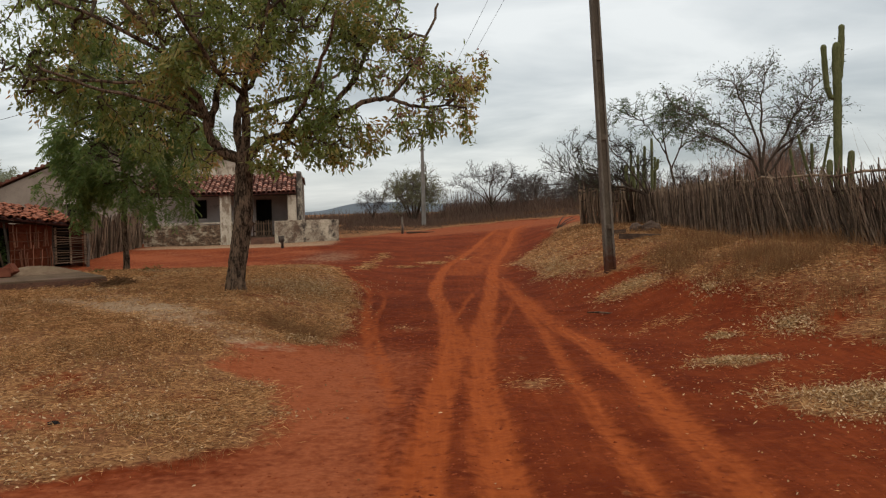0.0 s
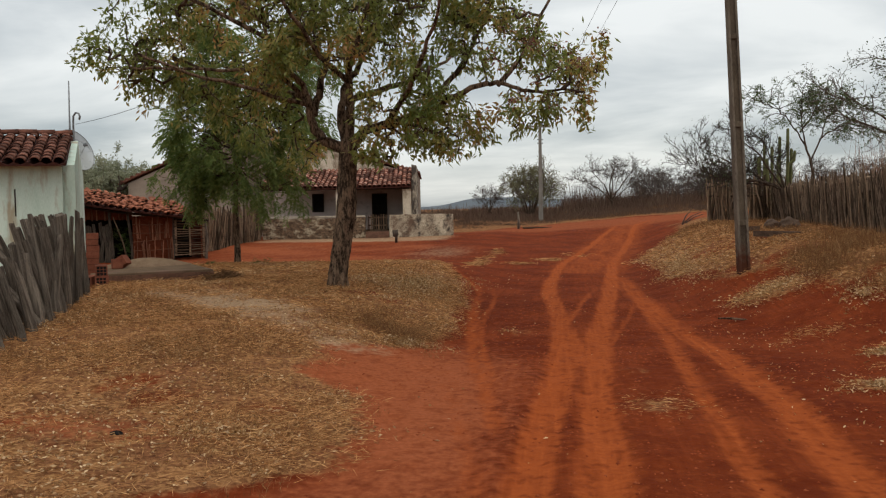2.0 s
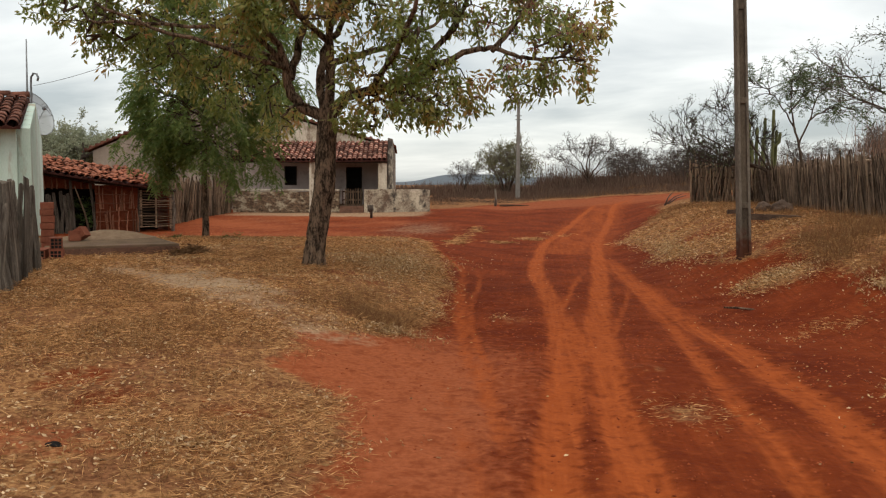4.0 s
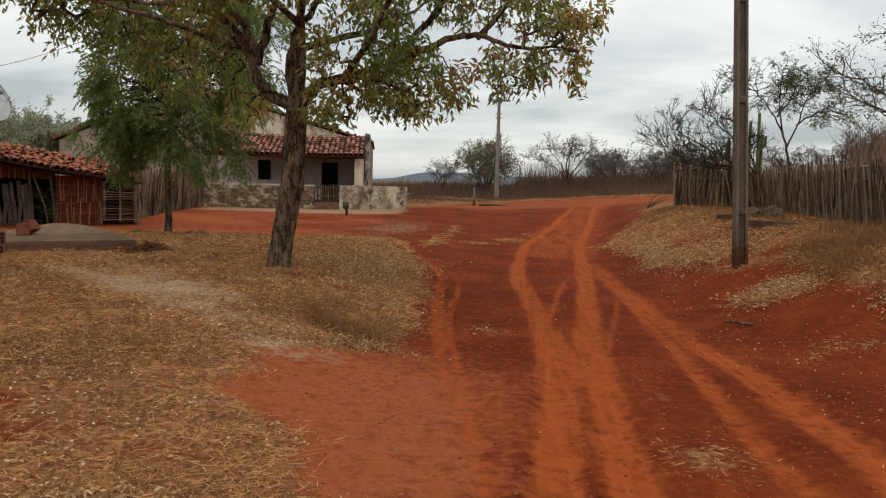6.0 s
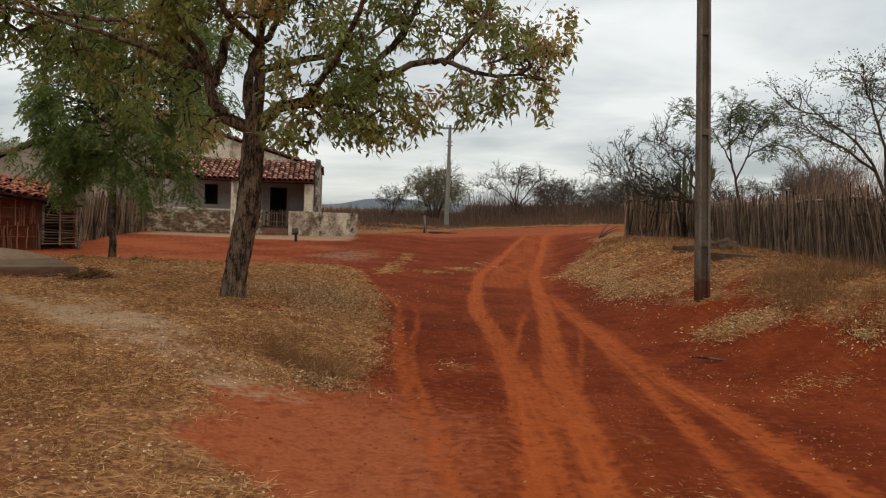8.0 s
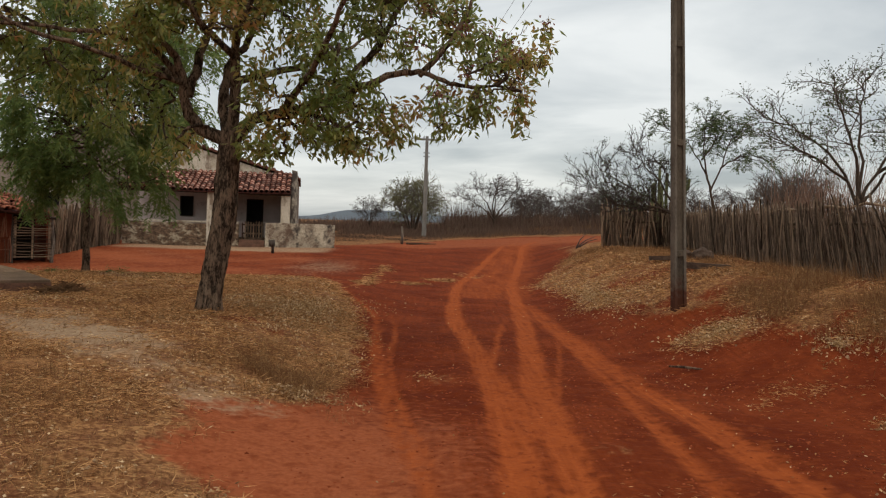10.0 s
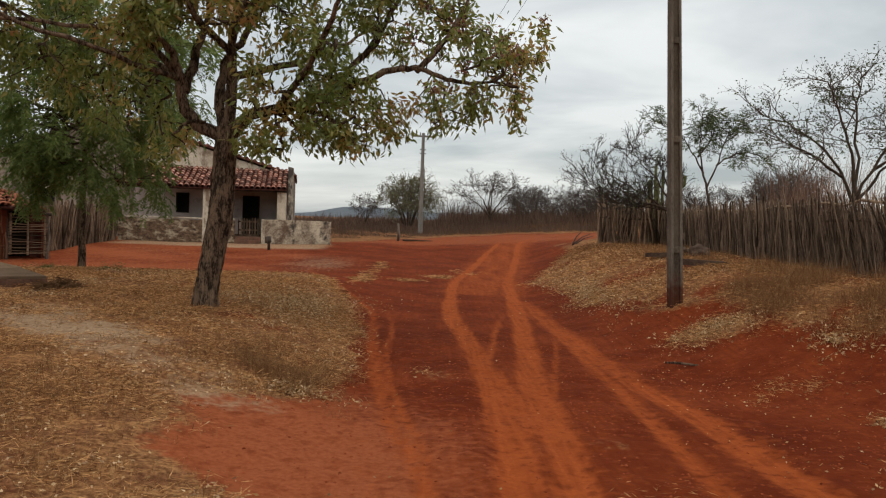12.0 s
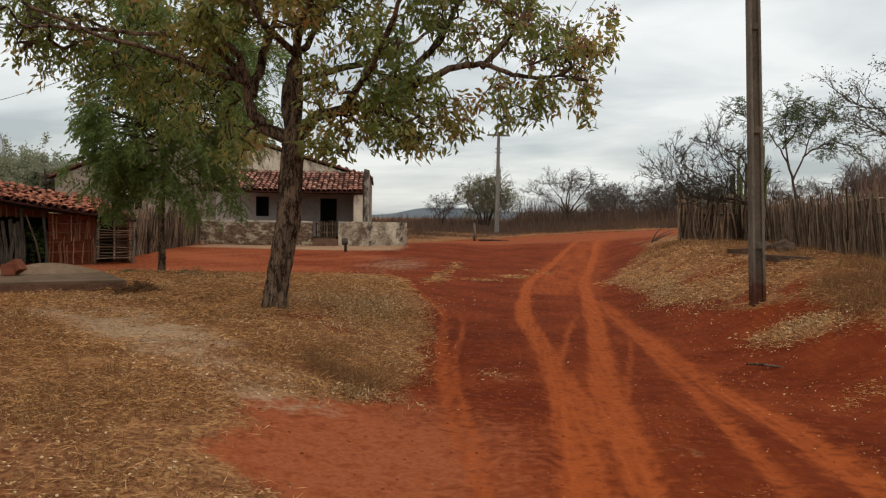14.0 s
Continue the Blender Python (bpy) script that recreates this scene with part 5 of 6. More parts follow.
    door = part("doorway", Geo().box(0.63, 3.66, 0.3, 1.42, 3.7, 2.25), M_DARK, h, "doorway filled with a near-black sheet for the dark room")
    g = Geo()
    for x0, z0, x1, z1 in ((0.6, 0.3, 0.65, 2.28), (1.4, 0.3, 1.45, 2.28), (0.65, 2.22, 1.4, 2.28)):
        g.box(x0, 3.46, z0, x1, 3.6, z1)
    part("frame", g, M_DARKWOOD, door)
    # a small shuttered window in the gable
    gw = part("gable_window", Geo().box(-9.3, 3.44, 1.55, -8.5, 3.5, 2.25), M_DARK, h, "dark small window with pale sill")
    part("sill", Geo().box(-9.45, 3.3, 2.25, -8.35, 3.5, 2.5), M_PLASTER, gw)
    # veranda floor, low walls, pillars, steps
    part("veranda_floor", Geo().box(-4.7, 0.02, -0.4, 2.88, 3.48, 0.3), M_CONCRETE, h)
    for x0, x1, zt, lab, mw in ((-4.75, 0.5, 1.0, "peeling low wall with bare stone patches", M_LOWBROWN), (1.72, 5.0, 1.12, "peeling low wall with black stains", M_LOWWALL)):
        me = Geo().box(x0, -0.22, -0.35, x1, 0.0, zt).mesh("low_wall", mw)
        bm = bmesh.new()
        bm.from_mesh(me)
        bmesh.ops.subdivide_edges(bm, edges=[e for e in bm.edges if abs(e.verts[0].co.x - e.verts[1].co.x) > 0.5], cuts=14, use_grid_fill=True)
        bmesh.ops.recalc_face_normals(bm, faces=bm.faces)
        bm.to_mesh(me)
        bm.free()
        for v in me.vertices:
            if v.co.z > 0.5:
                v.co.z += 0.05 * noise.noise(Vector((v.co.x * 2.3, 0, 3))) + 0.02 * noise.noise(Vector((v.co.x * 9, 0, 1)))
        part("low_wall", me, mw, h, lab)
    part("coping", bevelled(Geo().box(-4.75, -0.24, 1.035, 0.5, 0.02, 1.1).mesh("coping", M_PILLAR), 0.015), M_PILLAR, h, "worn pale coping")
    for x0, x1, y0 in ((-0.98, -0.43, -0.26), (2.42, 2.86, -0.19)):
        part("pillar", bevelled(Geo().box(x0, y0, -0.3, x1, 0.2, 2.55).mesh("pillar", M_PILLAR), 0.02), M_PILLAR, h, "square cream veranda pillar")
    for k in range(3):
        part("step", bevelled(Geo().box(0.52, -0.85 + 0.27 * k, -0.35, 1.7, -0.85 + 0.27 * (k + 1) + 0.02, -0.05 + 0.16 * k).mesh("step", M_STEP), 0.02), M_STEP, h)
    # little paling gate at the top of the steps
    gate = part("gate", Geo().box(0.62, -0.02, 0.55, 1.62, 0.02, 0.62).box(0.62, -0.02, 0.95, 1.62, 0.02, 1.02), M_STAKE, h, "grey paling gate")
    for k in range(8):
        x = 0.66 + k * 0.128
        t = 1.12 + rnd.uniform(-0.06, 0.1)
        part("paling", Geo().prism([(x - 0.03, 0.32), (x + 0.03, 0.32), (x + 0.03, t - 0.05), (x, t), (x - 0.03, t - 0.05)], -0.05, -0.022), M_STAKE, gate)
    # lean-to roof of half-round tiles, on a beam
    part("beam", Geo().box(-4.8, -0.24, 2.42, 2.88, -0.06, 2.54), M_DARKWOOD, h)
    return h


# ---- the mint-white house at the roadside ----
def roadside_house():
    rnd = random.Random(8)
    # local: x along the front to the right corner at 0, y back along the side
    h = thing("roadside_house", "mint-white limewashed house with dark old tiles behind the log fence", "house", pose(-11.0, 19.2, ground(-11, 19.2) - 0.05, 0, 0, 29.5))
    part("front_wall", bevelled(Geo().box(-7.5, 0, -0.2, 0, 0.25, 2.52).mesh("front_wall", M_WHITE), 0.02), M_WHITE, h, "mint-white front wall, grimy under the eaves")
    part("side_wall", Geo().prism([(0.27, -0.2), (7.0, -0.2), (7.0, 2.5), (3.5, 3.3), (0.27, 2.5)], -0.25, 0.0), M_WHITE, h, at=pose(0, 0, 0, 0, 0, 90) @ Matrix.Diagonal((1, 1, 1, 1)))
    part("far_wall", Geo().box(-7.5, 6.75, -0.2, -0.3, 7.0, 2.5), M_WHITE, h)
    part("end_wall", Geo().box(-7.5, 0.27, -0.2, -7.25, 6.73, 2.5), M_WHITE, h)
    part("drain_pipe", Geo().tube([(0.06, 1.2, 2.6), (0.06, 1.25, 1.8), (0.06, 1.2, 0.2)], [0.025] * 3, 7), M_STONE, h)
    part("stain_crack", Geo().box(-0.98, -0.012, 1.35, -0.95, -0.003, 1.95), M_DARKWOOD, h)
    roof = part("back_slope", Geo().prism([(3.45, 3.42), (7.4, 2.5), (7.4, 2.42), (3.45, 3.32)], -0.12, 7.6), M_TILE_OLD, h, at=pose(0, 0, 0, 0, 0, 90))
    # crest of half-round ridge tiles
    me = tile_mesh("ridge_tile", M_TILE_OLD, 0.5, 0.3, 0.13)
    for k in range(18):
        ob = new("ridge_tile", me)
        ob.parent = h
        ob.matrix_basis = pose(0.12 - k * 0.42, 3.5, 3.46, 0, 0, 90) @ pose(0, 0, 0, rnd.uniform(-2, 2), rnd.uniform(-4, 4), rnd.uniform(-3, 3))
    return h


def dish_and_mast():
    d = thing("satellite_dish", "grey mesh satellite dish on a thin post", "satellite dish", pose(-14.55, 25.4, 0.2))
    part("post", Geo().tube([(0, 0, 0), (0, 0, 3.1)], [0.035, 0.035], 8), M_METAL, d, smooth=True)
    # a shallow bowl of mesh, held by ribs
    tilt = pose(0.06, -0.12, 3.33, 68, 0, 78)
    rr, aa, g = 7, 28, Geo()
    for i in range(rr + 1):
        r = 0.66 * i / rr
        for k in range(aa):
            a = 2 * math.pi * k / aa
            g.v.append((r * math.cos(a), r * math.sin(a), 0.2 * (r / 0.66) ** 2))
    for i in range(1, rr):
        for k in range(aa):
            g.f.append((i * aa + k, i * aa + (k + 1) % aa, (i + 1) * aa + (k + 1) % aa, (i + 1) * aa + k))
    bowl = part("bowl", g, M_MESH, d, "see-through grey mesh bowl", True, tilt)
    for k in range(10):
        a = 2 * math.pi * k / 10
        part("rib", Geo().tube([(0.66 * f * math.cos(a), 0.66 * f * math.sin(a), 0.2 * f * f - 0.012) for f in (0.05, 0.35, 0.7, 1.0)], [0.011] * 4, 5), M_METAL, bowl)
    rim = [(0.66 * math.cos(2 * math.pi * k / 28), 0.66 * math.sin(2 * math.pi * k / 28), 0.2) for k in range(29)]
    part("rim", Geo().tube(rim, [0.012] * 29, 5), M_METAL, bowl)
    for k in range(3):
        a = 2.1 * k
        part("feed_arm", Geo().tube([(0.63 * math.cos(a), 0.63 * math.sin(a), 0.19), (0, 0, 0.6)], [0.008, 0.008], 4), M_METAL, bowl)
    part("feed", Geo().tube([(0, 0, 0.52), (0, 0, 0.64)], [0.05, 0.05], 8), M_METAL, bowl)
    m = thing("antenna_mast", "thin metal antenna masts beside the house roof", "antenna", pose(-13.55, 23.7, 0.2))
    part("mast", Geo().tube([(0, 0, 0), (0, 0, 3.8), (0.02, 0, 5.2)], [0.03, 0.028, 0.015], 7), M_METAL, m, smooth=True)
    hook = [(0.1, 0.05, 0), (0.08, 0.05, 4.0), (0.09, 0.05, 4.22), (0.16, 0.05, 4.32), (0.25, 0.05, 4.3), (0.29, 0.05, 4.2), (0.26, 0.05, 4.12)]
    part("service_pipe", Geo().tube(hook, [0.028] * 7, 7), M_METAL, m, "hooked service pipe", True)


# ---- the low shed of wattle and mud ----
def shed():
    rnd = random.Random(31)
    # local: x along the front, y to the back
    ang = math.degrees(math.atan2(0.6, 0.8))
    s = thing("wattle_shed", "low mud and stick shed with a sagging red tile roof", "shed", pose(-16.45, 27.3, 0.1, 0, 0, ang))
    me = Geo().box(2.45, 0.0, -0.2, 3.75, 0.16, 1.48).mesh("mud_wall", M_MUD)
    bm = bmesh.new()
    bm.from_mesh(me)
    bmesh.ops.recalc_face_normals(bm, faces=bm.faces)
    bmesh.ops.subdivide_edges(bm, edges=bm.edges[:], cuts=9, use_grid_fill=True)
    bm.to_mesh(me)
    bm.free()
    rough_up(me, 0.035, 4.0)
    part("mud_wall", me, M_MUD, s, "crumbling red mud wall showing its sticks")
    sticks = stake_meshes("wattle_stick", M_WOOD_RED, 5, rnd)
    for k in range(26):
        ob = new("wattle_stick", rnd.choice(sticks))
        ob.parent = s
        z = rnd.choice((0.0, 0.05, 0.75, 0.8))
        ob.matrix_basis = pose(2.45 + 1.3 * (k + rnd.random()) / 26, -0.06, z - 0.1, 0, rnd.uniform(-6, 6), 0) @ Matrix.Diagonal((0.045, 0.045, rnd.uniform(0.5, 0.85), 1))
    for k in range(4):
        ob = new("wattle_lath", rnd.choice(sticks))
        ob.parent = s
        ob.matrix_basis = pose(2.42, -0.08, 0.3 + 0.3 * k, 0, 90 + rnd.uniform(-3, 3), 0) @ Matrix.Diagonal((0.03, 0.03, rnd.uniform(1.0, 1.35), 1))
    posts = stake_meshes("post", M_LOG, 3, rnd)
    for x, t in ((-0.9, 2.15), (0.6, 1.9), (1.75, 1.7), (2.4, 1.62), (3.76, 1.45), (4.9, 1.28)):
        ob = new("post", rnd.choice(posts))
        ob.parent = s
        ob.matrix_basis = pose(x, 0.02, -0.2, 0, rnd.uniform(-2, 2), 0) @ Matrix.Diagonal((0.12, 0.12, t + 0.2, 1))
    # boarded part beside the doorway, and a leaning pole
    for k in range(15):
        ob = new("plank", rnd.choice(posts))
        ob.parent = s
        ob.matrix_basis = pose(-0.2 + 0.135 * k, 0.05, -0.15, 0, rnd.uniform(-2, 2), 0) @ Matrix.Diagonal((0.13, 0.05, rnd.uniform(1.25, 1.5), 1))
    part("leaning_pole", Geo().tube([(2.2, -0.35, -0.1), (2.07, -0.3, 0.6), (1.8, -0.2, 1.45)], [0.035, 0.03, 0.022], 6), M_STAKE, s)
    # mud and sticks filling the gap between the boards and the eave
    g = Geo().prism([(-1.0, 1.45), (2.45, 1.35), (2.45, 1.72), (-1.0, 2.2)], 0.1, 0.2)
    part("mud_band", g, M_MUD, s, "red mud and sticks under the eave")
    for k in range(20):
        ob = new("wattle_stick", rnd.choice(sticks))
        ob.parent = s
        x = -0.9 + 3.3 * (k + rnd.random()) / 20
        ob.matrix_basis = pose(x, 0.06, 1.35, 0, rnd.uniform(-8, 8), 0) @ Matrix.Diagonal((0.05, 0.05, 0.62 - 0.1 * x, 1))
    # a weed growing in the doorway
    q = np.random.default_rng(6)
    tips = [(Vector((q.uniform(1.85, 2.35), q.uniform(0.2, 0.6), q.uniform(0.0, 0.95))), Vector((0, 0, 1))) for _ in range(60)]
    frond_cloud("doorway_weed", tips, 2, 0.05, 0.5, 0.25, 0.07, M_WEED_GREEN, s, 5)
    # near-black sheet stands for the shade deep in the shed
    part("inner_wall", Geo().box(-1.0, 1.4, -0.2, 4.7, 1.5, 1.45), M_DARK, s)
    part("end_wall", Geo().box(4.8, 0.3, -0.2, 4.92, 3.0, 1.3), M_MUD, s)
    # barred gate of thin poles
    gate = part("barred_gate", Geo().box(3.84, -0.03, 0.06, 3.9, 0.03, 1.33).box(4.8, -0.03, 0.02, 4.86, 0.03, 1.3).box(4.32, -0.05, 0.05, 4.37, 0.0, 1.32), M_STAKE, s, "gate of thin grey poles")
    bars = stake_meshes("bar", M_STAKE, 4, rnd, 5, 0.6)
    for k in range(14):
        ob = new("bar", rnd.choice(bars))
        ob.parent = gate
        ob.matrix_basis = pose(3.8, -0.06, 0.1 + 0.092 * k, 0, 90 + rnd.uniform(-1.5, 1.5), 0) @ Matrix.Diagonal((0.036, 0.036, 1.1, 1))
    part("eave_pole", Geo().tube([(-1.2, -0.05, 2.24), (2, -0.05, 1.62), (5.0, -0.05, 1.3)], [0.045] * 3, 7), M_DARKWOOD, s)
    return s


# ---- things in the yard ----
def platform():
    p = thing("concrete_platform", "low dusty concrete platform beside the shed", "platform", pose(-8.45, 16.35, 0.28, 0, 0, 36))
    part("slab", bevelled(Geo().box(-0.2, 0, -0.3, 2.05, 2.9, 0.26).mesh("slab", M_CONCRETE), 0.025), M_CONCRETE, p)
    part("riser", Geo().box(-0.2, -0.035, -0.3, 2.05, -0.003, 0.215), M_STEP, p, "dark brown earth-stained riser")
    g, n = Geo(), 20
    for i in range(7):
        r = i / 6
        for k in range(n):
            a = 2 * math.pi * k / n
            g.v.append(((0.9 + 0.12 * math.sin(2 * a + 1)) * r * math.cos(a), (0.52 + 0.06 * math.sin(3 * a)) * r * math.sin(a), 0.17 * (1 - r ** 1.4) * (1 + 0.35 * math.sin(3 * a + r * 4) * r) if r else 0.17))
    for i in range(6):
        for k in range(n):
            g.f.append((i * n + k, i * n + (k + 1) % n, (i + 1) * n + (k + 1) % n, (i + 1) * n + k))
    ob = part("sand_pile", g, M_SAND, smooth=True, at=pose(-8.85, 18.75, 0.542, 0, 0, 36))
    tagged(ob, "small heap of pale building sand on the platform", "sand", kind="stuff")


def bricks():
    def hollow(at):
        b = thing("hollow_brick", "orange hollow clay brick", "brick", at, "bricks beside the house")
        g = Geo()
        g.box(-0.1, -0.15, 0, 0.1, 0.15, 0.2)
        part("body", bevelled(g.mesh("body", M_BRICK), 0.008), M_BRICK, b)
        for i in range(3):
            for k in range(3):
                # near-black blocks, the shade within each hole put into their colour
                part("hole", Geo().box(-0.078 + i * 0.056, -0.152, 0.022 + k * 0.056, -0.034 + i * 0.056, -0.1, 0.066 + k * 0.056), M_DARK, b)
        return b

    z = ground(-7.9, 16.0)
    first = hollow(pose(-8.4, 15.72, z, 0, 0, 20))
    for x, y, dz, r in ((-8.13, 15.75, 0, 24), (-8.15, 15.77, 0.2, 31), (-8.5, 15.95, 0, 28)):
        copy_thing(first, pose(x, y, z + dz, 0, 0, r))
    for x, y, dz, ry, rz in ((-8.98, 17.8, 0.0, 0, 215), (-8.85, 17.9, 0.06, 32, 190)):
        copy_thing(first, pose(x, y, 0.54 + dz, 4, ry, rz))
    col = thing("brick_pier", "unplastered brick pier against the house", "pier", pose(-8.85, 16.68, ground(-8.85, 16.68), 0, 0, 28))
    for k in range(8):
        part("brick", bevelled(Geo().box(-0.11 + 0.012 * (k % 2), -0.1, 0.12 * k, 0.11 + 0.008 * (k % 3), 0.1, 0.12 * k + 0.114).mesh("brick", M_BRICK), 0.006), M_BRICK, col)


# ---- mesh of the dish: wire with gaps ----
def wire_mesh_material():
    m = bpy.data.materials.new("wire_mesh")
    m.use_nodes = True
    nt = m.node_tree
    bs = nt.nodes["Principled BSDF"]
    bs.inputs["Base Color"].default_value = (0.42, 0.42, 0.41, 1)
    bs.inputs["Metallic"].default_value, bs.inputs["Roughness"].default_value = 0.6, 0.5
    tr = nt.nodes.new("ShaderNodeBsdfTransparent")
    mix = nt.nodes.new("ShaderNodeMixShader")
    mix.inputs[0].default_value = 0.72
    nt.links.new(tr.outputs[0], mix.inputs[1])
    nt.links.new(bs.outputs[0], mix.inputs[2])
    nt.links.new(mix.outputs[0], nt.nodes["Material Output"].inputs[0])
    return m


M_MESH = wire_mesh_material()

# ==== the place, from far to near ====
hills()
brush("dry_thicket", "belt of grey-brown leafless bush beyond the road", 3400, 0, 62, 67, 100, 2.5, 3, clump=24, thin=0.005)
brush("low_thicket", "low grey-brown scrub beyond the farmhouse", 3200, -40, 6, 70, 108, 1.25, 9, clump=18, thin=0.006)
brush("dry_weeds", "rust-brown dry weeds along the road's crest", 3600, -30, 40, 48, 69, 0.55, 4, M_WEED, 14, 0.004, lambda x, y: (y > crest(x) + 0.4) & ((x < 5) | (y > 58)) & (x > 0))

brush("dry_weeds", "dull brown weeds and stubble beside the farmhouse", 8200, -7.3, 12, 50, 70, 0.5, 14, M_BRUSH, 16, 0.003, lambda x, y: y > np.maximum(crest(x), 51.0) + 0.6 + 3.0 * np.abs(wobble(x, y, 0.9, 3)))
far_tree = limb_tree("bare_tree", "leafless grey flat-crowned tree in the dry bush", 4.1, 74, [(0, 0, 0), (0.1, 0, 0.7), (0.0, 0, 1.5)], [
    [(0, 0, 1.3), (-0.7, 0.2, 2.3), (-1.7, 0.3, 3.2), (-2.7, 0.3, 3.7)], [(0, 0, 1.5), (-0.5, -0.4, 2.8), (-1.3, -0.8, 4.0), (-1.7, -1.0, 4.6)],
    [(0, 0, 1.5), (0.1, 0.5, 3.0), (0.1, 0.9, 4.2), (0.3, 1.1, 5.0)], [(0, 0, 1.4), (0.6, -0.3, 2.6), (1.3, -0.6, 3.9), (1.7, -0.8, 4.7)],
    [(0, 0, 1.3), (0.8, 0.3, 2.2), (1.8, 0.4, 3.1), (2.7, 0.4, 3.6)], [(0, 0, 1.5), (-0.2, -0.6, 3.0), (0.1, -1.2, 4.2), (0.2, -1.6, 4.9)]],
    41, 3, 0.13, reach=1.0, lift=0.04, kids=3, flat=0.3, rmin=0.012, start=0.45, twig=M_TWIG_MID)
far_tree.scale = (1.0, 1.0, 0.78)
tagged(far_tree, group="bare trees of the bush")
for x, y, s, r in ((-6.0, 72, 0.62, 70), (9.5, 84, 0.95, 140), (8.2, 78, 0.75, 200), (13.5, 80, 0.9, 200), (19, 86, 1.0, 20), (24, 82, 1.05, 260), (-18, 90, 0.5, 100),
                   (16, 92, 1.1, 310), (29, 88, 1.1, 10), (11.5, 72, 0.8, 60), (17, 73, 0.85, 170), (9.4, 90, 1.0, 222)):
    t = copy_thing(far_tree, pose(x, y, 0.6, 0, 0, r))
    t.scale = (s, s, 0.8 * s)
bare_tree("scrub_tree", "round scrub tree with a thin yellowish-green crown", -2.5, 70, 4.7, 4.6, 43, 6, leaves=3, mat=M_LEAF_DRY, level=4, thick=0.09, z=0.7, leaf_len=0.12, rmin=0.012)
bare_tree("round_tree", "dense leafless round-topped tree beyond the fence", 35.0, 89.5, 8.8, 4.6, 44, 7, level=4, thick=0.14, kids=4, rmin=0.02, z=0.5)
bare_tree("grey_green_tree", "grey-green tree behind the shed, paled by haze in its leaf colour", -27.2, 48, 5.6, 6, 45, 5, leaves=12, mat=M_LEAF_HAZE, level=4, thick=0.12, leaf_len=0.16)

power_pole("power_pole", "slim concrete power pole with a crossarm at the road's crest", -1.43, 59.85, 6.75, 0.28, 0.17, 12, mat=M_POLE_PALE)
power_pole("roadside_pole", "tall weathered concrete power pole on the grassy bank", 3.3, 17.3, 9.0, 0.205, 0.15, 8, (1.0, 2.75, 4.3, 6.0), lean=2.6)
for dx in (-0.35, 0.1):
    cable("power_line", "thin power line between the two poles", (2.92 + dx, 17.45, 8.9), (-1.43 + dx * 1.5, 59.85, 7.4), 0.5)
cable("house_cable", "thin service cable slung from the house mast to the tree", (-13.4, 23.75, 4.2), (-4.6, 16.2, 4.75), 0.2, 0.006)

h = farmhouse()
tile_roof(h, "veranda_roof", "red clay tiles of the veranda roof", (-4.85, -0.42, 2.56), (2.87, -0.42, 2.56), (2.87, 3.46, 3.62), (-4.85, 3.46, 3.62), 31, 9, M_TILE, random.Random(3), 0.05, 1.0)
rh = roadside_house()
tile_roof(rh, "roof", "dark weathered clay-tiled roof", (-7.6, -0.4, 2.5), (0.1, -0.4, 2.5), (0.1, 3.5, 3.4), (-7.6, 3.5, 3.4), 30, 9, M_TILE_OLD, random.Random(4), 0.03, 0.8)
dish_and_mast()
sh = shed()
tile_roof(sh, "roof", "sagging roof of loose red clay tiles", (-1.5, -0.45, 2.42), (4.75, -0.45, 1.38), (4.5, 3.2, 1.98), (-1.5, 3.2, 3.05), 28, 9, M_TILE_SHED, random.Random(5), 0.1, 2.6)
platform()
bricks()

# fences
rnd = random.Random(77)
STAKES = stake_meshes("stake", M_STAKE, 14, rnd, 6, 0.9)
fence = thing("stake_fence", "tall fence of grey leaning wooden stakes on the bank", "fence", Matrix.Translation((7.8, 24, 0.9)))
LINE = [(8.1, 35.5), (7.8, 29), (7.15, 23.5), (6.55, 19.3), (6.7, 16.9), (7.4, 14.6), (8.4, 11.5)]
stake_row(fence, STAKES, LINE[:3], 0.07, (1.2, 1.55), (0.026, 0.055), (-22, 2), rnd, jitter=0.14)
stake_row(fence, STAKES, LINE[2:], 0.046, (1.05, 1.55), (0.016, 0.042), (-36, 4), rnd, jitter=0.16)
rail(fence, LINE, 0.95, 0.03, M_STAKE, rnd)
rail(fence, LINE, 1.24, 0.026, M_STAKE, rnd)
back_stakes(fence, LINE, 0.017, (1.0, 1.46), 0.015, 12, rnd)
front = thing("stake_fence", "fence end of upright grey wooden stakes at the road bend", "fence", Matrix.Translation((6, 37, 0.9)))
stake_row(front, STAKES, [(5.9, 37.0), (8.1, 35.5)], 0.05, (1.5, 1.8), (0.05, 0.09), (-5, 4), rnd)
rail(front, [(5.9, 37.0), (8.1, 35.5)], 1.0, 0.035, M_STAKE, rnd)
back_stakes(front, [(5.9, 37.05), (8.1, 35.6)], 0.035, (1.3, 1.7), 0.03, 13, rnd, -0.04)
yard = thing("stake_fence", "brown stake fence between the shed and the farmhouse", "fence", Matrix.Translation((-14.5, 38, 0.1)))
stake_row(yard, STAKES, [(-14.0, 32.4), (-14.6, 37), (-15.3, 43.2)], 0.08, (1.5, 1.85), (0.06, 0.1), (-5, 5), rnd)
back_stakes(yard, [(-14.05, 32.4), (-14.65, 37), (-15.35, 43.2)], 0.05, (1.3, 1.7), 0.035, 14, rnd, -0.03)
LOGS = stake_meshes("log", M_LOG, 8, rnd, 8, 0.25)
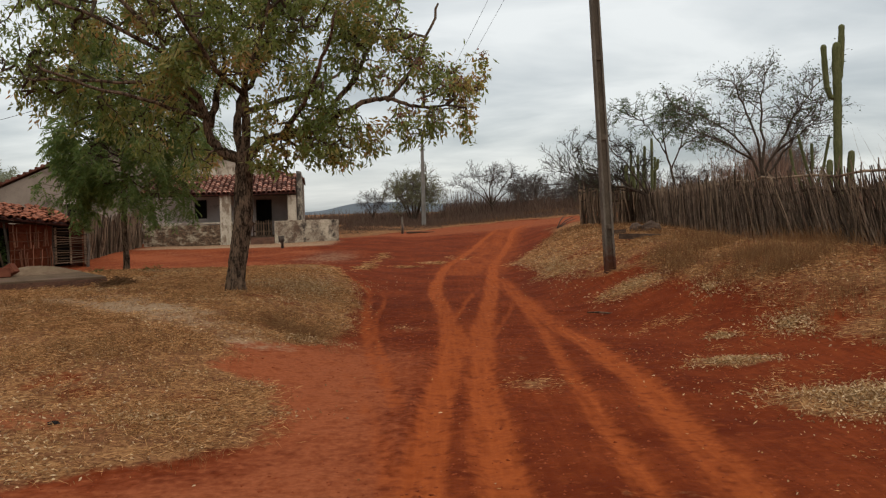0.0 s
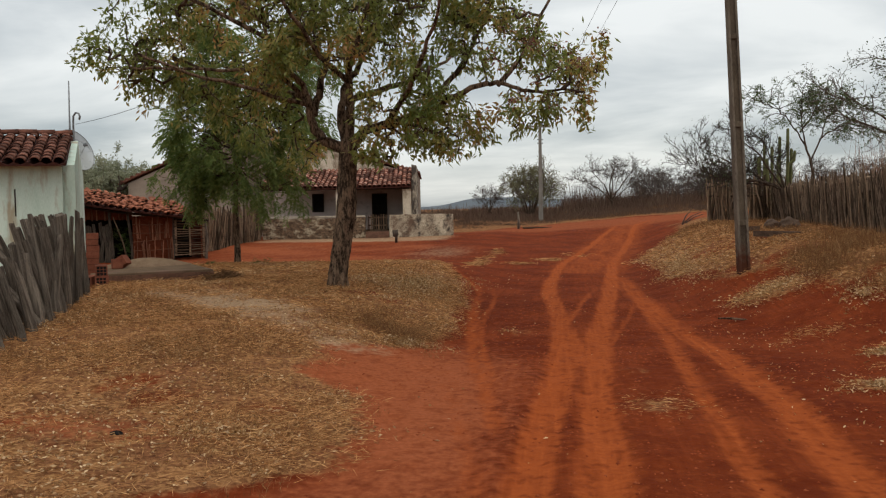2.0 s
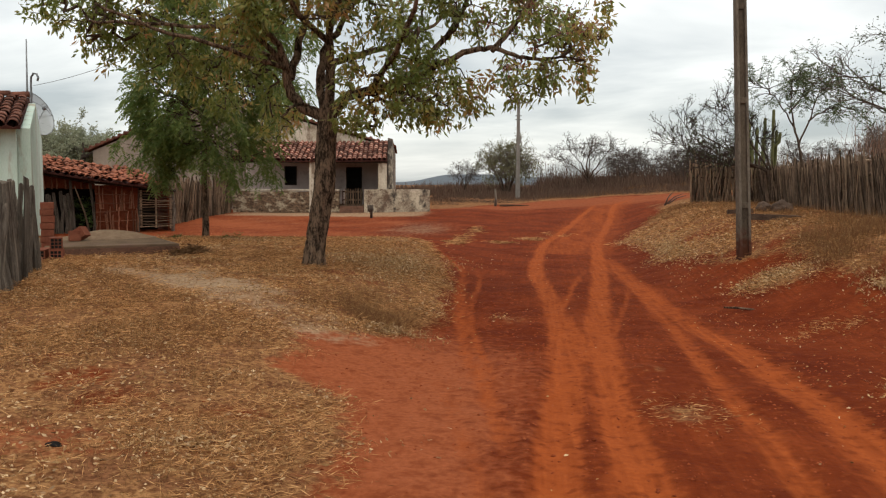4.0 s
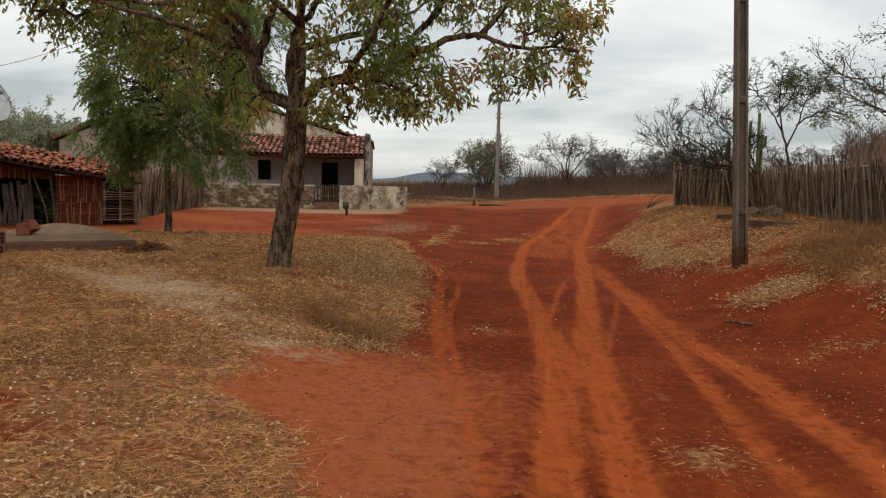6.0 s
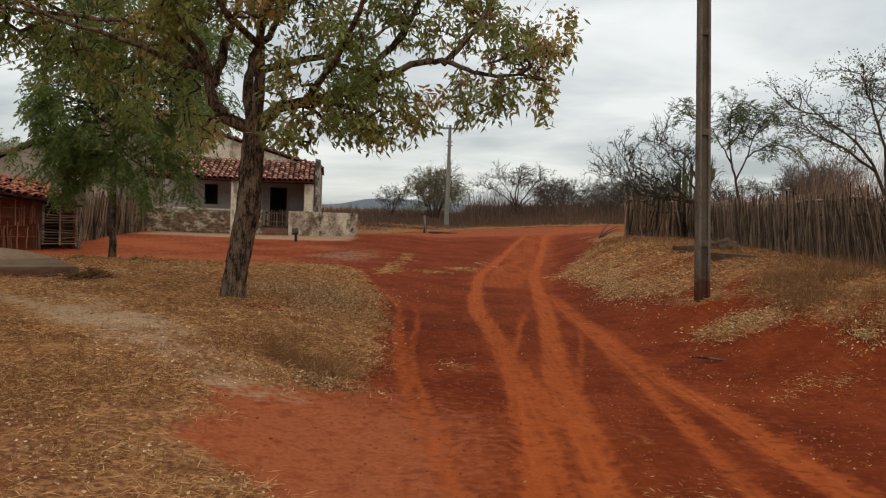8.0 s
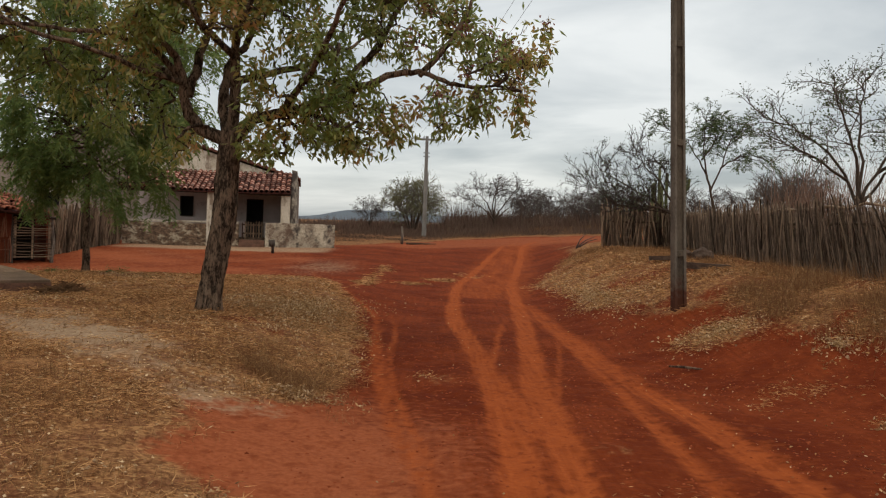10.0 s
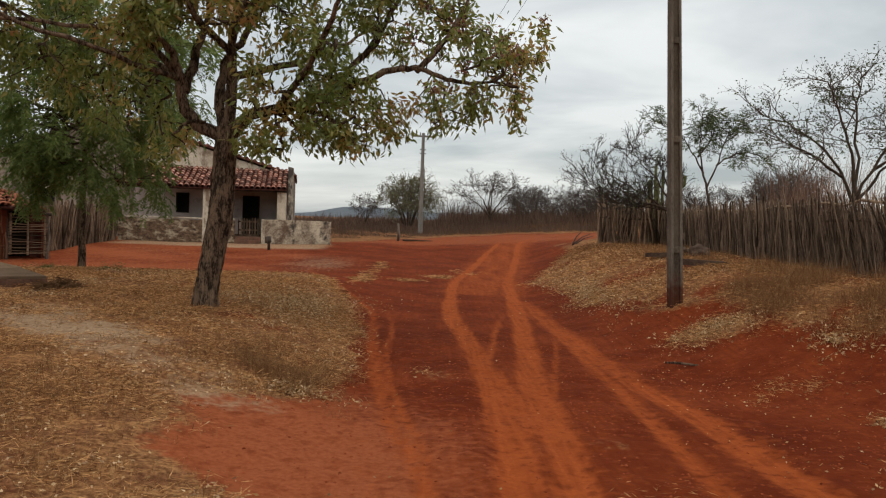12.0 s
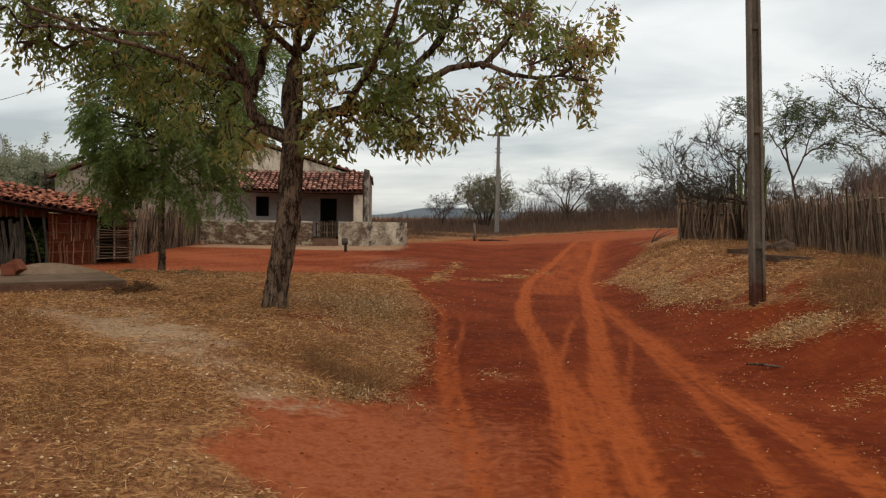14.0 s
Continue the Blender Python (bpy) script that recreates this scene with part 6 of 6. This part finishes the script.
logs = thing("log_fence", "fence of thick grey leaning logs in front of the house", "fence", Matrix.Translation((-6.8, 12, 0.3)))
stake_row(logs, LOGS, [(-5.4, 8.6), (-6.7, 12.0)], 0.075, (0.85, 1.35), (0.08, 0.15), (-12, 12), rnd, "log", 0.2, (-38, -6))
stake_row(logs, LOGS, [(-6.6, 11.9), (-7.6, 14.2)], 0.06, (1.0, 1.38), (0.07, 0.14), (-10, 10), rnd, "log", 0.14, (-18, 4))

shade_tree()
small_tree()

# behind the stake fence
limb_tree("leaning_shrub", "leafless dark shrub leaning out over the fence", 8.0, 33.2, [(0, 0, 0), (-0.1, 0, 0.8), (-0.25, 0, 1.5)], [
    [(-0.2, 0, 1.4), (-1.2, 0, 1.8), (-2.4, 0, 1.75), (-3.2, 0, 2.1), (-4.0, 0, 2.7)],
    [(-0.3, 0, 1.5), (-1.5, 0.3, 2.2), (-2.8, 0.4, 2.9), (-3.6, 0.4, 3.4)],
    [(-0.2, 0, 1.5), (-1.0, -0.3, 2.6), (-1.8, -0.4, 3.4), (-2.3, -0.4, 3.9)],
    [(-0.1, 0, 1.5), (-0.5, 0.3, 2.6), (-0.9, 0.4, 3.5)],
    [(-0.8, 0, 1.7), (-1.8, -0.5, 1.9), (-2.9, -0.7, 2.4)],
    [(-0.5, 0.1, 1.6), (-1.6, 0.6, 1.7), (-2.4, 0.9, 2.0)]], 51, 2, 0.09, 1, M_LEAF_GREY, 0.07, 0.8, 0.08, 4, rmin=0.012, start=0.3, twig=M_TWIG_DARK).scale = (0.84, 0.84, 0.86)
limb_tree("thorn_tree", "slender thorn tree with layered feathery green leaves", 8.55, 32.0, [(0, 0, 0), (0.02, 0, 1.2), (-0.02, 0, 2.0), (-0.3, 0, 3.0)], [
    [(-0.25, 0, 2.9), (-0.7, 0.1, 3.7), (-1.3, 0.2, 4.4), (-1.9, 0.2, 4.7)], [(-0.3, 0, 3.0), (-0.5, -0.2, 4.0), (-0.5, -0.3, 5.0)],
    [(-0.1, 0, 2.4), (0.3, 0.1, 3.4), (0.7, 0.2, 4.3), (1.0, 0.2, 4.6)], [(0.2, 0, 3.2), (0.8, -0.2, 3.6), (1.3, -0.3, 3.7)], [(-0.5, 0, 3.5), (0.1, 0.3, 4.3), (0.4, 0.4, 5.0)]],
    52, 1, 0.06, 3, M_LEAF_GREY, 0.085, 0.62, 0.0, 3, 0.6, start=0.4, feather=True, twig=M_TWIG_DARK).scale = (0.88, 0.88, 0.9)
dry_tree = limb_tree("dry_tree", "wide nearly leafless tree behind the stake fence", 6.98, 19.1, [(0, 0, 0), (0.03, 0, 1.0), (0.0, 0, 2.1)], [
    [(0, 0, 1.9), (-0.5, 0.1, 3.0), (-1.4, 0.2, 3.9), (-2.2, 0.2, 4.2)], [(0, 0, 2.0), (-0.2, -0.2, 3.2), (-0.7, -0.4, 4.3), (-1.0, -0.5, 5.0)],
    [(0, 0, 2.1), (0.1, 0.2, 3.5), (0.1, 0.3, 4.6), (0.2, 0.4, 5.3)], [(0, 0, 2.0), (0.5, -0.1, 3.1), (1.0, -0.2, 4.1), (1.4, -0.2, 4.8)],
    [(0, 0, 1.9), (0.7, 0.2, 2.8), (1.2, 0.3, 3.6), (1.6, 0.3, 4.2)], [(-0.3, 0, 2.6), (-1.2, -0.3, 3.1), (-2.0, -0.4, 3.5)], [(0.4, 0, 2.8), (0.9, -0.3, 3.3), (1.4, -0.5, 3.7)]],
    53, 2, 0.08, 1, M_LEAF_GREY, 0.085, 0.66, 0.02, 4, 0.45, start=0.4)
dry_tree.scale = (0.76, 0.76, 0.68)
tall_cactus = cactus("tall branched columnar cactus behind the stake fence", 8.14, 18.0, [
    ([(0, 0, 0), (0, 0, 1.4), (-0.02, 0, 2.6), (-0.02, 0, 3.5), (-0.05, 0, 4.1), (-0.04, 0, 4.62)], 0.088),
    ([(-0.02, 0, 3.3), (-0.16, 0.05, 3.36), (-0.24, 0.05, 3.6), (-0.28, 0.05, 4.0), (-0.32, 0.05, 4.58)], 0.06),
    ([(-0.02, 0, 3.6), (0.06, 0.06, 3.85), (0.1, 0.08, 4.3), (0.12, 0.1, 5.05)], 0.064),
    ([(0.02, 0, 1.1), (0.25, 0, 1.3), (0.3, 0, 2.1)], 0.07),
    ([(0.0, 0, 1.0), (-0.2, 0, 1.2), (-0.2, 0, 1.9)], 0.065),
])
tall_cactus.scale = (0.9, 0.9, 0.875)
cactus("low many-stemmed columnar cactus behind the stake fence", 7.85, 18.7, [
    ([(0, 0, 0), (0, 0, 1.3), (-0.14, 0, 1.8), (-0.25, 0, 2.25)], 0.03), ([(0, 0, 1.0), (0.06, 0, 1.6), (0.04, 0, 2.05)], 0.03),
    ([(0.05, 0, 0.9), (0.3, 0, 1.55), (0.42, 0, 2.2)], 0.028), ([(-0.05, 0, 0.9), (-0.35, 0, 1.5), (-0.42, 0, 1.95)], 0.028)])
cactus("cluster of upright columnar cacti among the shrubs", 8.75, 37.6, [
    ([(-0.2, 0.2, 0), (-0.2, 0.2, 3.0)], 0.06), ([(0.5, 0.2, 0), (0.55, 0.2, 2.9)], 0.06), ([(-0.55, 0, 0), (-0.55, 0, 3.2)], 0.055),
    ([(0, 0, 0), (0, 0, 2.0), (0.0, 0, 2.6)], 0.07), ([(-0.4, 0.1, 0), (-0.42, 0.1, 1.8), (-0.45, 0.1, 2.5)], 0.09),
    ([(0.35, 0, 0), (0.36, 0, 2.2), (0.36, 0, 3.7)], 0.06), ([(0.36, 0, 2.2), (0.6, 0, 2.4), (0.64, 0, 2.8)], 0.06),
    ([(0.1, 0.3, 0), (0.12, 0.3, 2.4), (0.12, 0.3, 3.4)], 0.06), ([(-0.7, 0.2, 0), (-0.72, 0.2, 2.6)], 0.09)])
brush("fence_weeds", "dry rust-brown weeds behind the stake fence", 620, 7.2, 10.5, 14, 36, 2.6, 15, M_WEED_PALE, 30, 0.006, lambda x, y: x > np.interp(y, [14.6, 16.9, 19.3, 23.5, 29, 35.5], [7.4, 6.7, 6.55, 7.15, 7.8, 8.1]) + 0.5)


# ---- small things along the way ----
def simple(name, label, category, geo, mat, at, smooth=True, wear=0.0, scale=4.0, group=""):
    me = fix_normals(geo.mesh(name, mat, smooth))
    if wear:
        rough_up(me, wear, scale)
    return tagged(part(name, me, mat, at=at), label, category, group)


def boulder(name, label, x, y, rx, ry, rz, seed, mat, sink=0.3):
    bm = bmesh.new()
    bmesh.ops.create_icosphere(bm, subdivisions=3, radius=1.0)
    for v in bm.verts:
        n = noise.noise(v.co * 1.4 + Vector((seed, 0, 0))) * 0.35 + noise.noise(v.co * 4 + Vector((0, seed, 0))) * 0.1
        v.co *= 1 + n
        v.co = Vector((v.co.x * rx, v.co.y * ry, v.co.z * rz))
    me = bpy.data.meshes.new(name)
    bm.to_mesh(me)
    bm.free()
    me.materials.append(mat)
    return tagged(part(name, me, mat, at=Matrix.Translation((x, y, ground(x, y) + rz * (1 - sink)))), label, "stone")


simple("gate_post", "small leaning weathered post at the road's crest", "post", Geo().tube([(0, 0, -0.1), (0.03, 0, 0.4), (-0.02, 0, 1.0)], [0.1, 0.075, 0.05], 8), M_LOG, pose(-2.56, 52, ground(-2.56, 52)), wear=0.02)
simple("stump_post", "short weathered stump before the farmhouse steps", "post", Geo().tube([(0, 0, -0.1), (0.0, 0, 0.25), (-0.02, 0, 0.3), (-0.05, 0, 0.56)], [0.07, 0.06, 0.13, 0.14], 8), M_LOG, pose(-7.4, 39.2, ground(-7.4, 39.2)), wear=0.02)
simple("fallen_log", "thin dark log lying on the road's crest", "log", Geo().tube([(0, 0, 0.05), (0.9, 0.1, 0.06), (1.7, 0, 0.05)], [0.06, 0.05, 0.035], 7), M_BARK_THIN, pose(-2.3, 52, ground(-2, 52)))
simple("stone_slab", "long flat stone slab on the bank by the pole", "stone slab", Geo().box(-0.44, -0.17, 0, 0.44, 0.17, 0.12), M_STONE, pose(4.38, 19.5, ground(4.38, 19.5) + 0.03, 0, 2, -8), False, 0.02, 5)
simple("stone_slab", "short stone slab half buried in dry grass", "stone slab", Geo().box(-0.28, -0.14, 0, 0.28, 0.14, 0.1), M_STONE, pose(4.6, 23.3, ground(4.6, 23.3) + 0.04, 0, -3, -5), False, 0.02, 5)
boulder("boulder", "dark rounded boulder below the stake fence", 5.75, 24.0, 0.25, 0.22, 0.19, 1.0, M_STONE)
boulder("boulder", "brown rounded boulder below the stake fence", 5.4, 24.3, 0.2, 0.18, 0.16, 4.0, M_STONE)
simple("fallen_stick", "dead stick lying on the red earth", "stick", Geo().tube([(-0.2, 0.05, 0.03), (-0.02, 0.0, 0.035), (0.2, -0.06, 0.02)], [0.012, 0.018, 0.013], 6), M_BARK, pose(2.52, 14.2, ground(2.52, 14.2) + 0.01))
simple("leaning_plank", "worn pale plank leaning on the end of the log fence", "plank", Geo().box(-0.09, -0.03, 0, 0.09, 0.03, 0.74), M_WOOD_RED, pose(-8.22, 15.4, ground(-8.22, 15.4) - 0.03, 6, -30, 20), False, 0.01)
for i, (x, y, a, L) in enumerate(((5.45, 36.7, 0.5, 0.8), (5.4, 36.5, 1.0, 0.6), (5.6, 36.9, 0.2, 0.7))):
    simple("dead_branch", "fallen grey branch by the fence end", "branch", Geo().tube([(0, 0, 0.03), (L * 0.5 * math.cos(a), 0.1, 0.22 + 0.3 * math.sin(a) * L), (L * math.cos(a), 0, 0.3 + 0.5 * math.sin(a) * L)], [0.03, 0.022, 0.012], 6), M_TWIG, pose(x - 0.6, y, ground(x, y)), group="branches by the fence end")


def twig_heap(label, x, y, r, tall, count, seed, mat):
    q, g = random.Random(seed), Geo()
    for _ in range(count):
        a, d = q.uniform(0, 6.3), r * math.sqrt(q.random())
        p = Vector((d * math.cos(a), d * math.sin(a), q.uniform(0, tall) * (1 - d / r)))
        w = Vector((q.gauss(0, 1), q.gauss(0, 1), q.gauss(0, 0.35))).normalized() * q.uniform(0.06, 0.2)
        g.tube([p - w, p + w * 0.1 + Vector((0, 0, q.uniform(0, 0.05))), p + w], [0.006, 0.008, 0.004], 4, cap=False)
    ob = part("twig_heap", g, mat, at=Matrix.Translation((x, y, ground(x, y) + 0.03)))
    tagged(ob, label, "twig heap", kind="stuff")


twig_heap("heap of dead twigs at the platform's edge", -6.38, 17.1, 0.34, 0.22, 220, 3, M_WEED)


def green_weed(x, y, seed):
    q = np.random.default_rng(seed)
    w = thing("green_weed", "low green weed growing in the yard", "weed", Matrix.Translation((x, y, ground(x, y))), "green weeds in the yard")
    tips = [(Vector((q.normal(0, 0.13), q.normal(0, 0.1), q.uniform(0.01, 0.06))), Vector((q.normal(), q.normal(), 1.0)).normalized()) for _ in range(45)]
    frond_cloud("foliage", tips, 1, 0.02, 0.5, 0.13, 0.05, M_WEED_GREEN, w, 4)


green_weed(-8.5, 21.3, 1)
green_weed(-7.5, 22.1, 2)
boulder("dung_lump", "small black lump lying on the straw", -3.1, 7.2, 0.055, 0.035, 0.025, 7.0, M_DARK)


# ---- litter, straw and dry grass ----
def scatter(count, x0, x1, y0, y1, keep, seed, falloff=14.0):
    """Random plan points, denser near the road's start, kept with the chance that keep(x, y) gives."""
    r = np.random.default_rng(seed)
    xs, ys = [], []
    got = 0
    while got < count:
        x, y = r.uniform(x0, x1, 60000), r.uniform(y0, y1, 60000)
        ok = r.random(60000) < keep(x, y) * np.minimum(1.0, (falloff / np.maximum(y, 1)) ** 1.4)
        xs.append(x[ok])
        ys.append(y[ok])
        got += ok.sum()
    return np.concatenate(xs)[:count], np.concatenate(ys)[:count], r


def surface(x, y):
    tr, st = track_mask(x, y), straw_mask(x, y)
    z = height(x, y) + 0.018 * wobble(x, y, 1.7, 1) + 0.010 * wobble(x, y, 4.3, 2) + 0.012 * wobble(x, y, 9.0, 3) * (1 - tr) + 0.03 * wobble(x, y, 0.5, 4)
    return z - 0.035 * tr + 0.02 * st * (1 + wobble(x, y, 7.0, 6))


def clumpy(x, y, k):
    return np.clip(0.5 + 0.9 * wobble(x, y, 1.9, k) + 0.5 * wobble(x, y, 5.1, k + 1), 0.04, 1)


def lying(name, label, count, area, keep, seed, length, width, mat, lift=0.035, tilt=0.22, far=1.0):
    x, y, r = scatter(count, *area, keep, seed)
    n = len(x)
    a = r.uniform(0, 2 * np.pi, n)
    w = np.stack([np.cos(a), np.sin(a), r.normal(0, tilt, n)], 1)
    c = np.stack([x, y, surface(x, y) + r.uniform(0.003, lift, n)], 1)
    grow_far = 1 + far * np.clip((y - 10) / 14, 0, 1)
    L = length * r.uniform(0.5, 1.3, n)
    v, f = leaf_quads(c, w, L, width * r.uniform(0.7, 1.3, n) * grow_far)
    tagged(arrays(name, v, f, mat), label, "litter", kind="stuff")


def upright(name, label, count, area, keep, seed, tall, blades, mat, thin=0.004, spread=0.05, lean=0.35):
    x, y, r = scatter(count, *area, keep, seed, 18.0)
    idx = np.repeat(np.arange(count), blades)
    n = len(idx)
    bx, by = x[idx] + r.normal(0, spread, n), y[idx] + r.normal(0, spread, n)
    a, t = r.uniform(0, 2 * np.pi, n), np.abs(r.normal(0, lean, n))
    L = tall * r.uniform(0.4, 1.25, n) * (0.6 + 0.7 * r.random(count))[idx]
    d = np.stack([np.cos(a) * np.sin(t), np.sin(a) * np.sin(t), np.cos(t)], 1)
    p = np.stack([bx, by, surface(bx, by) - 0.01], 1)
    b = r.uniform(0, 2 * np.pi, n)
    wide = thin * r.uniform(0.7, 1.5, n) * (0.6 + by / 18)
    side = np.stack([np.cos(b), np.sin(b), 0 * b], 1) * wide[:, None]
    mid = p + d * L[:, None] * 0.55
    tip = p + d * L[:, None] + np.stack([np.cos(a), np.sin(a), 0 * a - 0.35], 1) * (L * 0.25)[:, None]
    v = np.stack([p - side, p + side, mid + side * 0.7, tip, mid - side * 0.7], 1).reshape(-1, 3)
    tagged(arrays(name, v, blade_faces(n), mat), label, "dry grass", kind="stuff")


def on_straw(x, y):
    return straw_mask(x, y) * (1 - 0.85 * pale_mask(x, y))


def bank_grass(x, y):
    return on_straw(x, y) * sstep(3.0, 4.6, x) * clumpy(x, y, 5) ** 3.6 * (0.35 + 0.65 * sstep(4.5, 7.0, x))


def left_grass(x, y):
    near = np.exp(-(((x + 4.6) / 1.8) ** 2 + ((y - 10.3) / 2.0) ** 2)) + 0.5 * np.exp(-(((x + 4.2) / 1.6) ** 2 + ((y - 14.5) / 2.0) ** 2))
    return on_straw(x, y) * (x < -1.2) * np.clip(0.12 + near, 0, 1) * clumpy(x, y, 7) ** 2


def tuft(x, y):
    return (np.exp(-(((x + 1.9) / 0.36) ** 2 + ((y - 12.1) / 0.5) ** 2)) + 0.3 * np.exp(-(((x + 2.4) / 0.35) ** 2 + ((y - 12.7) / 0.6) ** 2))) * clumpy(x, y, 15)


AREA_L, AREA_R = (-9.0, -0.6, 4.5, 24.0), (1.8, 8.2, 4.5, 38.0)
lying("leaf_litter", "pale dry leaves strewn over the straw bank", 25000, AREA_L, lambda x, y: on_straw(x, y) * clumpy(x, y, 2) ** 1.3, 21, 0.038, 0.016, M_LITTER)
lying("leaf_litter", "pale dry leaves drifted along the grassy bank", 9500, AREA_R, lambda x, y: on_straw(x, y) * clumpy(x, y, 3) * (1 - 0.35 * sstep(5, 7, x)), 22, 0.05, 0.022, M_LITTER)
lying("straw_litter", "trampled straw over the left bank", 140000, AREA_L, lambda x, y: on_straw(x, y) * (0.05 + clumpy(x, y, 4) ** 1.6), 23, 0.105, 0.0042, M_STRAW, 0.05, 0.25)
lying("straw_litter", "trampled straw along the right bank", 42000, AREA_R, lambda x, y: on_straw(x, y) * (0.25 + 0.75 * clumpy(x, y, 6)), 24, 0.14, 0.0055, M_STRAW, 0.05, 0.2)
lying("scattered_leaves", "single dry leaves and chips on the bare red earth", 700, (-3, 4.5, 4.5, 24), lambda x, y: (1 - straw_mask(x, y)) * (0.08 + 0.92 * sstep(1.6, 2.4, x)) * clumpy(x, y, 9), 25, 0.028, 0.015, M_LITTER, 0.015, 0.2, 0.5)
lying("straw_wisps", "thin wisps of straw and chaff on the red earth", 2200, (0.3, 4.5, 5.0, 16.0), lambda x, y: (1 - straw_mask(x, y)) * (sstep(2.1, 2.8, x) * np.clip(1.6 * wobble(x, y, 2.3, 31) - 0.5, 0, 1) + 1.2 * np.exp(-(((x - 0.9) / 0.25) ** 2 + ((y - 8.75) / 0.35) ** 2))), 31, 0.07, 0.0045, M_STRAW, 0.02, 0.12)
lying("road_straw", "wisps of straw blown across the road", 2400, (-3.4, 2.5, 18, 37), lambda x, y: straw_mask(x, y) ** 1.5 * (x < 2.0) * (x > -0.28 * y + 3.2) * clumpy(x, y, 33), 26, 0.2, 0.006, M_STRAW, 0.03, 0.1)
upright("bank_grass", "tall dry brown grass below the stake fence", 2700, (3.0, 8.4, 6.0, 37.0), bank_grass, 27, 0.2, 20, M_GRASS, 0.0013, 0.12, 0.75)
upright("tall_grass", "tall matted dry grass on the bank's shoulder", 820, (3.9, 8.0, 8.0, 18.0), lambda x, y: sstep(4.0, 5.2, x + 0.12 * (y - 11) + 0.35 * wobble(x, y, 1.2, 17)) * (0.015 + clumpy(x, y, 18) ** 4.0), 33, 0.34, 30, M_GRASS, 0.0013, 0.12, 0.6)
upright("straw_tufts", "low brown tufts of trampled dry grass", 1250, (-8.0, -1.6, 5.2, 16.0), lambda x, y: on_straw(x, y) * clumpy(x, y, 23) ** 3, 35, 0.1, 22, M_GRASS, 0.0012, 0.09, 0.9)


def crumbs(label, count, area, keep, seed, size):
    """Small three-sided crumbs of dry earth."""
    x, y, r = scatter(count, *area, keep, seed)
    c = np.stack([x, y, surface(x, y)], 1)
    a = r.uniform(0, 2 * np.pi, count)
    k = size * r.uniform(0.4, 1.5, count)
    v = [c + np.stack([np.cos(a + t) * k, np.sin(a + t) * k, 0 * k - 0.002], 1) for t in (0.0, 2.1, 4.2)]
    v.append(c + np.stack([0 * k, 0 * k, k * r.uniform(0.25, 0.6, count)], 1))
    v = np.stack(v, 1).reshape(-1, 3)
    f = (np.arange(count)[:, None, None] * 4 + np.array([[0, 1, 3], [1, 2, 3], [2, 0, 3], [0, 2, 1]])[None]).reshape(-1, 3)
    tagged(arrays("earth_crumbs", v, f, M_CRUMB), label, "crumbs", kind="stuff")


crumbs("crumbs of dry red earth strewn on the road", 6000, (-3.2, 4.6, 4.2, 17.0), lambda x, y: (1 - straw_mask(x, y)) * (1 - 0.75 * track_mask(x, y)) * (1 - 0.7 * sand_mask(x, y)) * clumpy(x, y, 27), 37, 0.015)
upright("short_grass", "short dry grass tufts on the straw bank", 1900, (-9.0, -1.2, 4.5, 23.0), left_grass, 28, 0.13, 16, M_GRASS, 0.0012, 0.07, 0.85)
upright("grass_tuft", "grey-brown dry tuft at the road's edge", 150, (-3.4, -1.0, 10.5, 14.5), tuft, 29, 0.2, 40, M_GRASS, 0.0009, 0.08, 0.85)


def drift(label, cx, cy, rx, ry, count, seed, tall, size=0.055):
    """A drift of dry leaves heaped by the wind."""
    r = np.random.default_rng(seed)
    a, d = r.uniform(0, 2 * np.pi, count), np.abs(r.normal(0, 0.55, count))
    d = d * (1 + 0.3 * np.sin(3 * a + seed) + 0.2 * np.sin(5 * a + 2 * seed))
    x, y = cx + rx * d * np.cos(a), cy + ry * d * np.sin(a)
    b = r.uniform(0, 2 * np.pi, count)
    w = np.stack([np.cos(b), np.sin(b), r.normal(0, 0.65, count)], 1)
    c = np.stack([x, y, surface(x, y) + r.uniform(0, 1, count) * tall * np.exp(-d * d) + 0.004], 1)
    v, f = leaf_quads(c, w, size * r.uniform(0.4, 1.3, count), size * 0.3 * r.uniform(0.6, 1.5, count))
    tagged(arrays("leaf_drift", v, f, M_LITTER), label, "litter", kind="stuff")


drift("heap of pale dry leaves on the bare earth", 3.55, 7.5, 0.78, 0.62, 4600, 1, 0.08, 0.045)
drift("thin drift of pale dry leaves on the bare earth", 3.05, 9.45, 0.6, 0.25, 1300, 2, 0.04, 0.042)
drift("thin drift of pale dry leaves beside the pole", 3.4, 15.5, 0.62, 0.55, 1700, 3, 0.04, 0.048)
drift("pale dry leaves blown along the bank's foot", 2.75, 21.5, 0.6, 3.4, 4000, 8, 0.04, 0.055)
drift("drift of pale dry leaves under the dry tuft", -1.85, 11.7, 0.6, 0.3, 700, 4, 0.05)
drift("drift of pale dry leaves along the bank's edge", -2.6, 17.2, 0.95, 2.8, 8000, 5, 0.05, 0.055)
drift("drift of pale dry leaves on the straw bank", -2.3, 7.4, 1.2, 0.5, 900, 6, 0.03, 0.045)
drift("drift of pale dry leaves at the grass edge", 4.25, 10.9, 0.4, 0.8, 1100, 7, 0.05)
drift("small drift of pale dry leaves on the bare earth", 3.45, 11.05, 0.25, 0.2, 260, 9, 0.03)
drift("drift of pale dry leaves at the grass edge", 4.1, 13.6, 0.4, 0.9, 700, 10, 0.05)
